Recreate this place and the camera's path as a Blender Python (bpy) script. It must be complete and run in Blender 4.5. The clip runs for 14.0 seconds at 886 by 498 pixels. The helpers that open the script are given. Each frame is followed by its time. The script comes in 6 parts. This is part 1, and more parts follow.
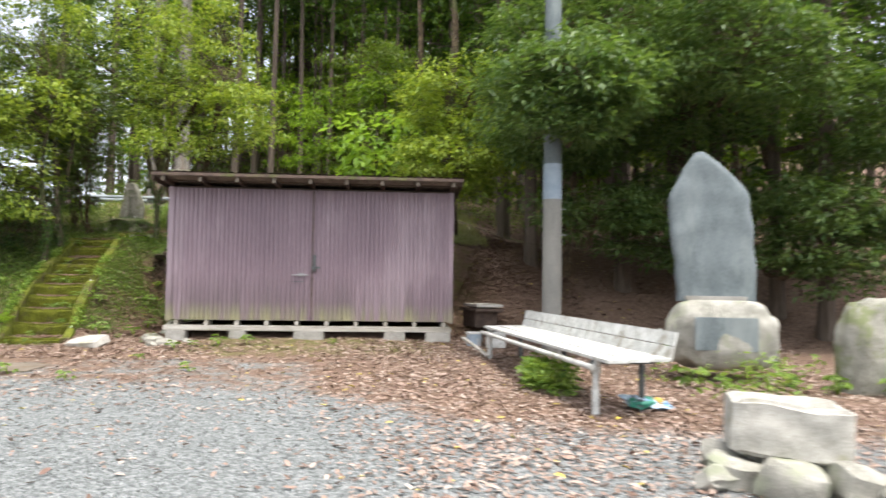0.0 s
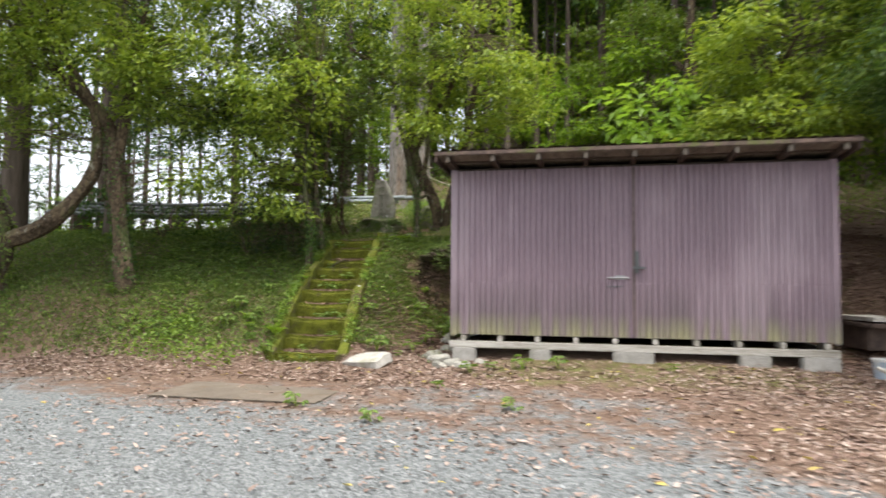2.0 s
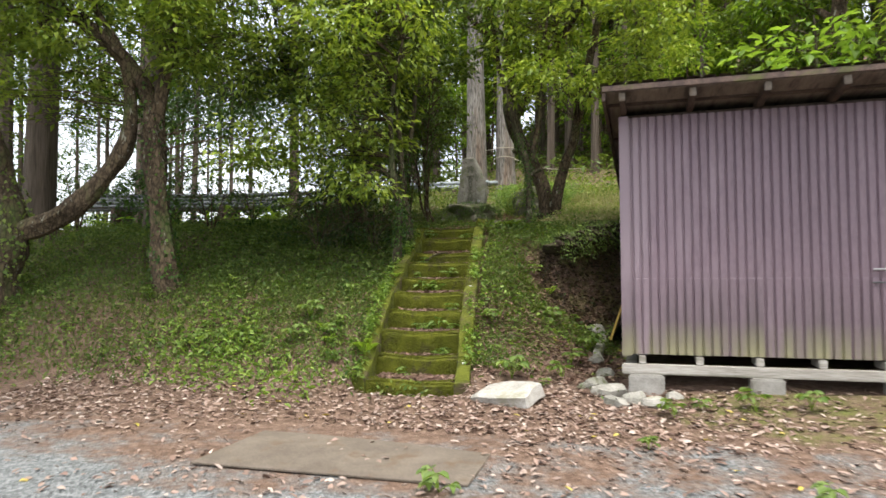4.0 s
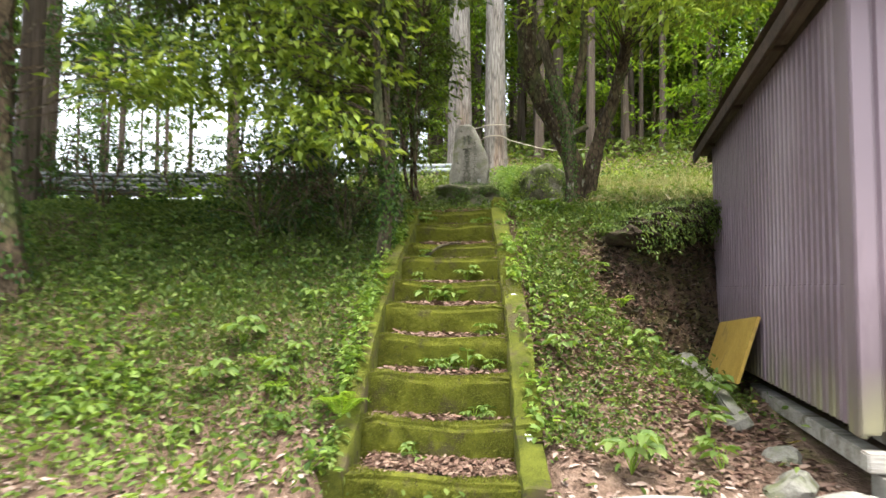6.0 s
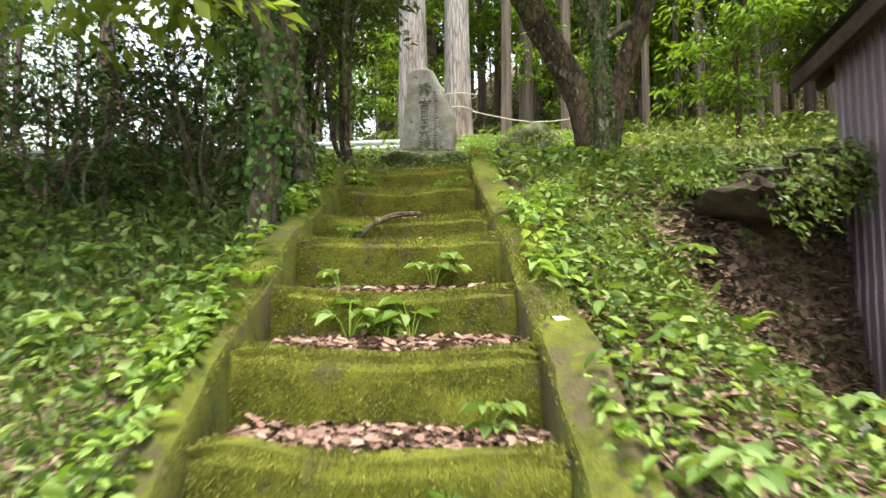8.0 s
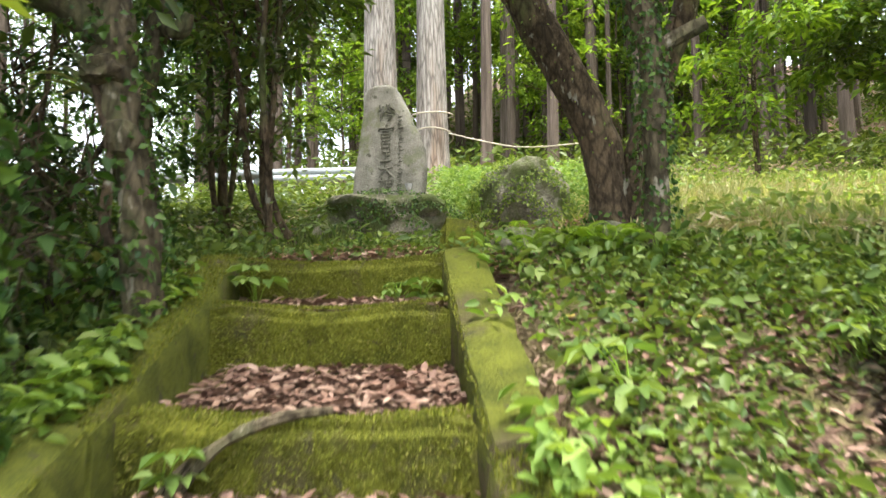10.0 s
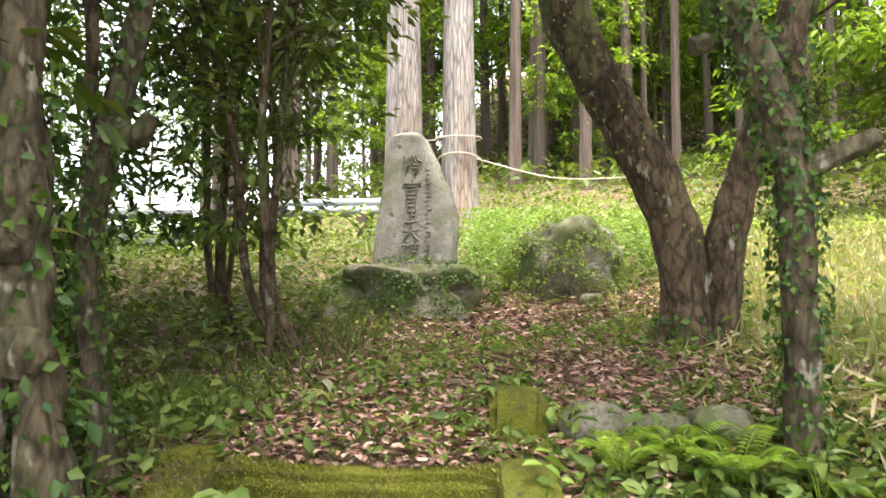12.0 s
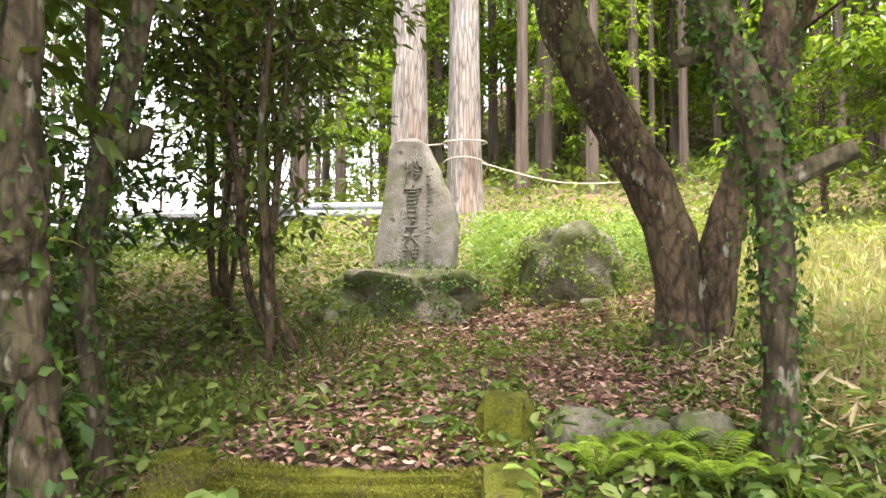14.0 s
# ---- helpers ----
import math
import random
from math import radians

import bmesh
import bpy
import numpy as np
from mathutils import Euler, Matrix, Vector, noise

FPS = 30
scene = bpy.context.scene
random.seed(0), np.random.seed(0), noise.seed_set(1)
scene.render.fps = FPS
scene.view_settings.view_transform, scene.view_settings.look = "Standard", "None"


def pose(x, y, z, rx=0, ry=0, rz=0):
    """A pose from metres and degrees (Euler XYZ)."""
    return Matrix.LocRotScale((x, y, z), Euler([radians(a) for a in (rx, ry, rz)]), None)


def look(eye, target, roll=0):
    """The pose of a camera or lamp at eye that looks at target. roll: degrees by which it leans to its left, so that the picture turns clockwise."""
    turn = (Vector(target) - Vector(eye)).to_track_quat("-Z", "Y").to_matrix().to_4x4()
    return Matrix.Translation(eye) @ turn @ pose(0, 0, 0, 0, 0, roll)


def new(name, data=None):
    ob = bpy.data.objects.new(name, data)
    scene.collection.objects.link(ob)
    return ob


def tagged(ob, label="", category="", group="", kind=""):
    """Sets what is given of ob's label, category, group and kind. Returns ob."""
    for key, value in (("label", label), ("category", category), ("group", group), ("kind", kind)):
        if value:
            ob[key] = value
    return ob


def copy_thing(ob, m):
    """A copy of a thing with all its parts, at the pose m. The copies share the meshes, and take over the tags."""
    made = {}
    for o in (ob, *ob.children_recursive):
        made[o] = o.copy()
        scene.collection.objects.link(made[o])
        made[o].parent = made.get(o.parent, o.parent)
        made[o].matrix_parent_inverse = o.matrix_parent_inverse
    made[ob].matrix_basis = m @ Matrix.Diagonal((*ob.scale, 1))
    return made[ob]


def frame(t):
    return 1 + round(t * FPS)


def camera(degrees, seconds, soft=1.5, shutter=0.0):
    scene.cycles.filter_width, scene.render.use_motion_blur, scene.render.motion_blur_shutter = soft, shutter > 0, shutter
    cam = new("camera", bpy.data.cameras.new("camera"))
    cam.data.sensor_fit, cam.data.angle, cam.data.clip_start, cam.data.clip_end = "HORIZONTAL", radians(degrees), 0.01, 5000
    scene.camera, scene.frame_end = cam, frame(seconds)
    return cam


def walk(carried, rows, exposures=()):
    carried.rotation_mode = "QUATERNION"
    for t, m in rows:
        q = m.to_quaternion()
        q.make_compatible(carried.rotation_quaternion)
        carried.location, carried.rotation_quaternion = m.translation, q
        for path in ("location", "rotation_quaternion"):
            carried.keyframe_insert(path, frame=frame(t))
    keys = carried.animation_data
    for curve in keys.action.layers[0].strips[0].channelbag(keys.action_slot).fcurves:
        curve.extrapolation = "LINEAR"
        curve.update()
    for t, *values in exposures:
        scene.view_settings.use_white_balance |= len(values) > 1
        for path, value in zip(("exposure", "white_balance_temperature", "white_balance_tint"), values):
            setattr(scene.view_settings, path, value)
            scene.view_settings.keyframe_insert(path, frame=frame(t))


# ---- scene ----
cam = camera(66.8, 14.0, shutter=0.5)
PATH = [
    (0, (1.359, -0.643, 1.161), (1.497, 1.35, 1.258), 0.8),
    (0.5, (0.979, -0.021, 1.121), (0.924, 1.976, 1.216), 0.5),
    (1, (0.442, 0.597, 1.152), (0.211, 2.581, 1.25), 0.6),
    (1.5, (0.105, 1.201, 1.114), (-0.256, 3.165, 1.215), 0.5),
    (2, (-0.473, 1.804, 1.17), (-0.913, 3.753, 1.268), 0.4),
    (2.2, (-0.607, 2.083, 1.151), (-1.128, 4.012, 1.249), 0.4),
    (2.5, (-0.829, 2.442, 1.138), (-1.393, 4.358, 1.243), 0.4),
    (3, (-1.403, 3.044, 1.167), (-1.962, 4.962, 1.264), 0.4),
    (3.5, (-1.767, 3.552, 1.169), (-2.354, 5.462, 1.267), 0.3),
    (3.7, (-1.898, 3.784, 1.139), (-2.478, 5.696, 1.235), 0.1),
    (5.8, (-3.418, 6.633, 1.164), (-3.875, 8.576, 1.286), 0.4),
    (6, (-3.496, 6.967, 1.139), (-3.922, 8.918, 1.255), 0.3),
    (6.5, (-3.661, 7.659, 1.088), (-4.043, 9.618, 1.22), -0.1),
    (7, (-3.698, 8.331, 1.072), (-4.048, 10.295, 1.216), -0.3),
    (7.5, (-3.901, 9.123, 1.103), (-4.205, 11.095, 1.25), -0.1),
    (7.7, (-3.973, 9.406, 1.122), (-4.275, 11.378, 1.262), -0.4),
    (9.8, (-4.205, 11.211, 1.664), (-4.428, 13.19, 1.841), -0.8),
    (10, (-4.198, 11.328, 1.748), (-4.422, 13.307, 1.921), -0.8),
    (10.5, (-4.233, 11.546, 1.918), (-4.461, 13.526, 2.086), -0.7),
    (11, (-4.275, 11.714, 2.119), (-4.507, 13.693, 2.281), -0.4),
    (11.5, (-4.331, 11.918, 2.232), (-4.571, 13.897, 2.387), -0.3),
    (12, (-4.358, 11.976, 2.359), (-4.641, 13.95, 2.511), 0.0),
    (12.5, (-4.37, 11.968, 2.393), (-4.675, 13.938, 2.551), 0.1),
    (13, (-4.372, 11.985, 2.389), (-4.681, 13.955, 2.546), 0.2),
    (13.5, (-4.345, 11.981, 2.391), (-4.655, 13.95, 2.548), 0.2),
    (14, (-4.288, 11.937, 2.372), (-4.6, 13.906, 2.531), 0.2),
]
walk(cam, [(t, look(eye, target, roll)) for t, eye, target, roll in PATH], [(0.0, 1.9, 6500, 10), (2.2, 1.62, 6500, 10), (4.0, 1.6, 6500, 10), (6.0, 2.28, 6500, 10), (7.7, 2.6, 6500, 10), (10.0, 2.78, 6500, 10), (11.5, 3.08, 6600, 15), (14.0, 3.2, 6800, 20)])

# ---- world and light ----
world = bpy.data.worlds.new("world")
scene.world = world
world.use_nodes = True
wn, wl = world.node_tree.nodes, world.node_tree.links
sky = wn.new("ShaderNodeTexSky")
sky.sky_type, sky.sun_disc = "NISHITA", False
SUN_UP, SUN_TURN = radians(73), radians(152)
sky.sun_elevation, sky.sun_rotation = SUN_UP, SUN_TURN
sky.air_density, sky.dust_density = 1.0, 3.0
pale = wn.new("ShaderNodeHueSaturation")
pale.inputs["Saturation"].default_value = 0.3
wl.new(sky.outputs[0], pale.inputs["Color"])
wl.new(pale.outputs[0], wn["Background"].inputs["Color"])
wn["Background"].inputs["Strength"].default_value = 0.15
sun = new("sun", bpy.data.lights.new("sun", "SUN"))
sun.data.energy, sun.data.angle, sun.data.color = 1.4, radians(20), (1.0, 0.95, 0.86)
sun.matrix_world = look((0, 0, 30), (math.sin(SUN_TURN) * -17, math.cos(SUN_TURN) * -17, 30 - 17 * math.tan(SUN_UP)))

# ---- materials ----


def grain(name, dark, light, size=6.0, rough=0.85, bump=0.3, fine=60.0, spots=None, spot_size=2.0, spot_amount=0.5, stretch=(1, 1, 1), island=0.0, metal=0.0, flecks=None, cracks=0.0):
    """A rough surface: two scales of noise between two colours, optional patches of a third, and fine relief."""
    m = bpy.data.materials.new(name)
    m.use_nodes = True
    n, l = m.node_tree.nodes, m.node_tree.links
    b = n["Principled BSDF"]
    b.inputs["Roughness"].default_value, b.inputs["Metallic"].default_value = rough, metal
    b.inputs["Specular IOR Level"].default_value = 0.5 if rough < 0.6 else 0.2
    co, mp = n.new("ShaderNodeTexCoord"), n.new("ShaderNodeMapping")
    mp.inputs["Scale"].default_value = stretch
    l.new(co.outputs["Object"], mp.inputs["Vector"])

    def noise_at(scale, detail=6.0):
        t = n.new("ShaderNodeTexNoise")
        t.inputs["Scale"].default_value, t.inputs["Detail"].default_value, t.inputs["Roughness"].default_value = scale, detail, 0.65
        l.new(mp.outputs[0], t.inputs["Vector"])
        return t

    big, small = noise_at(size), noise_at(fine)
    add = n.new("ShaderNodeMix")
    add.inputs["Factor"].default_value = 0.45
    l.new(big.outputs["Fac"], add.inputs["A"]), l.new(small.outputs["Fac"], add.inputs["B"])
    ramp = n.new("ShaderNodeValToRGB")
    ramp.color_ramp.elements[0].position, ramp.color_ramp.elements[1].position = 0.40, 0.60
    ramp.color_ramp.elements[0].color, ramp.color_ramp.elements[1].color = (*dark, 1), (*light, 1)
    l.new(add.outputs["Result"], ramp.inputs[0])
    colour = ramp.outputs[0]
    if spots:
        patch = noise_at(spot_size, 8.0)
        pr = n.new("ShaderNodeValToRGB")
        pr.color_ramp.elements[0].position, pr.color_ramp.elements[1].position = 0.62 - 0.25 * spot_amount, 0.72 - 0.25 * spot_amount
        l.new(patch.outputs["Fac"], pr.inputs[0])
        mix = n.new("ShaderNodeMix")
        mix.data_type = "RGBA"
        mix.inputs["B"].default_value = (*spots, 1)
        l.new(pr.outputs[0], mix.inputs["Factor"]), l.new(colour, mix.inputs["A"])
        colour = mix.outputs["Result"]
    if cracks:
        v = n.new("ShaderNodeTexVoronoi")
        v.feature = "DISTANCE_TO_EDGE"
        v.inputs["Scale"].default_value = cracks
        l.new(mp.outputs[0], v.inputs["Vector"])
        vr = n.new("ShaderNodeValToRGB")
        vr.color_ramp.elements[0].color, vr.color_ramp.elements[1].position = (0.35, 0.35, 0.35, 1), 0.18
        l.new(v.outputs["Distance"], vr.inputs[0])
        vm = n.new("ShaderNodeMix")
        vm.data_type, vm.blend_type = "RGBA", "MULTIPLY"
        vm.inputs["Factor"].default_value = 0.8
        l.new(colour, vm.inputs["A"]), l.new(vr.outputs[0], vm.inputs["B"])
        colour = vm.outputs["Result"]
    if flecks:
        fl = noise_at(13.0, 3.0)
        fr = n.new("ShaderNodeValToRGB")
        fr.color_ramp.elements[0].position, fr.color_ramp.elements[1].position = 0.63, 0.68
        l.new(fl.outputs["Fac"], fr.inputs[0])
        fm = n.new("ShaderNodeMix")
        fm.data_type = "RGBA"
        fm.inputs["B"].default_value = (*flecks, 1)
        l.new(fr.outputs[0], fm.inputs["Factor"]), l.new(colour, fm.inputs["A"])
        colour = fm.outputs["Result"]
    if island:
        g, v = n.new("ShaderNodeNewGeometry"), n.new("ShaderNodeHueSaturation")
        mr = n.new("ShaderNodeMapRange")
        mr.inputs["To Min"].default_value, mr.inputs["To Max"].default_value = 1 - island, 1 + island
        l.new(g.outputs["Random Per Island"], mr.inputs["Value"]), l.new(mr.outputs[0], v.inputs["Value"]), l.new(colour, v.inputs["Color"])
        colour = v.outputs[0]
    l.new(colour, b.inputs["Base Color"])
    bp = n.new("ShaderNodeBump")
    bp.inputs["Strength"].default_value, bp.inputs["Distance"].default_value = bump, 0.03
    l.new(add.outputs["Result"], bp.inputs["Height"]), l.new(bp.outputs[0], b.inputs["Normal"])
    return m


def leafy(name, colours, rough=0.5, through_light=0.45):
    """Leaves: each island takes its own tint along the list of colours; some light passes through the blade."""
    m = bpy.data.materials.new(name)
    m.use_nodes = True
    n, l = m.node_tree.nodes, m.node_tree.links
    b, out = n["Principled BSDF"], n["Material Output"]
    b.inputs["Roughness"].default_value, b.inputs["Specular IOR Level"].default_value = rough, 0.22
    g, ramp = n.new("ShaderNodeNewGeometry"), n.new("ShaderNodeValToRGB")
    els = ramp.color_ramp.elements
    while len(els) < len(colours):
        els.new(0.5)
    for i, c in enumerate(colours):
        els[i].position, els[i].color = i / max(1, len(colours) - 1), (*c, 1)
    l.new(g.outputs["Random Per Island"], ramp.inputs[0]), l.new(ramp.outputs[0], b.inputs["Base Color"])
    if through_light:
        tr, mix = n.new("ShaderNodeBsdfTranslucent"), n.new("ShaderNodeMixShader")
        warm = n.new("ShaderNodeMix")
        warm.data_type, warm.blend_type = "RGBA", "MULTIPLY"
        warm.inputs["Factor"].default_value, warm.inputs["B"].default_value = 1.0, (1.5, 1.5, 0.6, 1)
        l.new(ramp.outputs[0], warm.inputs["A"]), l.new(warm.outputs["Result"], tr.inputs["Color"])
        mix.inputs[0].default_value = through_light
        l.new(b.outputs[0], mix.inputs[1]), l.new(tr.outputs[0], mix.inputs[2]), l.new(mix.outputs[0], out.inputs["Surface"])
    return m


MAPLE = leafy("light_leaves", [(0.085, 0.14, 0.024), (0.18, 0.25, 0.042), (0.28, 0.35, 0.06), (0.14, 0.195, 0.03)], 0.5, 0.38)
BROAD = leafy("broad_leaves", [(0.04, 0.075, 0.018), (0.085, 0.13, 0.028), (0.14, 0.19, 0.04), (0.06, 0.095, 0.02)], 0.4, 0.32)
BRIGHT = leafy("bright_leaves", [(0.13, 0.23, 0.04), (0.20, 0.31, 0.06), (0.165, 0.27, 0.05)], 0.45, 0.5)
DARK = leafy("dark_leaves", [(0.018, 0.045, 0.012), (0.035, 0.075, 0.018), (0.055, 0.10, 0.025), (0.025, 0.06, 0.014)], 0.4, 0.35)
EDGE = leafy("shade_leaves", [(0.04, 0.08, 0.025), (0.075, 0.125, 0.04), (0.12, 0.175, 0.06), (0.055, 0.10, 0.03)], 0.35, 0.4)
CEDAR = leafy("cedar_sprays", [(0.025, 0.055, 0.012), (0.05, 0.095, 0.018), (0.085, 0.14, 0.025)], 0.6, 0.4)
FARGREEN = leafy("far_leaves", [(0.06, 0.12, 0.015), (0.12, 0.20, 0.025), (0.19, 0.28, 0.035)], 0.6, 0.5)
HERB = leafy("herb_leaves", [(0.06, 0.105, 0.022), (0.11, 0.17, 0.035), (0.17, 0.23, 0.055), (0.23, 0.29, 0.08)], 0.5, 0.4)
# Darker herb and grass copies for the bank: its shade is in the colour.
SHADEHERB = leafy("shade_toned_herb_leaves", [(0.04, 0.08, 0.016), (0.075, 0.125, 0.026), (0.12, 0.17, 0.04), (0.17, 0.22, 0.06)], 0.5, 0.35)
SHADEGRASS = leafy("shade_toned_grass_blades", [(0.05, 0.085, 0.018), (0.085, 0.125, 0.03), (0.12, 0.155, 0.045), (0.07, 0.105, 0.024)], 0.5, 0.35)
# Paler grass for the clearing: the sunlight it lacks is put into the colour.
LITGRASS = leafy("painted_sun_grass_blades", [(0.18, 0.215, 0.08), (0.30, 0.315, 0.15), (0.44, 0.405, 0.27), (0.24, 0.265, 0.11), (0.38, 0.365, 0.22)], 0.5, 0.45)
IVY = leafy("ivy_leaves", [(0.02, 0.055, 0.012), (0.05, 0.10, 0.02), (0.10, 0.17, 0.03)], 0.35, 0.25)
GRASS = leafy("grass_blades", [(0.09, 0.135, 0.03), (0.16, 0.20, 0.05), (0.36, 0.33, 0.16), (0.13, 0.17, 0.04), (0.22, 0.24, 0.08)], 0.5, 0.4)
LITTER = leafy("fallen_leaves", [(0.105, 0.066, 0.05), (0.18, 0.118, 0.09), (0.255, 0.178, 0.14), (0.34, 0.262, 0.215), (0.14, 0.082, 0.064), (0.44, 0.37, 0.315), (0.23, 0.148, 0.115), (0.36, 0.28, 0.23)], 0.7, 0.0)
DAMP = leafy("damp_fallen_leaves", [(0.075, 0.043, 0.03), (0.14, 0.08, 0.057), (0.20, 0.125, 0.09), (0.10, 0.056, 0.042), (0.28, 0.20, 0.15), (0.17, 0.095, 0.07)], 0.6, 0.0)
YELLOWED = leafy("yellow_fallen_leaves", [(0.42, 0.33, 0.05), (0.50, 0.40, 0.12), (0.35, 0.30, 0.06)], 0.6, 0.1)
PEBBLE = grain("pebbles", (0.095, 0.102, 0.102), (0.225, 0.235, 0.233), 8, 0.85, 0.2, 90, island=0.45)
BARK = grain("bark", (0.045, 0.032, 0.019), (0.165, 0.12, 0.075), 5, 0.9, 1.0, 40, (0.085, 0.10, 0.035), 2.5, 0.35, (1, 1, 0.45), flecks=(0.24, 0.23, 0.18), cracks=16)
BARK_PALE = grain("pale_bark", (0.048, 0.038, 0.022), (0.15, 0.122, 0.076), 6, 0.9, 1.0, 50, (0.075, 0.085, 0.035), 3.0, 0.4, (1, 1, 0.4), flecks=(0.22, 0.20, 0.15), cracks=22)
BARK_CEDAR = grain("cedar_bark", (0.055, 0.042, 0.032), (0.135, 0.107, 0.084), 9, 0.9, 0.9, 45, None, 2, 0.5, (1.6, 1.6, 0.06))
BARK_GREY = grain("grey_cedar_bark", (0.17, 0.148, 0.125), (0.36, 0.335, 0.30), 9, 0.9, 1.0, 45, (0.21, 0.155, 0.115), 1.2, 0.3, (1.6, 1.6, 0.16), cracks=14)
MOSS = grain("moss", (0.055, 0.063, 0.007), (0.175, 0.185, 0.021), 6, 1.0, 1.0, 160, (0.085, 0.075, 0.03), 5, 0.30, flecks=(0.07, 0.065, 0.025))
MOSSDRY = grain("olive_moss", (0.045, 0.054, 0.007), (0.14, 0.155, 0.02), 7, 1.0, 1.0, 160, (0.085, 0.07, 0.035), 4, 0.45, flecks=(0.06, 0.055, 0.025))
STONE = grain("grey_stone", (0.135, 0.13, 0.105), (0.30, 0.29, 0.25), 7, 0.9, 0.7, 110, (0.15, 0.165, 0.085), 3.0, 0.42, flecks=(0.10, 0.10, 0.075))
PALESTONE = grain("pale_stone", (0.16, 0.155, 0.13), (0.36, 0.345, 0.305), 5, 0.9, 0.4, 90, (0.24, 0.25, 0.18), 3.5, 0.3)
WHITESTONE = grain("pale_broken_concrete", (0.24, 0.23, 0.20), (0.44, 0.42, 0.38), 5, 0.9, 0.5, 90, (0.26, 0.25, 0.19), 3.5, 0.35)
SLATE = grain("blue_grey_stone", (0.085, 0.103, 0.108), (0.16, 0.182, 0.188), 4, 0.75, 0.2, 80, (0.195, 0.218, 0.215), 1.2, 0.4, (1, 1, 0.35))
ROCK = grain("weathered_rock", (0.06, 0.055, 0.04), (0.22, 0.205, 0.155), 6, 0.95, 1.0, 60, (0.085, 0.105, 0.035), 3.5, 0.62, flecks=(0.20, 0.19, 0.145))
CONCRETE = grain("concrete", (0.20, 0.19, 0.17), (0.34, 0.325, 0.295), 5, 0.9, 0.3, 90, (0.20, 0.19, 0.16), 2.0, 0.3)
OLDWOOD = grain("weathered_wood", (0.20, 0.18, 0.15), (0.42, 0.40, 0.36), 5, 0.85, 0.4, 50, (0.15, 0.14, 0.10), 3.0, 0.3, (0.15, 2, 2))
DARKWOOD = grain("dark_timber", (0.035, 0.025, 0.02), (0.10, 0.07, 0.055), 6, 0.8, 0.4, 60)
SOFFIT = grain("eave_boards", (0.10, 0.08, 0.062), (0.20, 0.165, 0.13), 5, 0.85, 0.3, 60, (0.07, 0.055, 0.045), 3.0, 0.35, (3, 0.4, 1))
ROOFING = grain("rusty_roofing", (0.05, 0.035, 0.03), (0.13, 0.09, 0.07), 4, 0.7, 0.2, 60, (0.09, 0.10, 0.03), 3.0, 0.35)
WHITEPAINT = grain("flaking_white_paint", (0.33, 0.33, 0.31), (0.58, 0.58, 0.555), 8, 0.6, 0.25, 90, (0.28, 0.26, 0.22), 6.0, 0.3)
STEEL = grain("galvanised_steel", (0.22, 0.22, 0.22), (0.34, 0.34, 0.34), 8, 0.45, 0.1, 90, metal=0.6)
YELLOWBOARD = grain("yellow_board", (0.34, 0.22, 0.045), (0.48, 0.33, 0.085), 3, 0.6, 0.15, 60, (0.30, 0.20, 0.06), 5, 0.3)
RUSTSHEET = grain("brown_sheet", (0.10, 0.082, 0.064), (0.165, 0.138, 0.11), 3, 0.75, 0.15, 70, (0.12, 0.085, 0.055), 4, 0.3)
PIPE = grain("grey_pipe", (0.16, 0.185, 0.195), (0.26, 0.29, 0.30), 3, 0.4, 0.05, 60)
DARKMETAL = grain("dark_pipe", (0.03, 0.035, 0.035), (0.09, 0.10, 0.10), 4, 0.5, 0.1, 60)
ROPE = grain("rope", (0.30, 0.27, 0.20), (0.48, 0.44, 0.35), 30, 0.9, 0.5, 200)
CARVED = grain("carved_groove", (0.085, 0.085, 0.065), (0.16, 0.155, 0.125), 20, 0.95, 0.3, 120)
PLASTIC_PALE = grain("printed_plastic", (0.22, 0.34, 0.46), (0.50, 0.56, 0.60), 5, 0.4, 0.1, 30, (0.10, 0.24, 0.44), 6, 0.5)
PLASTIC_GREEN = grain("green_plastic", (0.02, 0.16, 0.11), (0.04, 0.24, 0.16), 5, 0.4, 0.1, 60)


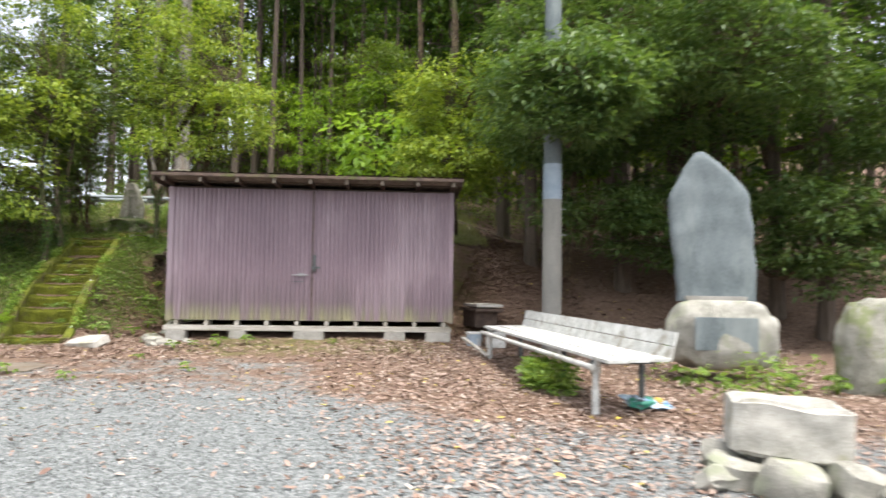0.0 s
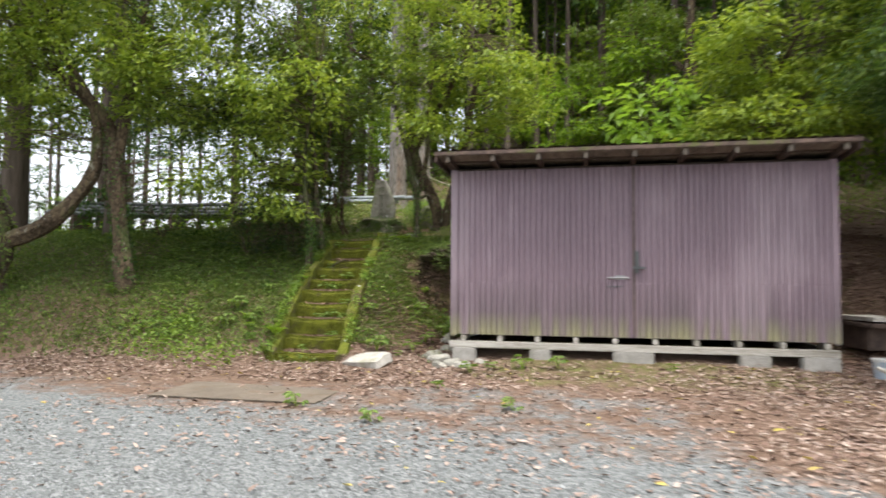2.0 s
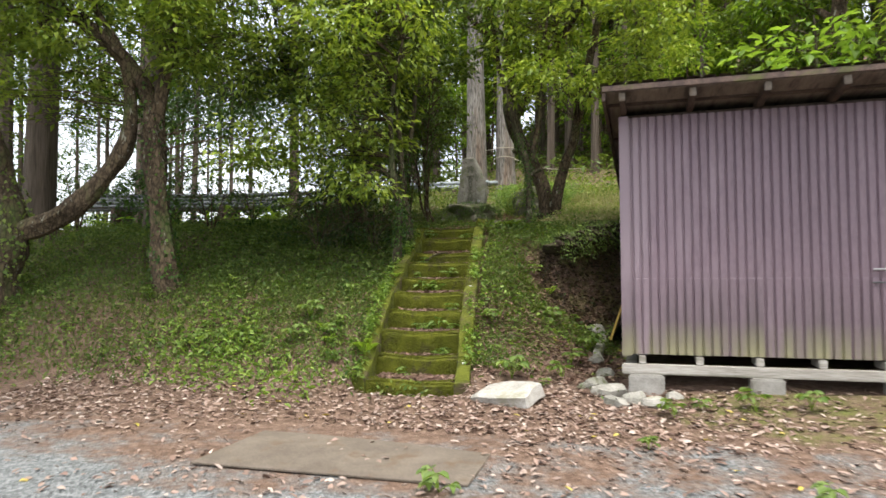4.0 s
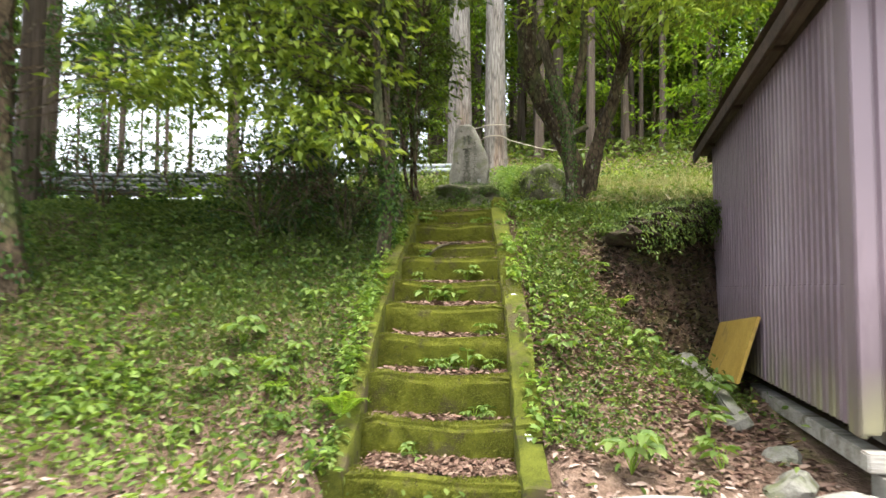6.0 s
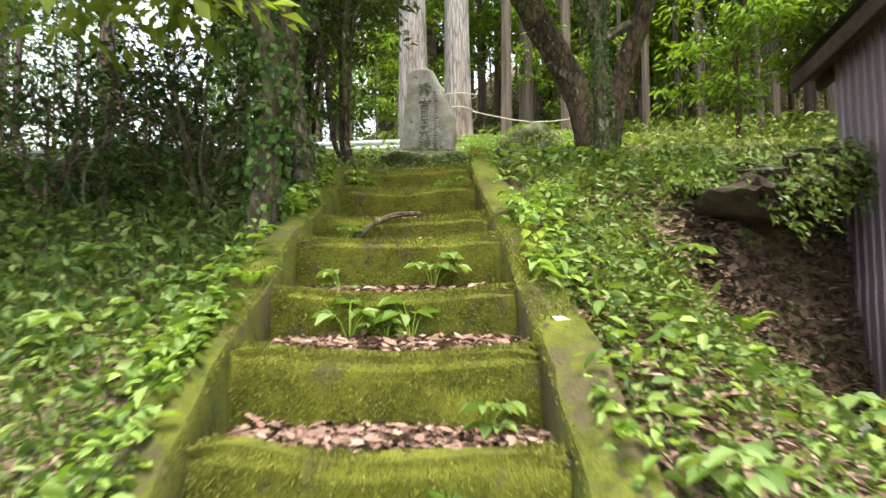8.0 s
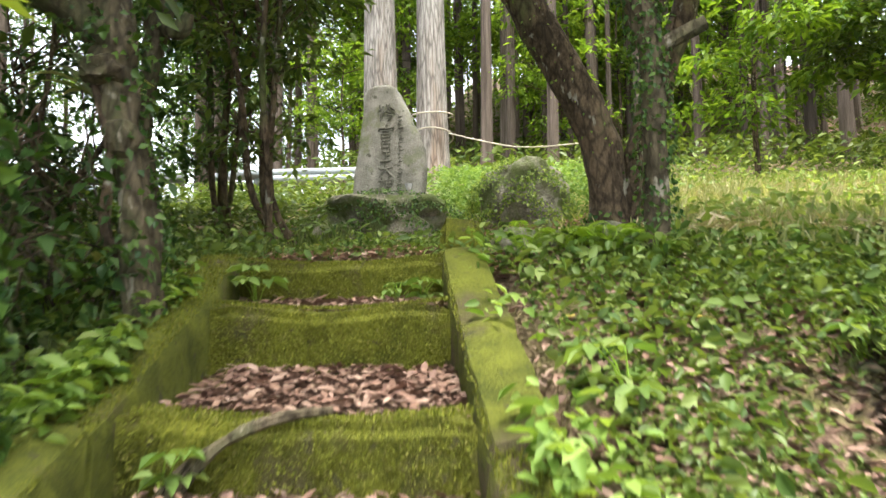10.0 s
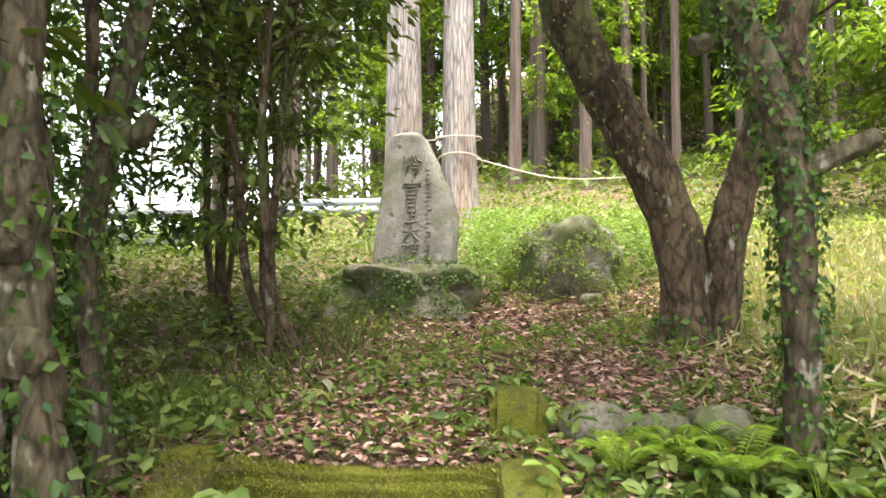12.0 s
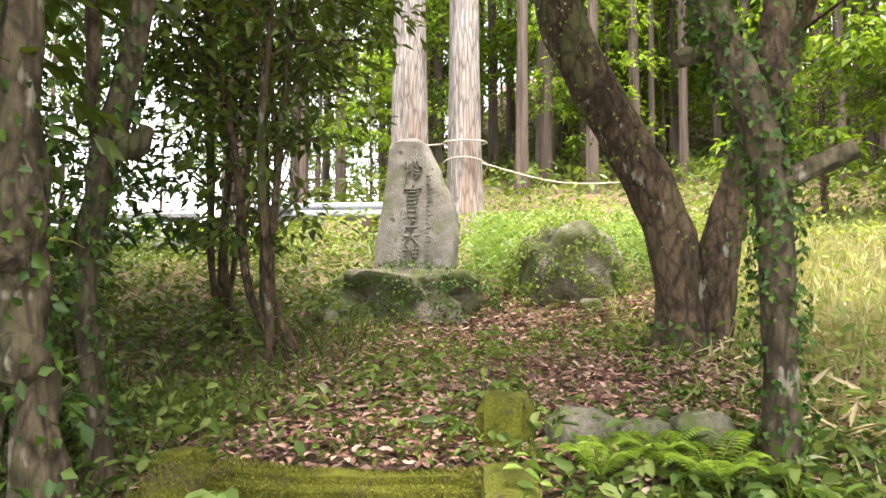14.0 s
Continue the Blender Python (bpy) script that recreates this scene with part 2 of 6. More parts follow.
def sheet_metal():
    """Mauve painted corrugated iron: faded streaks, grey dirt and green algae towards the foot of the sheets."""
    m = grain("mauve_corrugated_iron", (0.142, 0.099, 0.118), (0.196, 0.140, 0.163), 1.4, 0.55, 0.05, 70, (0.232, 0.176, 0.198), 1.2, 0.4, (1, 1, 0.25))
    n, l = m.node_tree.nodes, m.node_tree.links
    b = n["Principled BSDF"]
    colour = b.inputs["Base Color"].links[0].from_socket
    geo, sep = n.new("ShaderNodeNewGeometry"), n.new("ShaderNodeSeparateXYZ")
    l.new(geo.outputs["Position"], sep.inputs[0])
    streak = n.new("ShaderNodeTexNoise")
    streak.inputs["Scale"].default_value, streak.inputs["Detail"].default_value = 1.0, 6.0
    mp = n.new("ShaderNodeMapping")
    mp.inputs["Scale"].default_value = (9, 9, 0.5)
    l.new(geo.outputs["Position"], mp.inputs[0]), l.new(mp.outputs[0], streak.inputs["Vector"])
    for low, high, tint, most in ((1.25, 0.60, (0.085, 0.068, 0.068), 0.85), (0.80, 0.54, (0.215, 0.20, 0.115), 1.0)):
        r = n.new("ShaderNodeMapRange")
        r.inputs["From Min"].default_value, r.inputs["From Max"].default_value = low, high
        l.new(sep.outputs["Z"], r.inputs["Value"])
        s = n.new("ShaderNodeMapRange")
        s.inputs["From Min"].default_value, s.inputs["From Max"].default_value = 0.35, 0.62
        s.inputs["To Max"].default_value = most
        l.new(streak.outputs["Fac"], s.inputs["Value"])
        f = n.new("ShaderNodeMath")
        f.operation = "MULTIPLY"
        l.new(r.outputs[0], f.inputs[0]), l.new(s.outputs[0], f.inputs[1])
        x = n.new("ShaderNodeMix")
        x.data_type = "RGBA"
        x.inputs["B"].default_value = (*tint, 1)
        l.new(f.outputs[0], x.inputs["Factor"]), l.new(colour, x.inputs["A"])
        colour = x.outputs["Result"]
    l.new(colour, b.inputs["Base Color"])
    return m


MAUVE = sheet_metal()


def ground_material():
    """Soil under leaves, with blue-grey crushed gravel where the attribute 'gravel' says the yard is, and moss film between."""
    m = bpy.data.materials.new("soil_and_gravel")
    m.use_nodes = True
    n, l = m.node_tree.nodes, m.node_tree.links
    b = n["Principled BSDF"]
    b.inputs["Roughness"].default_value, b.inputs["Specular IOR Level"].default_value = 0.95, 0.15
    geo = n.new("ShaderNodeNewGeometry")

    def tex(kind, scale, detail=8.0):
        t = n.new(kind)
        t.inputs["Scale"].default_value = scale
        if kind == "ShaderNodeTexNoise":
            t.inputs["Detail"].default_value, t.inputs["Roughness"].default_value = detail, 0.7
        l.new(geo.outputs["Position"], t.inputs["Vector"])
        return t

    def ramp(src, *stops):
        r = n.new("ShaderNodeValToRGB")
        while len(r.color_ramp.elements) < len(stops):
            r.color_ramp.elements.new(0.5)
        for e, (p, c) in zip(r.color_ramp.elements, stops):
            e.position, e.color = p, (*c, 1)
        l.new(src, r.inputs[0])
        return r.outputs[0]

    def mixed(f, a, c):
        x = n.new("ShaderNodeMix")
        x.data_type = "RGBA"
        l.new(f, x.inputs["Factor"]), l.new(a, x.inputs["A"]), l.new(c, x.inputs["B"])
        return x.outputs["Result"]

    soil = ramp(tex("ShaderNodeTexNoise", 14).outputs["Fac"], (0.3, (0.07, 0.046, 0.032)), (0.5, (0.14, 0.092, 0.066)), (0.72, (0.23, 0.165, 0.125)))
    cells = tex("ShaderNodeTexVoronoi", 55)
    chips = ramp(cells.outputs["Color"], (0.1, (0.078, 0.084, 0.084)), (0.5, (0.148, 0.157, 0.156)), (0.9, (0.255, 0.265, 0.262)))
    att = n.new("ShaderNodeAttribute")
    att.attribute_name = "gravel"
    patch = tex("ShaderNodeTexNoise", 2.2)
    edge = n.new("ShaderNodeMath")
    edge.operation = "ADD"
    l.new(att.outputs["Fac"], edge.inputs[0]), l.new(patch.outputs["Fac"], edge.inputs[1])
    where = ramp(edge.outputs[0], (0.78, (0, 0, 0)), (0.98, (1, 1, 1)))
    colour = mixed(where, soil, chips)
    att2 = n.new("ShaderNodeAttribute")
    att2.attribute_name = "moss"
    edge2 = n.new("ShaderNodeMath")
    edge2.operation = "ADD"
    film = tex("ShaderNodeTexNoise", 5)
    l.new(att2.outputs["Fac"], edge2.inputs[0]), l.new(film.outputs["Fac"], edge2.inputs[1])
    where2 = ramp(edge2.outputs[0], (0.72, (0, 0, 0)), (0.98, (0.8, 0.8, 0.8)))
    green = ramp(tex("ShaderNodeTexNoise", 40).outputs["Fac"], (0.3, (0.05, 0.07, 0.012)), (0.7, (0.13, 0.15, 0.03)))
    colour = mixed(where2, colour, green)
    l.new(colour, b.inputs["Base Color"])
    bp = n.new("ShaderNodeBump")
    bp.inputs["Strength"].default_value, bp.inputs["Distance"].default_value = 0.7, 0.02
    l.new(cells.outputs["Distance"], bp.inputs["Height"]), l.new(bp.outputs[0], b.inputs["Normal"])
    return m


GROUND = ground_material()

# ---- builders ----
UP = Vector((0, 0, 1))


def part(name, bm, material, parent=None, label="", smooth=True):
    """Links a bmesh as one mesh object, under a thing or a part."""
    me = bpy.data.meshes.new(name)
    bm.to_mesh(me)
    bm.free()
    if smooth:
        me.shade_smooth()
        me.set_sharp_from_angle(angle=0.65)
    me.materials.append(material)
    ob = new(name, me)
    if parent is not None:
        ob.parent = parent
    return tagged(ob, label)


def thing(name, label, category, at=(0, 0, 0), turn=0.0, group="", kind=""):
    """An Empty at the base of a thing; its parts are built round the base."""
    ob = new(name)
    ob.matrix_basis = pose(*at, 0, 0, turn)
    return tagged(ob, label, category, group, kind)


def box(bm, size, m=None, bevel=0.0):
    made = bmesh.ops.create_cube(bm, size=1.0, matrix=(m or Matrix()) @ Matrix.Diagonal((*size, 1)))
    if bevel:
        edges = list({e for v in made["verts"] for e in v.link_edges})
        bmesh.ops.bevel(bm, geom=edges, offset=bevel, segments=2, affect="EDGES")
    return bm


def block(size, at=(0, 0, 0), bevel=0.006, turn=0.0):
    return box(bmesh.new(), size, pose(*at, 0, 0, turn), bevel)


def tube(bm, pts, radii, sides=8, rough=0.0, seed=0):
    """A tapered, slightly uneven tube through points."""
    pts = [Vector(p) for p in pts]
    rings, side = [], None
    for i, p in enumerate(pts):
        d = (pts[min(i + 1, len(pts) - 1)] - pts[max(i - 1, 0)]).normalized()
        if side is None:
            side = d.cross(Vector((0.31, 0.95, 0.05))).normalized()
        side = (side - d * side.dot(d)).normalized()
        other = d.cross(side)
        ring = []
        for k in range(sides):
            a = 2 * math.pi * k / sides
            r = radii[i]
            if rough:
                r *= 1 + rough * noise.noise(Vector((math.cos(a) * 1.3 + seed * 7.1, math.sin(a) * 1.3, i * 0.35)))
            ring.append(bm.verts.new(p + (side * math.cos(a) + other * math.sin(a)) * r))
        rings.append(ring)
    for a, b in zip(rings, rings[1:]):
        for k in range(sides):
            bm.faces.new((a[k], a[(k + 1) % sides], b[(k + 1) % sides], b[k]))
    bm.faces.new(rings[0][::-1])
    bm.faces.new(rings[-1])
    return bm


def curve_points(ctrl, n):
    """A smooth line of n+1 points through the control points (x, y, z, radius)."""
    c = np.array(ctrl, float)
    out = []
    for u in np.linspace(0, len(c) - 1, n + 1):
        i = min(int(u), len(c) - 2)
        f = u - i
        p0, p1, p2, p3 = c[max(i - 1, 0)], c[i], c[i + 1], c[min(i + 2, len(c) - 1)]
        out.append(0.5 * (2 * p1 + (p2 - p0) * f + (2 * p0 - 5 * p1 + 4 * p2 - p3) * f * f + (3 * p1 - p0 - 3 * p2 + p3) * f ** 3))
    out = np.array(out)
    return [tuple(p[:3]) for p in out], [max(0.004, p[3]) for p in out]


def limb(ctrl, n=14, sides=9, rough=0.25, seed=0):
    return tube(bmesh.new(), *curve_points(ctrl, n), sides, rough, seed)


def boulder(size, seed=0, uneven=0.25, level=3, m=None, flat=0.0):
    """An uneven stone: a ball pulled to the size given and broken up by noise at two scales."""
    bm = bmesh.new()
    bmesh.ops.create_icosphere(bm, subdivisions=level, radius=1.0)
    for v in bm.verts:
        d = v.co.normalized()
        q = Vector((abs(d.x) ** 0.72 * math.copysign(1, d.x), abs(d.y) ** 0.72 * math.copysign(1, d.y), abs(d.z) ** 0.72 * math.copysign(1, d.z)))
        k = 1 + uneven * noise.noise(d * 1.4 + Vector((seed * 3.7, seed, 0))) + uneven * 0.35 * noise.noise(d * 4 + Vector((seed, 0, seed * 2.3)))
        v.co = Vector((q.x * size[0] / 2, q.y * size[1] / 2, q.z * size[2] / 2)) * k
        if flat:
            v.co.z = min(v.co.z, size[2] / 2 * (1 - flat))
    if m:
        bm.transform(m)
    return bm


def blades(name, at, along, normal, length, width, material, parent=None, label="", fold=0.25, split=False):
    """One mesh of many leaves: each has a base, two edges lifted by the fold, and a tip."""
    at, along, normal = (np.asarray(a, float).reshape(-1, 3) for a in (at, along, normal))
    n = len(at)
    length, width = np.broadcast_to(length, n)[:, None], np.broadcast_to(width, n)[:, None]
    along = along / np.maximum(np.linalg.norm(along, axis=1), 1e-6)[:, None]
    side = np.cross(along, normal)
    side /= np.maximum(np.linalg.norm(side, axis=1), 1e-6)[:, None]
    up = np.cross(side, along)
    def row(f, w, lift):
        return at + along * length * f + side * width * w + up * width * lift

    if split:
        co = np.stack([at, row(0.28, 0.42, fold), row(0.66, 0.36, fold * 0.8), row(1, 0, -fold), row(0.66, -0.36, fold * 0.8), row(0.28, -0.42, fold)], 1).reshape(-1, 3)
        i = np.arange(n)[:, None] * 6
        tri = np.concatenate([i, i + 1, i + 2, i + 3, i, i + 3, i + 4, i + 5], 1).reshape(-1)
    else:
        co = np.stack([at, row(0.45, 0.5, fold), row(1, 0, -fold), row(0.45, -0.5, fold)], 1).reshape(-1, 3)
        i = np.arange(n)[:, None] * 4
        tri = np.concatenate([i, i + 1, i + 2, i, i + 2, i + 3], 1).reshape(-1)
    sides = 4 if split else 3
    me = bpy.data.meshes.new(name)
    me.vertices.add(len(co))
    me.vertices.foreach_set("co", co.ravel())
    me.loops.add(len(tri))
    me.loops.foreach_set("vertex_index", tri)
    me.polygons.add(len(tri) // sides)
    me.polygons.foreach_set("loop_start", np.arange(0, len(tri), sides))
    me.update(calc_edges=True)
    me.materials.append(material)
    ob = new(name, me)
    if parent is not None:
        ob.parent = parent
    return tagged(ob, label)


def smoothstep(a, b, x):
    t = np.clip((np.asarray(x, float) - a) / (b - a), 0, 1)
    return t * t * (3 - 2 * t)


def ripple(x, y, scale, seed):
    """Smooth pseudo-noise of a plan position, from a few sines."""
    r = np.random.RandomState(seed)
    total = 0
    for _ in range(5):
        a, f, p = r.uniform(0, 6.28), scale * r.uniform(0.6, 1.7), r.uniform(0, 6.28)
        total = total + np.sin((x * np.cos(a) + y * np.sin(a)) * f + p)
    return total / 5


# ---- lie of the land ----
STAIR_Y = [10.24, 10.66, 10.87, 11.18, 11.50, 11.90, 12.27, 12.70, 13.30, 13.65]
STAIR_Z = [0.195, 0.39, 0.62, 0.82, 1.017, 1.18, 1.385, 1.52, 1.76, 1.92]


TREAD_RISE = [0.05, 0.05, 0.06, 0.05, 0.05, 0.05, -0.07, 0.11, 0.06, 0.08]


def stair_x(y):
    return -4.34 - 0.165 * (y - 10.66)


def stair_half(y):
    return 0.425 - 0.023 * (y - 10.66)


def land(x, y):
    """Height of the ground: yard, bank with the stairs, terrace, hillside, and the level cut that the shed stands in."""
    x, y = np.asarray(x, float), np.asarray(y, float)
    shift = 0.75 * smoothstep(-5.6, -9.5, x) - 1.1 * smoothstep(2.5, 5.0, x)
    p = np.interp(y + shift, [-50, 8.0, 9.2, 10.2, 10.9, 11.5, 12.4, 13.3, 13.9, 16.0, 18.0, 21.0, 32.0, 60.0, 250.0], [0, 0, 0.06, 0.19, 0.50, 0.93, 1.33, 1.72, 1.93, 2.20, 2.75, 3.35, 6.4, 19.0, 60.0])
    flat = np.interp(y + shift, [-50, 8.0, 10.2, 10.9, 11.5, 12.4, 13.3, 15.0, 20.0, 250.0], [0, 0, 0.12, 0.50, 0.93, 1.35, 1.75, 2.15, 2.3, 2.3])
    hill = smoothstep(-13.0, -6.5, x)
    z = flat * (1 - hill) + p * hill
    back = smoothstep(12.5, 13.25, y)
    hollow = smoothstep(-0.10, 0.26, 0.8 * (x + 3.24) - 0.6 * (y - 12.81))
    cut = (smoothstep(-4.0, -2.5, x) * (1 - back) + hollow * back) * (1 - smoothstep(2.4, 3.4, x)) * (1 - smoothstep(14.05, 14.45, y)) * smoothstep(9.5, 10.5, y)
    floor = 0.20 + 0.085 * np.maximum(0, y - 10.3)
    z = z * (1 - cut) + np.minimum(z, floor) * cut
    strip = 1 - smoothstep(0.05, 0.17, np.abs(x - stair_x(y)) - 0.42)
    strip = strip * smoothstep(9.8, 10.15, y) * (1 - smoothstep(13.5, 13.75, y))
    z = z - 0.30 * strip
    rough = smoothstep(8.5, 11.0, y + shift)
    return z + rough * (1 - strip) * (0.05 * ripple(x, y, 2.1, 3) + 0.02 * ripple(x, y, 6.0, 4)) + 0.012 * ripple(x, y, 1.3, 5)


def steep(x, y):
    """1 on walkable ground, 0 on cut faces."""
    s = np.hypot(land(x + 0.06, y) - land(x - 0.06, y), land(x, y + 0.06) - land(x, y - 0.06)) / 0.12
    return 1 - smoothstep(0.85, 1.2, s)


def gravelness(x, y):
    yard = 0.62 * (1 - smoothstep(4.6, 7.2, y + 0.25 * x)) + 0.36 * (1 - smoothstep(8.6, 9.6, y))
    # Less gravel, more brown soil at the left, also standing in for tree shade.
    yard = yard - 0.10 * smoothstep(-1.5, -5.0, x) * smoothstep(2.0, 5.5, y)
    return np.clip(yard - 0.45 * smoothstep(0.4, 2.6, x + 0.12 * (y - 4)) * (1 - smoothstep(-1.5, 1.0, -y)), 0, 1)


def spread(n, x0, x1, y0, y1, weight, seed):
    """Random plan positions in a field, kept by a weight between 0 and 1."""
    r = np.random.RandomState(seed)
    x, y = r.uniform(x0, x1, n), r.uniform(y0, y1, n)
    keep = r.uniform(0, 1, n) < weight(x, y)
    x, y = x[keep], y[keep]
    return np.stack([x, y, land(x, y)], 1), r


def build_ground():
    fx, fy = np.arange(-13, 9.01, 0.11), np.arange(-1.5, 21, 0.11)
    out = np.concatenate([[0.3, 0.7, 1.3, 2.2, 3.5], np.geomspace(5, 420, 26)])
    xs = np.concatenate([fx[0] - out[::-1], fx, fx[-1] + out])
    ys = np.concatenate([fy[0] - out[::-1], fy, fy[-1] + out])
    gx, gy = np.meshgrid(xs, ys)
    co = np.stack([gx, gy, land(gx, gy)], -1).reshape(-1, 3)
    w, h = len(xs), len(ys)
    i = (np.arange(h - 1)[:, None] * w + np.arange(w - 1)[None, :]).reshape(-1)
    faces = np.stack([i, i + 1, i + w + 1, i + w], 1)
    me = bpy.data.meshes.new("ground")
    me.from_pydata(co.tolist(), [], faces.tolist())
    me.shade_smooth()
    me.attributes.new("gravel", "FLOAT", "POINT").data.foreach_set("value", gravelness(co[:, 0], co[:, 1]).astype(np.float32))
    wet = 0.30 * smoothstep(10.0, 11.5, co[:, 1] + 0.6 * (co[:, 0] < -6)) + 0.35 * smoothstep(8.6, 9.6, co[:, 1]) * (1 - smoothstep(10.2, 10.6, co[:, 1])) * smoothstep(-2.6, -1.5, co[:, 0]) * (1 - smoothstep(1.5, 3.0, co[:, 0]))
    wet = wet * (1 - smoothstep(2.6, 4.0, co[:, 0]))
    me.attributes.new("moss", "FLOAT", "POINT").data.foreach_set("value", wet.astype(np.float32))
    me.materials.append(GROUND)
    tagged(new("ground", me), "gravel yard rising to a leaf-strewn wooded bank", "ground", kind="structure")


build_ground()


def on_land(x, y, lift=0.0):
    return (x, y, float(land(x, y)) + lift)


# ---- shed ----
SX0, SX1, SY0, SY1, SZ0, SZT = -2.28, 2.27, 10.40, 14.04, 0.50, 2.62


def corrugated(x0, x1, z0, z1, pitch=0.0715, depth=0.02, rows=None, seed=0):
    """A wall of corrugated sheets in the plane y = 0, bulging towards -y; an overlap shows as a small step."""
    bm = bmesh.new()
    n = int((x1 - x0) / pitch * 14)
    levels = rows or [z0, z1]
    prev = None
    for j, z in enumerate(levels):
        ring = []
        for i in range(n + 1):
            x = x0 + (x1 - x0) * i / n
            ph = 2 * math.pi * (x - x0) / pitch
            wave = max(-1.0, min(1.0, 5.0 * math.sin(ph) + 3.6))
            ring.append(bm.verts.new((x, -depth * 0.5 * wave - 0.004 * (j < len(levels) // 2) + 0.004 * noise.noise(Vector((x * 1.3, z * 0.8, seed))), z)))
        if prev:
            for i in range(n):
                bm.faces.new((prev[i], prev[i + 1], ring[i + 1], ring[i]))
        prev = ring
    return bm


def build_shed():
    shed = thing("shed", "mauve corrugated iron shed with double doors on concrete blocks", "shed", (0, SY0, 0))
    rows = [SZ0, 1.0, 1.165, 1.17, 1.8, SZT]
    for name, a, b, s in (("left_door", SX0 + 0.03, -0.012, 1), ("right_door", 0.012, SX1 - 0.03, 2)):
        part(name, corrugated(a, b, SZ0, SZT, rows=rows, seed=s), MAUVE, shed)
    depth = SY1 - SY0
    for name, x, turn in (("side_wall", SX0, 90), ("side_wall", SX1, -90)):
        bm = corrugated(-depth / 2, depth / 2, SZ0 - 0.03, SZT + 0.02, pitch=0.098, depth=0.024, rows=rows, seed=turn)
        bm.transform(pose(x, depth / 2, 0, 0, 0, -turn))
        part(name, bm, MAUVE, shed)
    bm = corrugated(SX0, SX1, SZ0, SZT, rows=rows, seed=8)
    bm.transform(pose(0, depth, 0, 0, 0, 180))
    part("back_wall", bm, MAUVE, shed)
    for x in (SX0, SX1):
        part("corner_flashing", block((0.05, 0.14, SZT - SZ0 + 0.05), (x, 0.06, (SZ0 + SZT) / 2 - 0.01), 0.012), MAUVE, shed)
        part("corner_strip", block((0.085, 0.02, SZT - SZ0 + 0.03), (x + math.copysign(0.02, -x), -0.016, (SZ0 + SZT) / 2), 0.006), MAUVE, shed)
    part("door_seam", block((0.03, 0.03, SZT - SZ0 - 0.02), (0.0, -0.006, (SZ0 + SZT) / 2), 0.005), DARKWOOD, shed, "dark gap strip between the doors")
    part("interior_lining", block((SX1 - SX0 - 0.14, depth - 0.14, 1.9), (0, depth / 2, 1.52), 0.0), DARKWOOD, shed)
    # the roof falls to the back
    slope = math.degrees(math.atan2(-0.20, 4.35))
    roof = corrugated(SX0 - 0.16, SX1 + 0.14, 0, 4.55, rows=[0, 1.5, 3.0, 4.55], pitch=0.12, depth=0.02)
    roof.transform(pose(0, -0.50, 2.80, -90 + slope, 0, 0))
    part("roof_sheet", roof, ROOFING, shed, "rusty mossy corrugated roof sheet")
    tilt = pose(0, -0.48, 2.76, slope, 0, 0)
    part("roof_deck", box(bmesh.new(), (SX1 - SX0 + 0.26, 4.46, 0.025), tilt @ pose(-0.01, 2.24, -0.01), 0.004), SOFFIT, shed)
    part("fascia", box(bmesh.new(), (SX1 - SX0 + 0.28, 0.03, 0.05), tilt @ pose(-0.01, 0.0, 0.008), 0.004), ROOFING, shed)
    for x in (SX0 - 0.13, SX1 + 0.11):
        part("barge_board", box(bmesh.new(), (0.03, 4.46, 0.10), tilt @ pose(x, 2.24, -0.04), 0.004), DARKWOOD, shed)
    for i in range(9):
        x = SX0 + 0.02 + i * (SX1 - SX0 - 0.04) / 8
        part("rafter", box(bmesh.new(), (0.05, 4.40, 0.07), tilt @ pose(x, 2.24, -0.060), 0.004), DARKWOOD, shed)
        part("rafter_end", box(bmesh.new(), (0.052, 0.012, 0.072), tilt @ pose(x, 0.03, -0.060), 0.002), RUSTSHEET, shed)
    for i in range(4):
        part("roof_batten", box(bmesh.new(), (SX1 - SX0 + 0.22, 0.05, 0.03), tilt @ pose(0, 0.35 + i * 1.2, -0.025), 0.003), DARKWOOD, shed)
    part("top_plate", block((SX1 - SX0 - 0.05, 0.09, 0.10), (0, 0.07, SZT - 0.02), 0.005), DARKWOOD, shed)
    part("sill_beam", block((SX1 - SX0 + 0.02, 0.10, 0.085), (-0.02, -0.05, 0.375), 0.008), OLDWOOD, shed, "weathered grey timber sill")
    for x in (SX0 + 0.05, SX1 - 0.05):
        part("sill_beam", block((0.10, depth, 0.09), (x, depth / 2, 0.36), 0.008), OLDWOOD, shed)
    for i in range(10):
        x = SX0 + 0.15 + i * 0.475
        part("floor_joist", block((0.06, 0.30, 0.07), (x, 0.10, 0.455), 0.006), OLDWOOD, shed)
    for x, w, h in ((-1.14, 0.26, 0.20), (-0.02, 0.48, 0.20), (1.35, 0.34, 0.18), (2.05, 0.40, 0.2), (-2.1, 0.3, 0.2)):
        z = float(land(x, SY0 - 0.05))
        bm = block((w, 0.20, 0.335 - z + 0.06), (x, -0.06, (0.335 + z - 0.06) / 2), 0.015)
        part("foundation_block", bm, CONCRETE, shed, "pale concrete foundation block")
    for x in (-2.1, 0.0, 2.0):
        z = float(land(x, SY1 - 0.1))
        part("foundation_block", block((0.4, 0.25, 0.34 - z + 0.4), (x, depth - 0.15, (0.34 + z - 0.4) / 2), 0.015), CONCRETE, shed)
    # door furniture
    latch = part("latch", block((0.045, 0.03, 0.27), (0.035, -0.03, 1.43), 0.004), DARKMETAL, shed, "dark iron door latch")
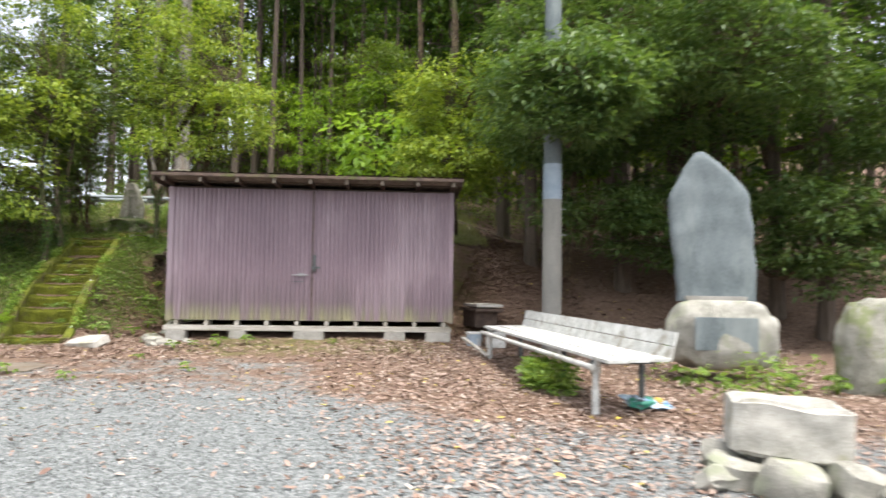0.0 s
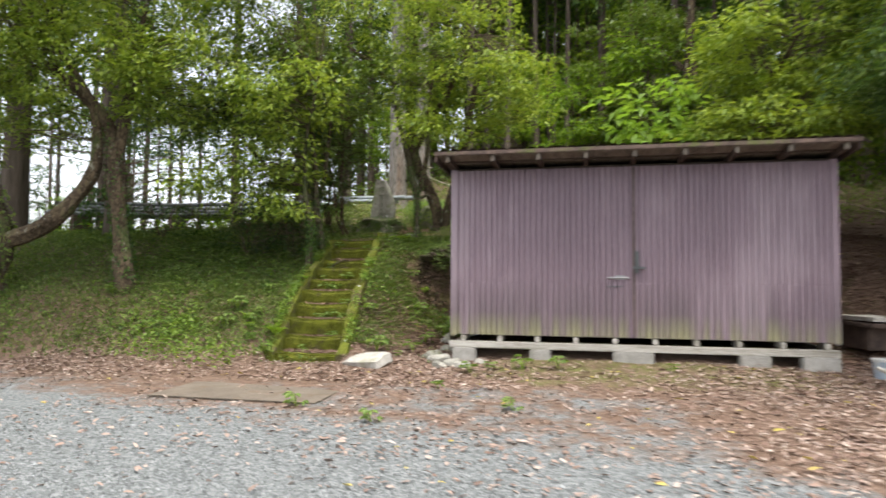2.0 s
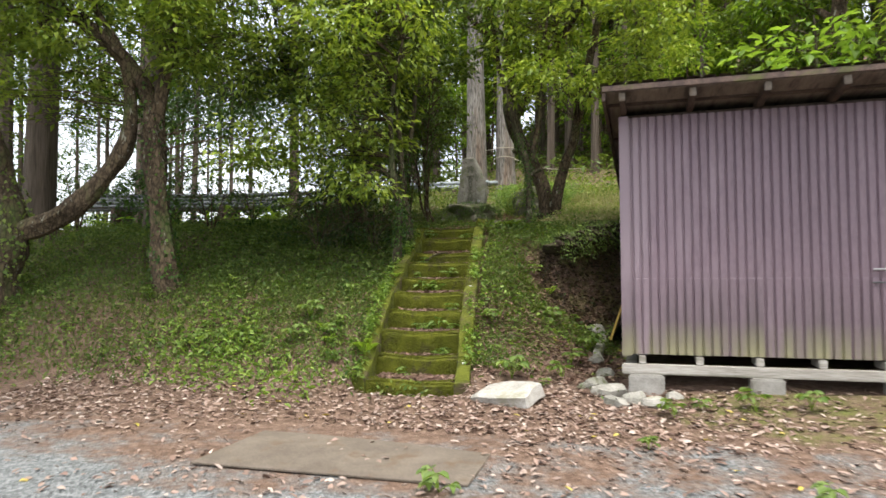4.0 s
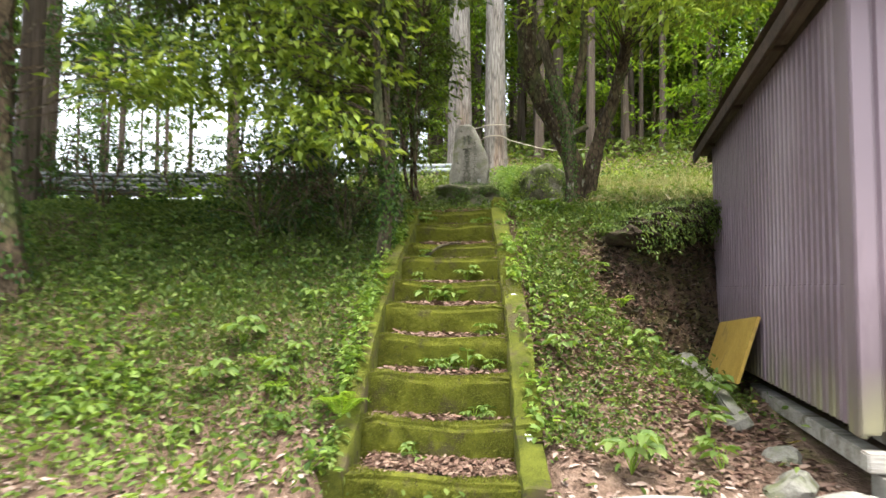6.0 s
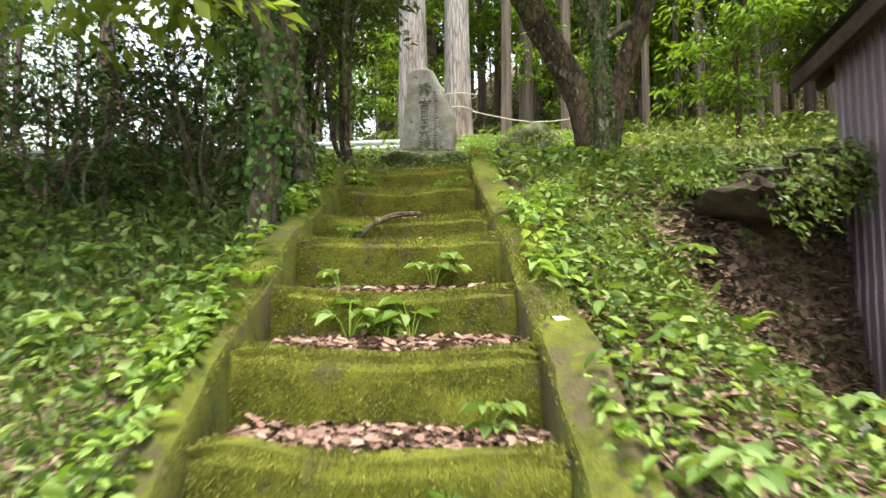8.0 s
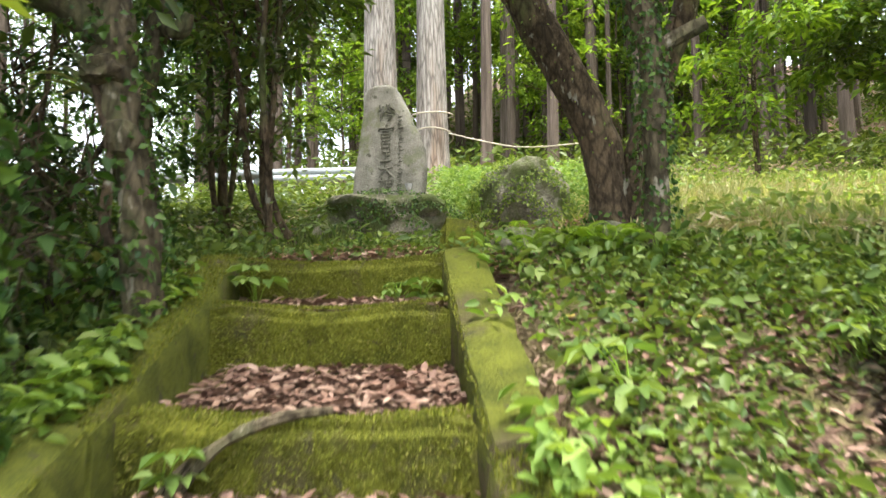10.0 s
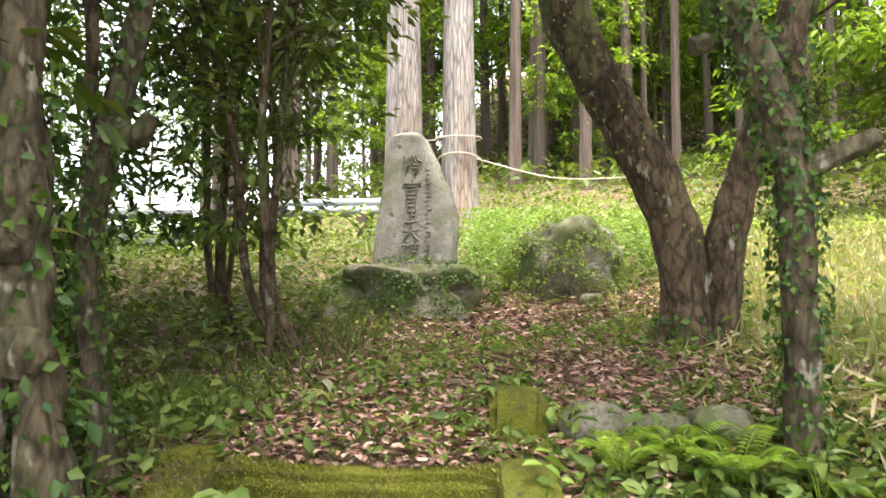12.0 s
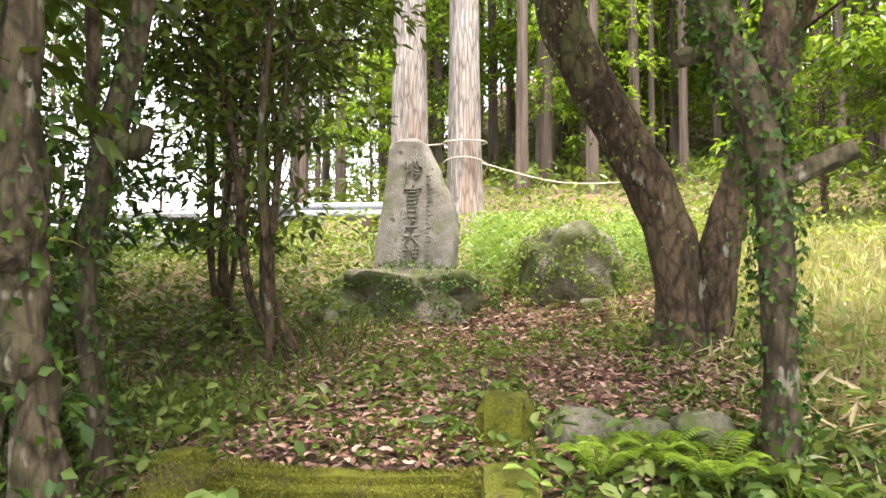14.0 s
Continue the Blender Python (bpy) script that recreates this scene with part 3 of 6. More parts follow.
    part("latch_bar", block((0.15, 0.025, 0.03), (0.06, -0.05, 1.36), 0.004), DARKMETAL, latch)
    bolt = part("bolt", tube(bmesh.new(), [(-0.32, -0.03, 1.235), (-0.06, -0.03, 1.235)], [0.010, 0.010], 8), STEEL, shed, "galvanised sliding bolt")
    part("bolt_plate", block((0.12, 0.008, 0.05), (-0.17, -0.022, 1.24), 0.002), STEEL, bolt)
    part("bolt_rod", tube(bmesh.new(), [(-0.33, -0.026, 1.13), (-0.13, -0.026, 1.13)], [0.006, 0.006], 6), DARKMETAL, bolt)


build_shed()

# ---- stairs ----


def mossy(size, m, seed, amount=0.018, cuts=5):
    """A block with worn, rounded, uneven faces."""
    bm = bmesh.new()
    bmesh.ops.create_cube(bm, size=1.0)
    bmesh.ops.subdivide_edges(bm, edges=bm.edges[:], cuts=cuts, use_grid_fill=True)
    for v in bm.verts:
        p = Vector((v.co.x * size[0], v.co.y * size[1], v.co.z * size[2]))
        for ax in range(3):
            k = abs(v.co[ax]) * 2
            for other in range(3):
                if other != ax and k > 0.99 and abs(v.co[other]) * 2 > 0.99:
                    p[other] -= math.copysign(min(0.02, size[other] * 0.12), v.co[other])
        q = m @ p
        v.co = q + Vector((noise.noise(q * 6 + Vector((seed, 0, 0))), noise.noise(q * 6 + Vector((0, seed, 9))), noise.noise(q * 5 + Vector((5, 0, seed))))) * amount
    return bm


def kerb(y0, y1, side, lift, wide, seed):
    """A sloping kerb stone that follows the flight: flat top, soft edges, uneven skin."""
    bm = bmesh.new()
    section = [(0, -0.26), (0, -0.10), (0, -0.028), (0.05, -0.006), (0.3, 0.004), (0.7, 0.004), (0.95, -0.006), (1, -0.028), (1, -0.26)]
    prev = None
    n = int((y1 - y0) / 0.05)
    for i in range(n + 1):
        y = y0 + (y1 - y0) * i / n
        z = float(np.interp(y, STAIR_Y, STAIR_Z)) + lift
        x = stair_x(y) + side * (stair_half(y) + 0.012)
        ring = []
        for u, dz in section:
            q = Vector((x + side * u * wide, y, z + dz))
            q += Vector((noise.noise(q * 9 + Vector((seed, 0, 0))), 0, noise.noise(q * 5 + Vector((0, seed, 0))))) * 0.013
            ring.append(bm.verts.new(q))
        if prev:
            for k in range(len(section) - 1):
                bm.faces.new((prev[k], prev[k + 1], ring[k + 1], ring[k]))
        else:
            bm.faces.new(ring)
        prev = ring
    bm.faces.new(prev[::-1])
    bmesh.ops.recalc_face_normals(bm, faces=bm.faces[:])
    return bm


def build_stairs():
    stairs = thing("stairs", "ten moss-covered stone garden steps between low kerbs", "stairs", kind="structure")
    for i, (y, z) in enumerate(zip(STAIR_Y, STAIR_Z)):
        w = 2 * stair_half(y) + 0.06
        bm = mossy((w, 0.13, 0.30), pose(stair_x(y), y + 0.065, z - 0.15), i * 3.1, 0.022, 7)
        for v in bm.verts:
            v.co.z -= 0.022 * math.cos((v.co.x - stair_x(y)) * 4.2) - 0.012
        part("step", bm, MOSS, stairs)
        deep = (STAIR_Y[i + 1] if i < 9 else y + 0.5) - y
        tread = mossy((w, deep, 0.10), pose(stair_x(y), y + 0.10 + deep / 2, z - 0.07 + TREAD_RISE[i] * deep / 2, math.degrees(math.atan(TREAD_RISE[i]))), i * 1.7, 0.012, 5)
        part("tread_fill", tread, SOIL, stairs, "soil and dead leaves on the tread")
    for side, lift, wide, breaks in ((1, 0.012, 0.15, (10.16, 10.62, 11.62, 12.55, 13.74)), (-1, 0.018, 0.155, (10.20, 10.9, 11.5, 12.1, 12.6, 13.70))):
        for k, (y0, y1) in enumerate(zip(breaks, breaks[1:])):
            part("kerb", kerb(y0 + 0.006, y1 - 0.006, side, lift + 0.022 * (k % 2), wide, k * 5 + side), MOSSDRY, stairs)
    for y, u in ((10.55, 0.5), (10.98, 0.35), (11.12, 0.6), (11.45, 0.4), (11.62, 0.55), (13.05, 0.5)):
        z = float(np.interp(y, STAIR_Y, STAIR_Z)) + 0.026
        part("lichen_patch", boulder((0.032, 0.05, 0.010), int(y * 100) % 37, 1.1, 3, pose(stair_x(y) + stair_half(y) + 0.012 + u * 0.15, y, z - 0.008, 28, 0, 40 * u)), LICHEN, stairs, "pale lichen patch")
    part("kerb_post", mossy((0.17, 0.17, 0.30), pose(-4.42, 14.02, 1.94), 71, 0.02, 5), MOSS, stairs, "squat mossy stone post")
    part("kerb_post", mossy((0.15, 0.18, 0.14), pose(-5.33, 13.80, 1.88), 72, 0.03, 5), MOSS, stairs)


LICHEN = grain("white_lichen", (0.35, 0.36, 0.33), (0.6, 0.6, 0.56), 20, 0.95, 0.4, 120)
SOIL = grain("dark_soil", (0.035, 0.023, 0.016), (0.085, 0.057, 0.04), 14, 0.95, 0.6, 90)
build_stairs()

# ---- stones and things of the yard ----


def slab_stone(outline, thick, m, seed, material, parent, name, label="", bulge=0.03):
    """An upright stone slab: a smooth outline (half-widths by height) with rounded faces and uneven skin."""
    bm = bmesh.new()
    hs = np.linspace(0, 1, 40)
    prev = None
    for h in hs:
        z = h * outline[-1][0]
        lo = np.interp(z, [o[0] for o in outline], [o[1] for o in outline])
        hi = np.interp(z, [o[0] for o in outline], [o[2] for o in outline])
        mid, half = (lo + hi) / 2, max(0.004, (hi - lo) / 2)
        t = thick / 2 * min(1.0, (half / 0.12) ** 0.5)
        ring = []
        for k in range(36):
            a = 2 * math.pi * k / 36
            c, s = math.cos(a), math.sin(a)
            q = Vector((mid + half * math.copysign(abs(c) ** 0.55, c), t * math.copysign(abs(s) ** 0.55, s), z))
            q += Vector((c, s, 0)) * min(0.018, bulge * 1.2) * noise.noise(q * 5 + Vector((seed, 0, 0))) + Vector((0, s, 0)) * bulge * noise.noise(q * 2 + Vector((0, seed, 0)))
            ring.append(bm.verts.new(q))
        if prev:
            for k in range(36):
                bm.faces.new((prev[k], prev[(k + 1) % 36], ring[(k + 1) % 36], ring[k]))
        prev = ring
    bm.faces.new(prev)
    bm.transform(m)
    return part(name, bm, material, parent, label)


def build_carved_stone():
    stone = thing("carved_stone", "tall grey standing stone with worn carved characters on a rock", "stone", (-5.19, 16.42, 2.50), -6)
    slab_stone([(0, -0.285, 0.27), (0.12, -0.29, 0.285), (0.30, -0.285, 0.295), (0.48, -0.25, 0.285), (0.62, -0.235, 0.235), (0.70, -0.225, 0.185), (0.78, -0.215, 0.165), (0.88, -0.21, 0.11), (0.95, -0.205, 0.075), (0.985, -0.18, 0.05), (1.0, -0.13, 0.02)], 0.20, pose(0, 0, 0, -4), 3, STONE, stone, "slab", bulge=0.006)
    characters = (
        (0.76, 0.072, ((-0.9, 0.3, -0.3, 0.7), (-0.75, 0.9, -0.5, -0.1), (-0.6, -0.1, -0.2, 0.2), (-0.35, 0.75, -0.7, -1.0), (0.0, 0.9, 0.35, 0.2), (0.35, 0.9, 0.0, 0.1), (0.0, 0.1, 0.55, -0.1), (0.5, 0.5, 0.95, 0.25), (0.1, -0.3, 0.6, -0.35), (0.55, -0.35, 0.2, -1.0))),
        (0.59, 0.062, ((0.0, 1.1, 0.0, 0.75), (-0.9, 0.7, 0.95, 0.75), (-0.9, 0.7, -1.0, 0.3), (0.95, 0.75, 0.8, 0.35), (-0.5, 0.35, 0.5, 0.4), (-0.6, -0.05, 0.6, 0.0), (-0.6, -0.05, -0.55, -0.95), (0.6, 0.0, 0.55, -0.9), (-0.5, -0.5, 0.5, -0.45), (-0.55, -0.95, 0.55, -0.9))),
        (0.48, 0.048, ((0.0, 1.1, -0.3, 0.6), (-0.7, 0.6, 0.6, 0.65), (-0.7, 0.6, -0.55, -0.8), (0.6, 0.65, 0.65, -0.8), (-0.6, -0.05, 0.6, 0.0), (-0.55, -0.8, 0.65, -0.8))),
        (0.40, 0.042, ((0.0, 0.9, 0.0, -0.6), (0.0, 0.25, 0.7, 0.3), (-1.1, -0.7, 1.1, -0.6))),
        (0.29, 0.060, ((-0.95, 0.35, 0.95, 0.45), (0.0, 1.0, -0.15, 0.2), (-0.15, 0.2, -0.9, -0.85), (0.0, 0.3, 0.95, -0.8))),
        (0.18, 0.062, ((-0.55, 1.0, -0.4, 0.75), (-0.9, 0.55, -0.2, 0.6), (-0.2, 0.6, -0.85, -0.2), (-0.5, 0.2, -0.5, -1.0), (0.05, 0.6, 0.9, 0.65), (0.05, 0.6, 0.1, -0.2), (0.9, 0.65, 0.85, -0.15), (0.1, 0.2, 0.85, 0.25), (0.1, -0.2, 0.85, -0.15), (0.48, 1.0, 0.48, -1.0))),
    )
    front = pose(0, 0, 0, -4)
    for cz, s, strokes in characters:
        for x0, z0, x1, z1 in strokes:
            bow = Vector((0.05 * (z1 - z0), 0, -0.05 * (x1 - x0))) * s
            pts = [front @ (Vector((0.0 + s * (x0 + (x1 - x0) * f), -0.1025, cz + s * (z0 + (z1 - z0) * f))) + bow * (4 * f * (1 - f))) for f in (0, 0.33, 0.67, 1)]
            part("carved_stroke", tube(bmesh.new(), pts, [0.010, 0.0085, 0.008, 0.004], 6), CARVED, stone, "worn incised brush stroke")
    bm = bmesh.new()
    for i in range(22):
        z = 0.72 - 0.030 * i
        x = 0.115 + 0.008 * math.sin(i * 2.3) - 0.02 * max(0.0, z - 0.5)
        for k in range(3):
            a = 2.1 * i + 1.9 * k
            tube(bm, [front @ Vector((x + 0.010 * math.cos(a) - 0.01, -0.101, z + 0.009 * math.sin(a))), front @ Vector((x - 0.010 * math.cos(a) + 0.012 * (k - 1), -0.101, z - 0.008 * math.sin(a)))], [0.0045, 0.003], 4)
    tagged(part("small_inscription", bm, CARVED, stone, "column of small illegible carved marks"), kind="stuff")
    tagged(part("boulder", boulder((1.04, 0.64, 0.56), 4, 0.42, 5, pose(-5.27, 16.38, 2.33), 0.08), ROCK), "mossy boulder under the carved stone", "rock")
    tagged(part("boulder", boulder((0.68, 0.60, 0.84), 11, 0.30, 5, pose(-4.18, 16.85, 2.50, 0, 8, 20)), ROCK), "weathered rounded boulder overgrown with creepers", "rock")
    for x, y, s, k in ((-4.20, 14.02, 0.20, 1), (-4.02, 13.98, 0.17, 2), (-3.86, 13.96, 0.2, 5), (-4.02, 16.45, 0.15, 3)):
        tagged(part("border_stone", boulder((s, s * 0.8, s * 0.75), k, 0.25, 3, pose(*on_land(x, y, s * 0.15))), ROCK), "small grey border stone in the leaves", "stone", "border stones")
    cup = thing("cup", "small white offering cup on the rock", "cup", (-4.98, 16.08, 2.60))
    part("bowl", tube(bmesh.new(), [(0, 0, 0), (0, 0, 0.02), (0, 0, 0.045)], [0.016, 0.024, 0.027], 12), WHITEPAINT, cup)


build_carved_stone()


def build_monument():
    mon = thing("monument", "tall blue-grey stone monument slab on a rock base", "monument", (5.33, 7.5, 0.08), -14)
    slab_stone([(0, -0.46, 0.47), (0.5, -0.49, 0.475), (1.05, -0.545, 0.44), (1.3, -0.545, 0.40), (1.42, -0.50, 0.36), (1.55, -0.43, 0.24), (1.68, -0.36, 0.10), (1.80, -0.28, -0.04), (1.87, -0.22, -0.13)], 0.24, pose(0, 0, 0.88), 9, SLATE, mon, "slab")
    base = part("base_rock", boulder((1.30, 0.74, 0.92), 21, 0.2, 4, pose(0.08, 0, 0.46), 0.04), PALESTONE, mon, "rounded pale base rock")
    part("plaque", block((0.72, 0.03, 0.40), (0.05, -0.375, 0.50), 0.01), SLATE, base, "dark polished plaque")
    part("socket", block((0.72, 0.34, 0.06), (-0.02, 0, 0.92), 0.01), CONCRETE, mon)
    tagged(part("side_stone", boulder((0.70, 0.5, 1.4), 31, 0.2, 4, pose(6.62, 6.5, 0.35)), STONE), "upright grey side stone beside the monument", "stone")


build_monument()


def build_pole():
    pole = thing("utility_pole", "round concrete utility pole with a pale band", "pole", (3.76, 9.6, float(land(3.76, 9.6)) - 0.05))
    part("shaft", tube(bmesh.new(), [(0, 0, z) for z in (0, 1, 2.45)], [0.152, 0.148, 0.142], 24), POLEGREY, pole)
    part("band", tube(bmesh.new(), [(0, 0, 2.45), (0, 0, 3.0)], [0.145, 0.142], 24), PALEBLUE, pole, "pale blue wrapped band")
    part("upper_shaft", tube(bmesh.new(), [(0, 0, 3.0), (0, 0, 9.0)], [0.139, 0.11], 24), SLATE, pole)
    for z in (1.9, 2.3):
        part("step_bolt", tube(bmesh.new(), [(0.13, -0.04, z), (0.21, -0.06, z)], [0.008, 0.008], 6), STEEL, pole)


POLEGREY = grain("pole_concrete", (0.17, 0.165, 0.15), (0.25, 0.24, 0.215), 4, 0.85, 0.15, 90, (0.13, 0.12, 0.10), 2.0, 0.3, (1, 1, 0.3))
PALEBLUE = grain("pale_blue_wrap", (0.21, 0.26, 0.31), (0.29, 0.34, 0.39), 5, 0.6, 0.05, 60)
build_pole()


def build_bench():
    # the seat runs from the near end at (3.14, 4.92) to the far end at (2.66, 9.28)
    run = math.hypot(0.48, 4.36)
    bench = thing("bench", "long weathered white plank bench on a pipe frame", "bench", (3.14, 4.92, 0.0), math.degrees(math.atan2(0.48, 4.36)))
    for i, x in enumerate((0.10, 0.30, 0.50)):
        part("seat_plank", block((0.19, run - 0.03 * i, 0.03), (x, run / 2, 0.505 + 0.004 * i), 0.004), WHITEPAINT, bench)
    for i, z in enumerate((0.565, 0.69)):
        bm = box(bmesh.new(), (0.028, run - 0.06, 0.122), pose(0.62 + 0.03 * i, run / 2 + 0.02, z, 0, 12, 0), 0.004)
        part("back_plank", bm, WHITEPAINT, bench)
    for y in (0.36, run - 0.22):
        part("leg", tube(bmesh.new(), [(0.05, y, -0.02), (0.05, y, 0.49)], [0.033, 0.030], 12), WHITEPAINT, bench, "white painted pipe leg")
        # Rear legs are unseen; dark colour stands in for shade under the seat.
        part("leg", tube(bmesh.new(), [(0.54, y + 0.1, -0.02), (0.54, y + 0.1, 0.49)], [0.030, 0.030], 12), DARKMETAL, bench, "rear leg coloured dark for the shade under the seat")
        part("crossbar", tube(bmesh.new(), [(0.0, y, 0.465), (0.6, y, 0.465)], [0.022, 0.022], 10), DARKMETAL, bench)
        part("collar", tube(bmesh.new(), [(0.05, y, 0.37), (0.05, y, 0.47)], [0.043, 0.043], 12), WHITEPAINT, bench)
        part("back_post", tube(bmesh.new(), [(0.60, y, 0.47), (0.675, y, 0.76)], [0.020, 0.020], 10), WHITEPAINT, bench)
    part("front_rail", tube(bmesh.new(), [(0.0, 0.30, 0.42), (-0.01, run + 0.02, 0.42)], [0.026, 0.026], 12), WHITEPAINT, bench, "white pipe rail under the seat edge")
    part("middle_leg", tube(bmesh.new(), [(0.44, run / 2, -0.02), (0.44, run / 2, 0.49)], [0.03, 0.03], 10), DARKMETAL, bench)
    sack = thing("feed_sack", "crumpled blue and green printed plastic sack under the bench", "sack", on_land(3.75, 5.6), 20)
    part("bag", boulder((0.50, 0.36, 0.10), 5, 0.6, 3, pose(0, 0, 0.04, 0, 12, 0)), PLASTIC_PALE, sack)
    part("printed_panel", boulder((0.22, 0.2, 0.10), 6, 0.4, 3, pose(-0.12, -0.06, 0.07)), PLASTIC_GREEN, sack, "green printed panel")
    part("yellow_print", boulder((0.12, 0.1, 0.08), 7, 0.4, 2, pose(0.02, -0.10, 0.08)), YELLOWBOARD, sack)


build_bench()


def build_basin():
    basin = thing("stone_basin", "rough-hewn pale stone water basin on stacked rocks", "basin", (3.68, 3.24, 0.0), -20)
    bm = mossy((0.64, 0.40, 0.32), pose(0, 0, 0.33, 0, 4, 0), 14, 0.022, 13)
    for v in bm.verts:
        r = math.hypot((v.co.x - 0.05) / 0.27, v.co.y / 0.15)
        if v.co.z > 0.40 and r < 1:
            v.co.z -= 0.14 * (1 - r * r) ** 0.5
    part("bowl", bm, WHITESTONE, basin)
    for x, y, s, k in ((-0.28, -0.14, 0.34, 1), (-0.02, -0.24, 0.42, 2), (0.30, -0.18, 0.36, 3), (0.1, 0.16, 0.5, 4), (-0.3, 0.25, 0.3, 5), (-0.42, -0.28, 0.22, 6), (0.48, -0.34, 0.28, 7)):
        tagged(part("basin_rock", mossy((s, s * 0.8, s * 0.6), pose(3.68, 3.24, 0, 0, 0, -20) @ pose(x, y, 0.06, 6 * k, 9 - 3 * k, 37 * k), k + 40, s * 0.13, 4), PALESTONE), "rough pale rock stacked under the basin", "rock", "basin rocks")


build_basin()


TUBBLUE = grain("faded_blue_plastic", (0.22, 0.27, 0.32), (0.34, 0.40, 0.45), 6, 0.5, 0.1, 60, (0.42, 0.42, 0.40), 7, 0.4)


def build_yard_bits():
    plate = part("ground_sheet", block((1.78, 1.08, 0.012), (0, 0, 0), 0.003), RUSTSHEET)
    plate.matrix_basis = pose(-3.97, 8.33, 0.018, 0.4, 0.3, 1.5)
    tagged(plate, "flat brown sheet lying on the gravel", "sheet")
    pb = part("broken_slab", mossy((0.56, 0.36, 0.17), pose(0, 0, 0), 5, 0.035, 4), WHITESTONE)
    pb.matrix_basis = pose(-3.24, 9.84, 0.17, 13, -7, -20)
    tagged(pb, "broken pale concrete slab on dead leaves", "slab")
    for x, y, s, k in ((-2.42, 10.22, 0.30, 1), (-2.20, 10.05, 0.26, 2), (-2.34, 9.93, 0.22, 3), (-2.05, 9.92, 0.22, 4), (-1.88, 10.16, 0.16, 5), (-2.56, 10.5, 0.28, 6), (-2.50, 10.95, 0.2, 8), (-2.62, 11.5, 0.2, 7), (-2.72, 13.05, 0.3, 9)):
        tagged(part("corner_rock", mossy((s, s * 0.75, s * 0.55), pose(*on_land(x, y, s * 0.02), 5 * k, 12 - 4 * k, 41 * k), k + 60, s * 0.2, 3), STONE if y > 10.4 else PALESTONE), "pale rubble stone at the shed corner", "rock", "shed corner rubble")
    edge = part("edging_beam", mossy((0.10, 1.75, 0.12), pose(0, 0, 0), 15, 0.018, 7), STONE)
    edge.matrix_basis = pose(-2.60, 12.35, float(land(-2.60, 12.35)) + 0.005, 4, 0, 0)
    tagged(edge, "low concrete edging along the shed wall", "edging")
    board = part("yellow_board", block((0.025, 1.24, 0.50), (0, 0, 0), 0.003), YELLOWBOARD)
    board.matrix_basis = pose(-2.42, 12.72, 0.66, -5, 19, 0)
    tagged(board, "yellow-brown board leaning against the shed wall", "board")
    # clutter at the far corner of the shed
    tub = thing("plastic_tub", "pale blue plastic tub full of scrap beside the shed", "tub", on_land(2.62, 10.05), 10)
    part("shell", tube(bmesh.new(), [(0, 0, 0), (0, 0, 0.10), (0, 0, 0.20)], [0.11, 0.12, 0.13], 20), TUBBLUE, tub)
    part("rim", tube(bmesh.new(), [(0, 0, 0.19), (0, 0, 0.215)], [0.14, 0.14], 20), WHITEPAINT, tub)
    box2 = thing("crate", "weathered white crate beside the bench", "crate", on_land(2.95, 9.95), -8)
    part("side_panel", block((0.30, 0.02, 0.24), (0, -0.13, 0.13), 0.003), WHITEPAINT, box2)
    part("side_panel", block((0.30, 0.02, 0.24), (0, 0.13, 0.13), 0.003), WHITEPAINT, box2)
    part("end_panel", block((0.02, 0.24, 0.24), (-0.14, 0, 0.13), 0.003), WHITEPAINT, box2)
    part("end_panel", block((0.02, 0.24, 0.24), (0.14, 0, 0.13), 0.003), WHITEPAINT, box2)
    part("bottom", block((0.28, 0.24, 0.02), (0, 0, 0.02), 0.002), OLDWOOD, box2)
    pile = thing("scrap_pile", "dark scrap boards stacked behind the shed corner", "scrap", on_land(2.85, 11.1), 12)
    part("scrap_board", block((0.5, 0.9, 0.05), (0, 0, 0.30), 0.004), DARKWOOD, pile)
    part("scrap_board", block((0.46, 0.8, 0.05), (0.03, 0.0, 0.37), 0.004), OLDWOOD, pile)
    part("scrap_board", block((0.4, 0.7, 0.28), (0, 0.05, 0.14), 0.01), DARKWOOD, pile)
    tagged(part("scrap_plank", box(bmesh.new(), (0.06, 0.75, 0.03), pose(*on_land(2.55, 9.35, 0.12), 16, 0, 25), 0.003), OLDWOOD), "weathered plank propped on the leaves", "plank")


build_yard_bits()


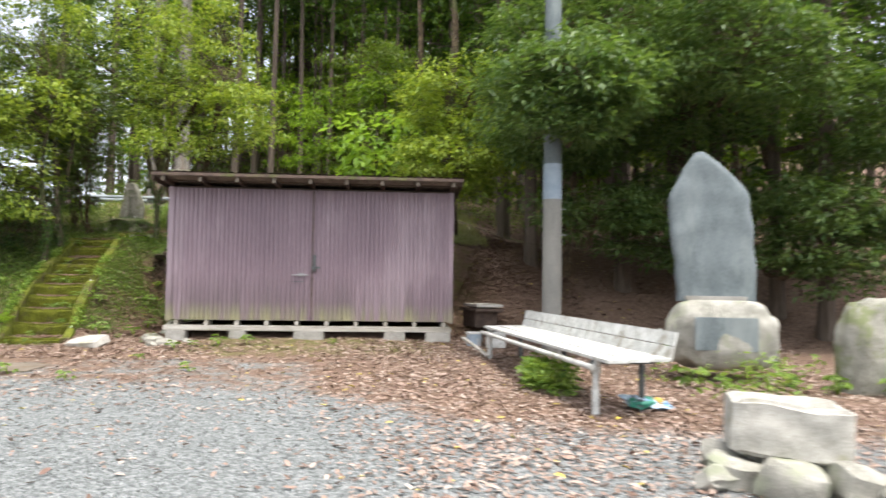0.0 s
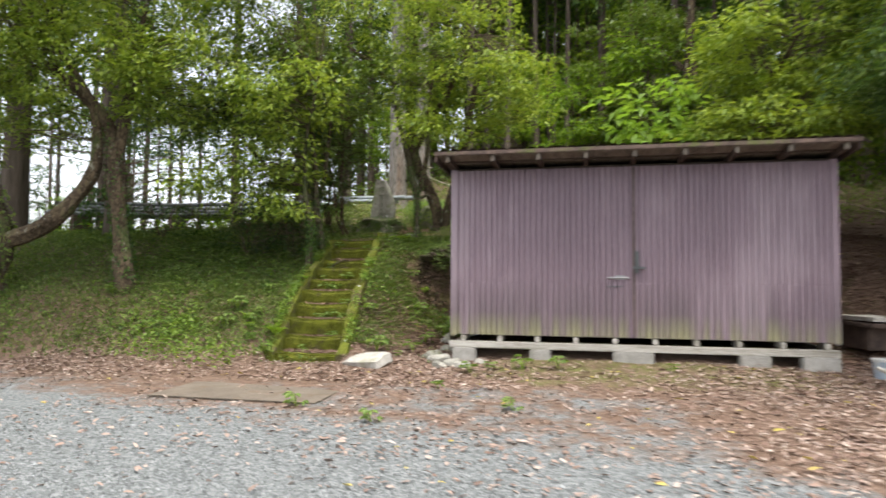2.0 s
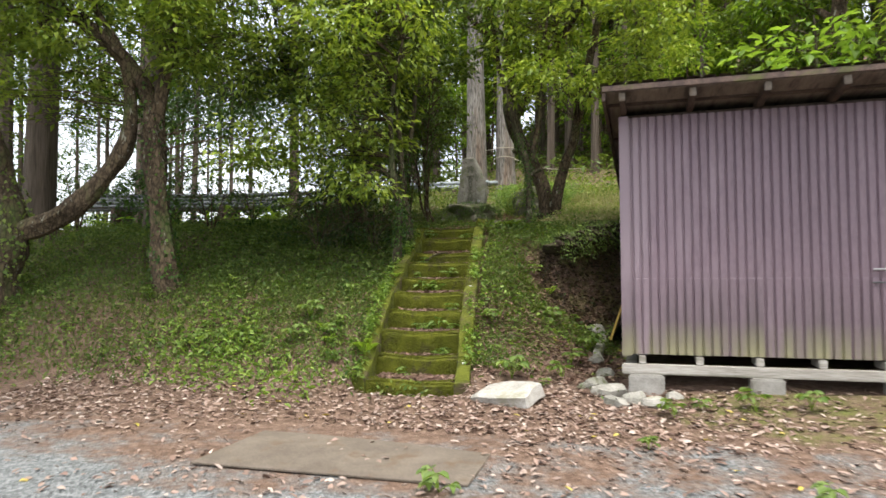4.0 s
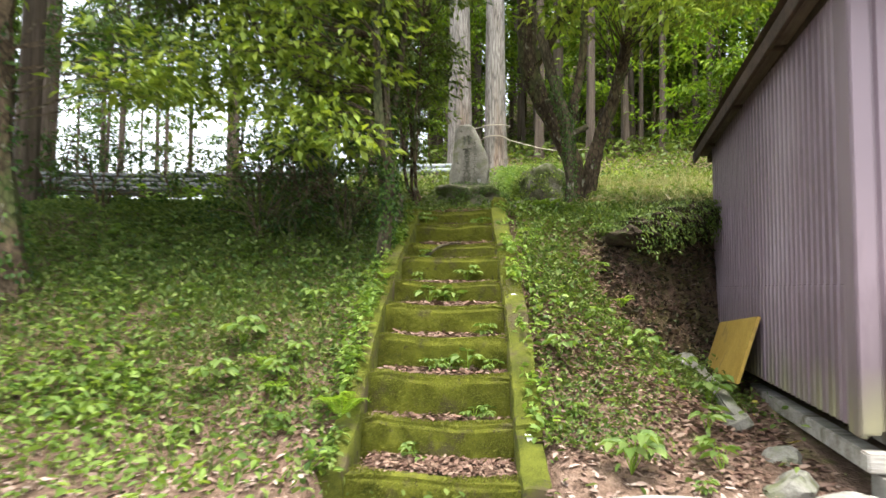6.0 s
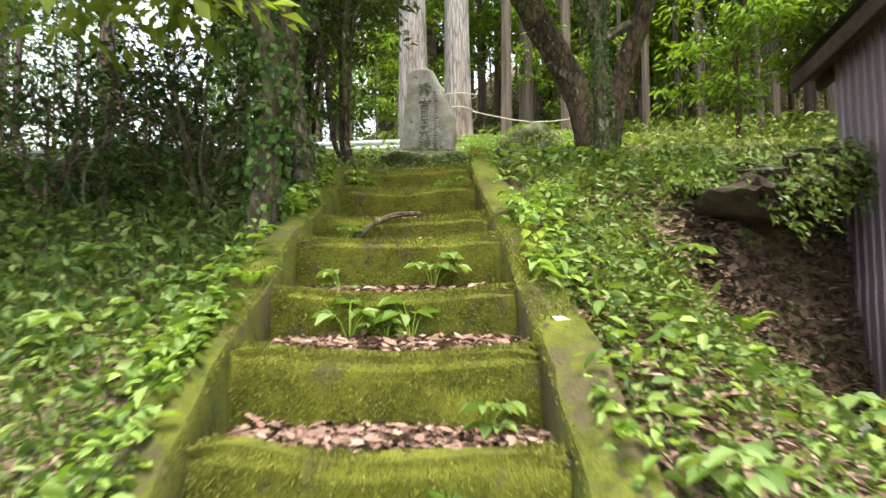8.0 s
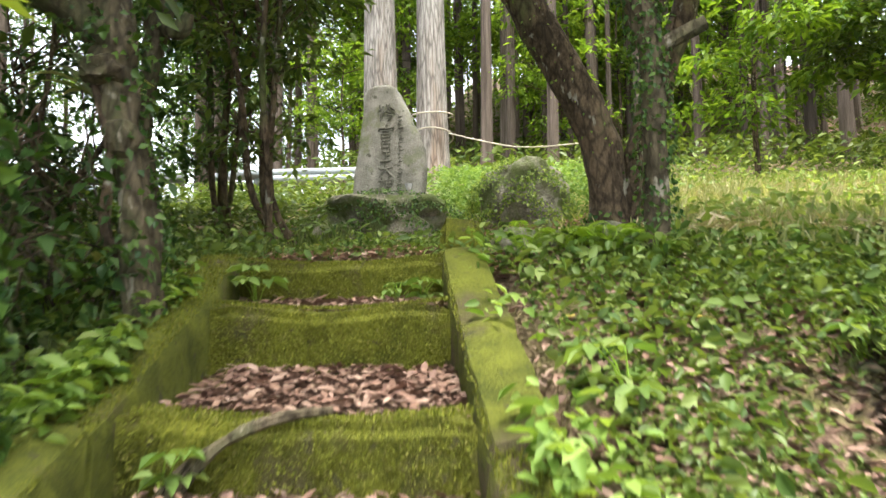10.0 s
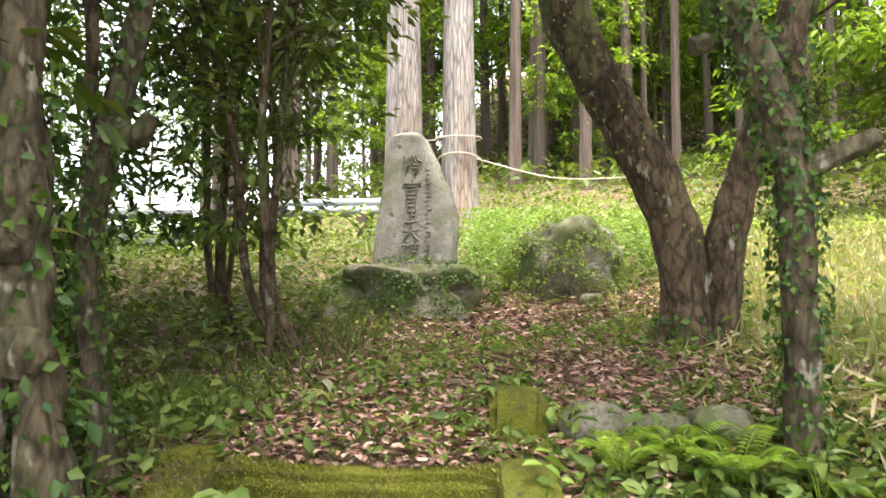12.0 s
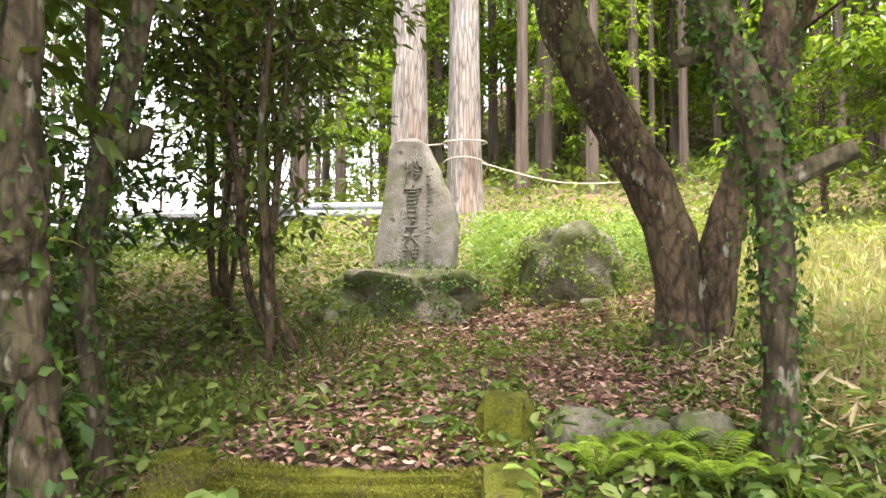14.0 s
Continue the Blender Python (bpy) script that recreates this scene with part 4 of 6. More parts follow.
def build_pipes():
    ends = ((-7.3, 19.55), (-6.0, 19.65))
    z = float(land(-7, 19.6))
    for i, (dz, r, mat) in enumerate(((0.30, 0.055, PIPE), (0.30, 0.055, PIPE), (0.40, 0.055, PIPE), (0.40, 0.055, PIPE))):
        dy = 0.13 * (i % 2) + 0.06 * (i // 2)
        tagged(part("pipe", tube(bmesh.new(), [(ends[0][0] - 0.3 * i, ends[0][1] + dy, z + dz), (ends[1][0] + 0.2 * i, ends[1][1] + dy, z + dz)], [r, r], 12), mat), "grey plastic pipe stacked on trestles", "pipe", "stacked pipes")
    for x in (-7.6, -6.4):
        zz = float(land(x, 19.65))
        tagged(part("trestle", block((0.10, 0.40, z + 0.25 - zz + 0.05), (x, 19.68, (z + 0.25 + zz - 0.05) / 2), 0.01), DARKWOOD), "dark timber trestle under the pipes", "trestle")
    # long rack of dark poles at the edge of the terrace
    rack = thing("pole_rack", "rack of long dark poles and pipes under the trees", "rack", (-11.6, 18.0, float(land(-11.6, 18.0))), 12)
    for i in range(7):
        z = 0.60 + 0.10 * (i % 4) + 0.02 * math.sin(i * 3)
        y = -0.3 + 0.12 * i
        part("pole", tube(bmesh.new(), [(-3.4 + 0.3 * math.sin(i), y, z), (0, y, z - 0.05), (3.2 + 0.4 * math.cos(i * 2), y, z + 0.06 * math.sin(i * 5))], [0.05, 0.055, 0.05], 8), DARKMETAL, rack)
    for x in (-2.6, 0.1, 2.6):
        part("stand", block((0.10, 0.9, 0.56), (x, 0, 0.27), 0.01), DARKWOOD, rack)


build_pipes()

# ---- trees ----


def sprays(centres, radii, per, r, leaf, flat=0.3, droop=0.25, thick=0.12, jitter=0.35):
    """Leaf positions for layered boughs: each centre carries a drooping disc of leaves pointing outwards."""
    at, along, nor, size = [], [], [], []
    for c, rad in zip(centres, radii):
        n = max(4, int(per * rad * rad / 0.25))
        a, d = r.uniform(0, 6.283, n), np.sqrt(r.uniform(0.0, 1, n)) * rad
        d = d * (0.75 + 0.25 * np.sin(a * 3 + r.uniform(0, 6)))
        p = np.stack([d * np.cos(a), d * np.sin(a), r.normal(0, thick * rad, n) - droop * d * d / max(rad, 0.05)], 1) + c
        out = np.stack([np.cos(a), np.sin(a), r.normal(-0.35, 0.4, n)], 1) + r.normal(0, jitter, (n, 3))
        at.append(p), along.append(out), nor.append(np.array([0, 0, 1.0]) + r.normal(0, flat, (n, 3))), size.append(leaf * r.uniform(0.6, 1.3, n))
    return np.concatenate(at), np.concatenate(along), np.concatenate(nor), np.concatenate(size)


def in_blob(n, centre, half, r, shell=0.45):
    v = r.normal(0, 1, (n, 3))
    v /= np.linalg.norm(v, axis=1)[:, None]
    v *= (shell + (1 - shell) * r.uniform(0, 1, n) ** 0.5)[:, None]
    return np.array(centre) + v * np.array(half)


def crown(tree, blobs, leaf, material, seed, per=60, spray=0.45, ratio=0.5, from_points=None, twig=BARK, twig_r=0.006, **kw):
    """A crown of sprays in several masses, with a twig to each spray from the nearest limb point."""
    r = np.random.RandomState(seed)
    cs = np.concatenate([in_blob(n, c, h, r) for c, h, n in blobs])
    rad = spray * r.uniform(0.6, 1.35, len(cs))
    at, along, nor, size = sprays(cs, rad, per, r, leaf, **kw)
    blades("crown", at, along, nor, size, size * ratio, material, tree)
    if from_points is not None and len(from_points):
        fp = np.array(from_points, float)
        bm = bmesh.new()
        for c in cs:
            d = np.linalg.norm(fp - c, axis=1) + 0.5 * np.maximum(0, fp[:, 2] - c[2])
            s = fp[d.argmin()]
            m = (s + c) / 2 + np.array([0, 0, 0.12]) + r.normal(0, 0.06, 3)
            tube(bm, [s, m, c], [twig_r * 1.5, twig_r, twig_r * 0.35], 4)
        tagged(part("twig_growth", bm, twig, tree), kind="stuff")


def ivy(parent, ctrl, n, seed, leaf=0.05, span=(0, 1), material=IVY):
    """Creeper leaves close to a limb's skin."""
    r = np.random.RandomState(seed)
    n = int(n * 1.7)
    pts, rad = curve_points(ctrl, 40)
    pts, rad = np.array(pts), np.array(rad)
    u = r.uniform(span[0], span[1], n) * (len(pts) - 1)
    i = np.minimum(u.astype(int), len(pts) - 2)
    f = (u - i)[:, None]
    p = pts[i] * (1 - f) + pts[i + 1] * f
    a = r.uniform(0, 6.283, n)
    lump = 0.5 + 0.5 * np.sin(u * 0.9 + seed) * np.sin(a * 1.0 + u * 0.4)
    keep = r.uniform(0, 1, n) < 0.25 + 0.75 * lump
    out = np.stack([np.cos(a), np.sin(a), 0 * a], 1)
    p = p + out * (rad[i] * 1.02 + r.uniform(0.0, 0.035, n))[:, None]
    along = out * 0.5 + np.stack([0 * a, 0 * a, -np.ones(n)], 1) * r.uniform(0.2, 1.2, n)[:, None] + r.normal(0, 0.5, (n, 3))
    size = 0.72 * leaf * r.uniform(0.5, 1.3, n)
    k = keep
    blades("ivy", p[k], along[k], out[k] + r.normal(0, 0.4, (k.sum(), 3)), size[k], size[k] * 0.75, material, parent, "dark creeper leaves")


def samples(*ctrls):
    out = []
    for c in ctrls:
        out += curve_points(c, 24)[0][8:]
    return out


def build_forked_tree():
    """The leaning dark forked tree on the terrace, whose light crown hangs over the shed."""
    t = thing("forked_tree", "dark mossy tree forked low with a strongly leaning trunk", "tree")
    g = float(land(-3.62, 15.3))
    a = [(-3.62, 15.42, g - 0.12, 0.19), (-3.645, 15.40, g + 0.12, 0.135), (-3.655, 15.40, g + 0.34, 0.118), (-3.70, 15.40, g + 0.62, 0.122), (-3.865, 15.40, g + 1.0, 0.120), (-4.07, 15.40, g + 1.39, 0.118), (-4.22, 15.42, g + 1.8, 0.125), (-4.26, 15.4, g + 2.5, 0.11), (-4.2, 15.2, g + 3.4, 0.09), (-4.0, 15.0, g + 4.4, 0.05)]
    b = [(-3.53, 15.42, g - 0.12, 0.16), (-3.51, 15.40, g + 0.15, 0.115), (-3.465, 15.40, g + 0.5, 0.098), (-3.39, 15.40, g + 0.77, 0.088), (-3.32, 15.38, g + 1.0, 0.08), (-3.18, 15.35, g + 1.38, 0.075), (-3.05, 15.2, g + 1.9, 0.07), (-2.7, 14.8, g + 3.2, 0.055), (-2.3, 14.2, g + 4.0, 0.025)]
    c = [(-4.25, 15.5, g + 1.75, 0.07), (-3.6, 15.1, g + 2.6, 0.06), (-3.0, 14.3, g + 3.1, 0.045), (-2.5, 13.5, g + 3.5, 0.02)]
    d = [(-4.2, 15.35, g + 2.8, 0.06), (-4.9, 14.7, g + 3.5, 0.04), (-5.5, 14.2, g + 3.9, 0.02)]
    part("trunk", limb(a, 60, 22, 0.16, 1), BARK, t)
    part("limb", limb(b, 50, 18, 0.18, 2), BARK, t)
    part("limb", limb(c, 16, 8, 0.2, 3), BARK, t)
    part("limb", limb(d, 16, 8, 0.2, 4), BARK, t)
    r = np.random.RandomState(6)
    for k in range(7):
        ang = k * 0.9 + r.uniform(-0.2, 0.2)
        dx, dy = math.cos(ang), math.sin(ang)
        part("root_flare", limb([(-3.60 + 0.06 * dx, 15.41 + 0.05 * dy, g + 0.20, 0.05), (-3.60 + 0.17 * dx, 15.41 + 0.14 * dy, g + 0.03, 0.045), (-3.60 + 0.30 * dx, 15.41 + 0.26 * dy, g - 0.07, 0.02)], 8, 7, 0.3, k), BARK, t)
    ivy(t, a, 260, 5, 0.030, (0.3, 0.75), HERB)
    ivy(t, a, 120, 6, 0.05, (0.03, 0.14))
    ivy(t, b, 110, 7, 0.035, (0.05, 0.5))
    crown(t, [((-2.9, 14.0, g + 2.6), (1.5, 1.3, 1.0), 90), ((-3.3, 14.3, g + 3.9), (1.5, 1.4, 1.0), 80), ((-1.9, 13.7, g + 2.5), (0.8, 1.0, 0.7), 34), ((-3.2, 13.3, g + 1.7), (0.7, 0.5, 0.35), 16), ((-3.6, 14.2, g + 5.2), (1.5, 1.4, 0.8), 50)], 0.10, MAPLE, 11, 80, 0.40, 0.42, samples(a, b, c, d))
    return t


def build_right_tree():
    """The slim ivy-clad tree at the head of the stairs."""
    t = thing("ivy_tree", "slim pale tree wrapped in creeper at the head of the stairs", "tree")
    g = float(land(-3.66, 13.85))
    a = [(-3.70, 13.86, 1.70, 0.085), (-3.695, 13.85, 1.90, 0.050), (-3.688, 13.85, 2.15, 0.043), (-3.686, 13.85, 2.40, 0.043), (-3.688, 13.85, 2.60, 0.044), (-3.70, 13.86, 2.78, 0.048), (-3.745, 13.87, 2.95, 0.055), (-3.80, 13.88, 3.10, 0.053), (-3.84, 13.9, 3.26, 0.05), (-3.95, 13.95, 3.7, 0.05), (-4.15, 14.0, 4.4, 0.035), (-4.2, 13.9, 5.2, 0.015)]
    b = [(-3.70, 13.88, 2.74, 0.05), (-3.655, 13.95, 2.95, 0.05), (-3.62, 14.0, 3.2, 0.045), (-3.55, 14.0, 3.6, 0.04), (-3.5, 13.9, 4.4, 0.03), (-3.3, 13.6, 5.2, 0.012)]
    c = [(-3.68, 13.84, 2.69, 0.034), (-3.60, 13.82, 2.73, 0.030), (-3.50, 13.80, 2.775, 0.027)]
    d = [(-3.82, 13.90, 3.10, 0.035), (-3.93, 13.88, 3.06, 0.026)]
    part("trunk", limb(a, 60, 18, 0.25, 5), BARK_PALE, t)
    part("limb", limb(b, 30, 12, 0.25, 6), BARK, t)
    part("broken_limb", limb(c, 8, 9, 0.2, 7), BARK_PALE, t, "sawn pale stub")
    part("broken_limb", limb(d, 6, 8, 0.2, 8), BARK_PALE, t, "sawn pale stub")
    ivy(t, a, 1300, 9, 0.034, (0.10, 0.75))
    ivy(t, b, 160, 10, 0.036, (0.0, 0.6))
    crown(t, [((-3.6, 13.6, g + 3.2), (0.9, 0.9, 0.7), 26), ((-4.3, 13.9, g + 3.0), (0.7, 0.7, 0.5), 14)], 0.09, BROAD, 12, 60, 0.35, 0.45, samples(a, b))


def build_left_trees():
    """Two gnarled creeper-clad trees beside the stairs' head."""
    t = thing("gnarled_tree", "gnarled pale tree with burls and hanging creepers", "tree")
    a = [(-5.26, 13.2, 1.55, 0.085), (-5.29, 13.2, 1.75, 0.062), (-5.325, 13.2, 2.04, 0.052), (-5.37, 13.2, 2.25, 0.052), (-5.40, 13.2, 2.44, 0.058), (-5.42, 13.2, 2.58, 0.066), (-5.44, 13.22, 2.78, 0.046), (-5.47, 13.25, 3.2, 0.04), (-5.6, 13.3, 4.0, 0.035), (-5.8, 13.3, 5.0, 0.02)]
    b = [(-5.42, 13.2, 2.56, 0.055), (-5.52, 13.17, 2.66, 0.05), (-5.66, 13.12, 2.74, 0.048), (-5.9, 13.0, 2.9, 0.044), (-6.4, 12.8, 3.4, 0.035), (-7.0, 12.6, 4.2, 0.015)]
    c = [(-5.34, 13.19, 1.9, 0.02), (-5.40, 13.16, 1.98, 0.018), (-5.38, 13.14, 2.2, 0.014), (-5.44, 13.15, 2.42, 0.012)]
    part("trunk", limb(a, 50, 16, 0.4, 9), BARK_PALE, t)
    part("limb", limb(b, 30, 12, 0.35, 12), BARK_PALE, t)
    part("vine_stem", limb(c, 20, 7, 0.3, 14), BARK, t, "woody creeper stem")
    part("burl", boulder((0.12, 0.10, 0.08), 3, 0.4, 3, pose(-5.41, 13.14, 2.46)), BARK_PALE, t)
    part("burl", boulder((0.09, 0.08, 0.10), 5, 0.4, 3, pose(-5.35, 13.15, 2.25)), BARK_PALE, t)
    ivy(t, a, 420, 13, 0.042, (0.03, 0.7))
    ivy(t, b, 260, 17, 0.042, (0.0, 0.7))
    # The mass at 6.4 m is added overhead to shade the bank.
    crown(t, [((-6.6, 12.9, 4.2), (1.4, 1.0, 0.7), 52), ((-5.9, 12.7, 5.0), (1.3, 1.1, 0.7), 60), ((-6.6, 13.2, 6.4), (2.2, 1.8, 0.8), 70), ((-5.75, 13.15, 3.05), (0.35, 0.3, 0.18), 7)], 0.10, BROAD, 14, 75, 0.42, 0.45, samples(a, b))
    crown(t, [((-8.4, 15.8, 4.9), (1.7, 1.2, 0.6), 80), ((-6.7, 14.7, 4.5), (0.9, 0.8, 0.4), 40), ((-9.8, 15.0, 4.4), (1.3, 1.0, 0.6), 50)], 0.09, DARK, 18, 80, 0.42, 0.42, samples(a, b))
    t = thing("gnarled_tree", "twisted ivy-clad tree with a drooping burl", "tree")
    a = [(-5.52, 13.70, 1.72, 0.06), (-5.545, 13.7, 1.92, 0.042), (-5.56, 13.7, 2.06, 0.036), (-5.60, 13.7, 2.30, 0.033), (-5.617, 13.7, 2.50, 0.034), (-5.585, 13.7, 2.70, 0.038), (-5.555, 13.7, 2.86, 0.042), (-5.515, 13.7, 3.02, 0.036), (-5.47, 13.7, 3.24, 0.036), (-5.42, 13.7, 3.7, 0.034), (-5.35, 13.7, 4.4, 0.03), (-5.2, 13.5, 5.2, 0.015)]
    b = [(-5.55, 13.70, 2.86, 0.034), (-5.49, 13.68, 2.815, 0.036), (-5.445, 13.67, 2.82, 0.032), (-5.415, 13.66, 2.87, 0.018)]
    c = [(-5.575, 13.7, 2.75, 0.022), (-5.62, 13.7, 2.95, 0.02), (-5.64, 13.7, 3.3, 0.018), (-5.7, 13.7, 4.0, 0.01)]
    part("trunk", limb(a, 50, 14, 0.35, 10), BARK_PALE, t)
    part("burl_limb", limb(b, 14, 11, 0.2, 11), BARK_PALE, t)
    part("limb", limb(c, 20, 8, 0.3, 13), BARK, t)
    ivy(t, a, 620, 15, 0.042, (0.15, 0.72))
    crown(t, [((-5.5, 13.9, 4.6), (0.9, 0.8, 0.5), 26), ((-4.9, 13.2, 5.1), (1.0, 1.0, 0.6), 14), ((-5.85, 13.75, 3.5), (0.35, 0.3, 0.25), 8)], 0.10, BROAD, 16, 75, 0.42, 0.45, samples(a))


def build_shrubs():
    """Bushy multi-stemmed evergreens behind the stairs' head, left of the carved stone."""
    for x, y, s, h in ((-5.62, 15.0, 1, 2.3), (-6.25, 15.7, 3, 2.4), (-6.75, 14.7, 2, 1.1)):
        g = float(land(x, y))
        t = thing("evergreen_shrub", "multi-stemmed dark evergreen shrub with glossy leaves", "shrub", group="evergreen shrubs")
        r = np.random.RandomState(s + 50)
        stems = []
        for k in range(5):
            dx, dy = r.uniform(-0.35, 0.35, 2)
            stems.append([(x + 0.05 * k, y + 0.03 * k, g - 0.05, 0.026), (x + dx * 0.35, y + dy * 0.3, g + 0.35, 0.02), (x + dx * 0.6, y + dy * 0.9, g + h * 0.42, 0.018), (x + dx * 1.2, y + dy * 1.2, g + h * 0.7, 0.012), (x + dx * 1.7, y + dy * 1.5, g + h, 0.006)])
            part("stem", limb(stems[-1], 16, 7, 0.3, s * 5 + k), BARK, t)
        tall = s in (1, 3)
        crown(t, [((x - 0.05, y, g + h * 0.78), (0.66, 0.5, h * 0.32), 110 if tall else 34), ((x - 0.1, y + 0.1, g + h * 1.3), (0.8, 0.7, h * 0.3), 90 if tall else 16), ((x - 0.1, y + 0.1, g + h * 0.36), (0.42, 0.4, 0.3), 16)], 0.08, DARK if s != 1 else BROAD, s + 60, 90, 0.26, 0.42, samples(*stems))
    # thin pale trunk by the stairs
    t = thing("thin_tree", "thin pale-barked tree leaning beside the steps", "tree")
    g = float(land(-5.12, 12.3))
    a = [(-5.20, 12.4, g - 0.1, 0.10), (-5.2, 12.4, g + 0.3, 0.07), (-5.15, 12.35, g + 0.7, 0.05), (-5.12, 12.3, g + 1.0, 0.042), (-5.2, 12.25, g + 1.5, 0.038), (-5.2, 12.2, g + 2.4, 0.03), (-5.0, 12.2, g + 3.4, 0.012)]
    part("trunk", limb(a, 24, 10, 0.35, 21), BARK_PALE, t)
    ivy(t, a, 900, 22, 0.05, (0.05, 0.6))
    crown(t, [((-5.9, 12.6, g + 5.0), (1.4, 1.2, 0.8), 36), ((-6.0, 12.2, g + 2.2), (1.1, 0.8, 0.6), 56), ((-5.4, 12.0, g + 3.2), (1.1, 1.0, 0.6), 50), ((-5.6, 12.0, g + 1.35), (0.4, 0.35, 0.2), 8)], 0.10, MAPLE, 23, 75, 0.40, 0.45, samples(a))


def build_bank_trees():
    """Old trees on the left bank."""
    t = thing("bank_tree", "dark rugged tree on the grassy bank with spreading limbs", "tree")
    g = float(land(-7.9, 11.3))
    a = [(-7.88, 11.3, g - 0.15, 0.22), (-7.92, 11.3, g + 0.35, 0.15), (-8.05, 11.35, g + 1.0, 0.13), (-8.2, 11.4, g + 1.8, 0.15), (-8.4, 11.5, g + 2.6, 0.11), (-9.0, 11.3, g + 3.4, 0.09), (-9.9, 11.1, g + 4.0, 0.05)]
    b = [(-8.25, 11.42, g + 2.0, 0.09), (-8.1, 11.5, g + 3.0, 0.08), (-7.9, 11.5, g + 4.2, 0.05), (-7.6, 11.4, g + 5.2, 0.02)]
    for name, q, s in (("trunk", a, 31), ("limb", b, 32)):
        part(name, limb(q, 26, 11, 0.35, s), BARK, t)
    ivy(t, a, 700, 34, 0.07, (0.1, 0.7))
    # The two highest masses are added overhead to shade the bank below.
    crown(t, [((-8.6, 11.2, g + 3.5), (1.9, 1.4, 0.9), 90), ((-7.2, 11.6, g + 3.6), (1.2, 1.1, 0.9), 70), ((-10.0, 10.9, g + 2.7), (1.2, 1.0, 0.7), 40), ((-7.0, 11.7, g + 1.9), (0.6, 0.6, 0.3), 14), ((-8.3, 11.2, g + 4.8), (2.0, 1.4, 0.7), 60), ((-7.6, 11.6, g + 6.3), (2.6, 2.0, 1.0), 130), ((-9.8, 11.6, g + 5.8), (1.8, 1.6, 0.9), 80)], 0.11, MAPLE, 35, 65, 0.45, 0.42, samples(a, b))
    t = thing("bank_tree", "old arching tree with an ivy-covered leaning trunk", "tree")
    g = float(land(-9.9, 10.7))
    a = [(-9.95, 10.7, g - 0.15, 0.32), (-9.9, 10.7, g + 0.4, 0.24), (-9.8, 10.75, g + 1.0, 0.2), (-10.1, 10.8, g + 1.8, 0.16), (-10.7, 10.8, g + 2.8, 0.11), (-11.2, 10.7, g + 4.0, 0.05)]
    b = [(-9.8, 10.75, g + 0.9, 0.14), (-9.3, 10.9, g + 1.05, 0.13), (-8.8, 11.1, g + 1.5, 0.12), (-8.5, 11.3, g + 2.2, 0.10), (-8.7, 11.4, g + 3.2, 0.07), (-9.3, 11.3, g + 4.2, 0.03)]
    # Limb c is unseen: added to carry foliage that shades the yard's left.
    c = [(-10.0, 10.8, g + 1.7, 0.12), (-9.6, 9.8, g + 3.2, 0.10), (-8.9, 8.6, g + 5.0, 0.07), (-8.2, 7.2, g + 6.2, 0.03)]
    for name, q, s in (("trunk", a, 36), ("limb", b, 37), ("limb", c, 38)):
        part(name, limb(q, 24, 11, 0.35, s), BARK, t)
    ivy(t, a, 900, 38, 0.08, (0.0, 0.6), HERB)
    # The last two masses are added for shade; the one over the yard is unseen.
    crown(t, [((-10.8, 10.7, g + 4.1), (1.6, 1.4, 1.0), 55), ((-9.5, 10.4, g + 4.6), (1.3, 1.2, 0.8), 40), ((-11.0, 10.2, g + 6.2), (2.6, 2.2, 1.1), 120), ((-8.4, 7.2, g + 6.4), (2.8, 2.4, 1.0), 150)], 0.11, MAPLE, 39, 65, 0.45, 0.42, samples(a, b, c))


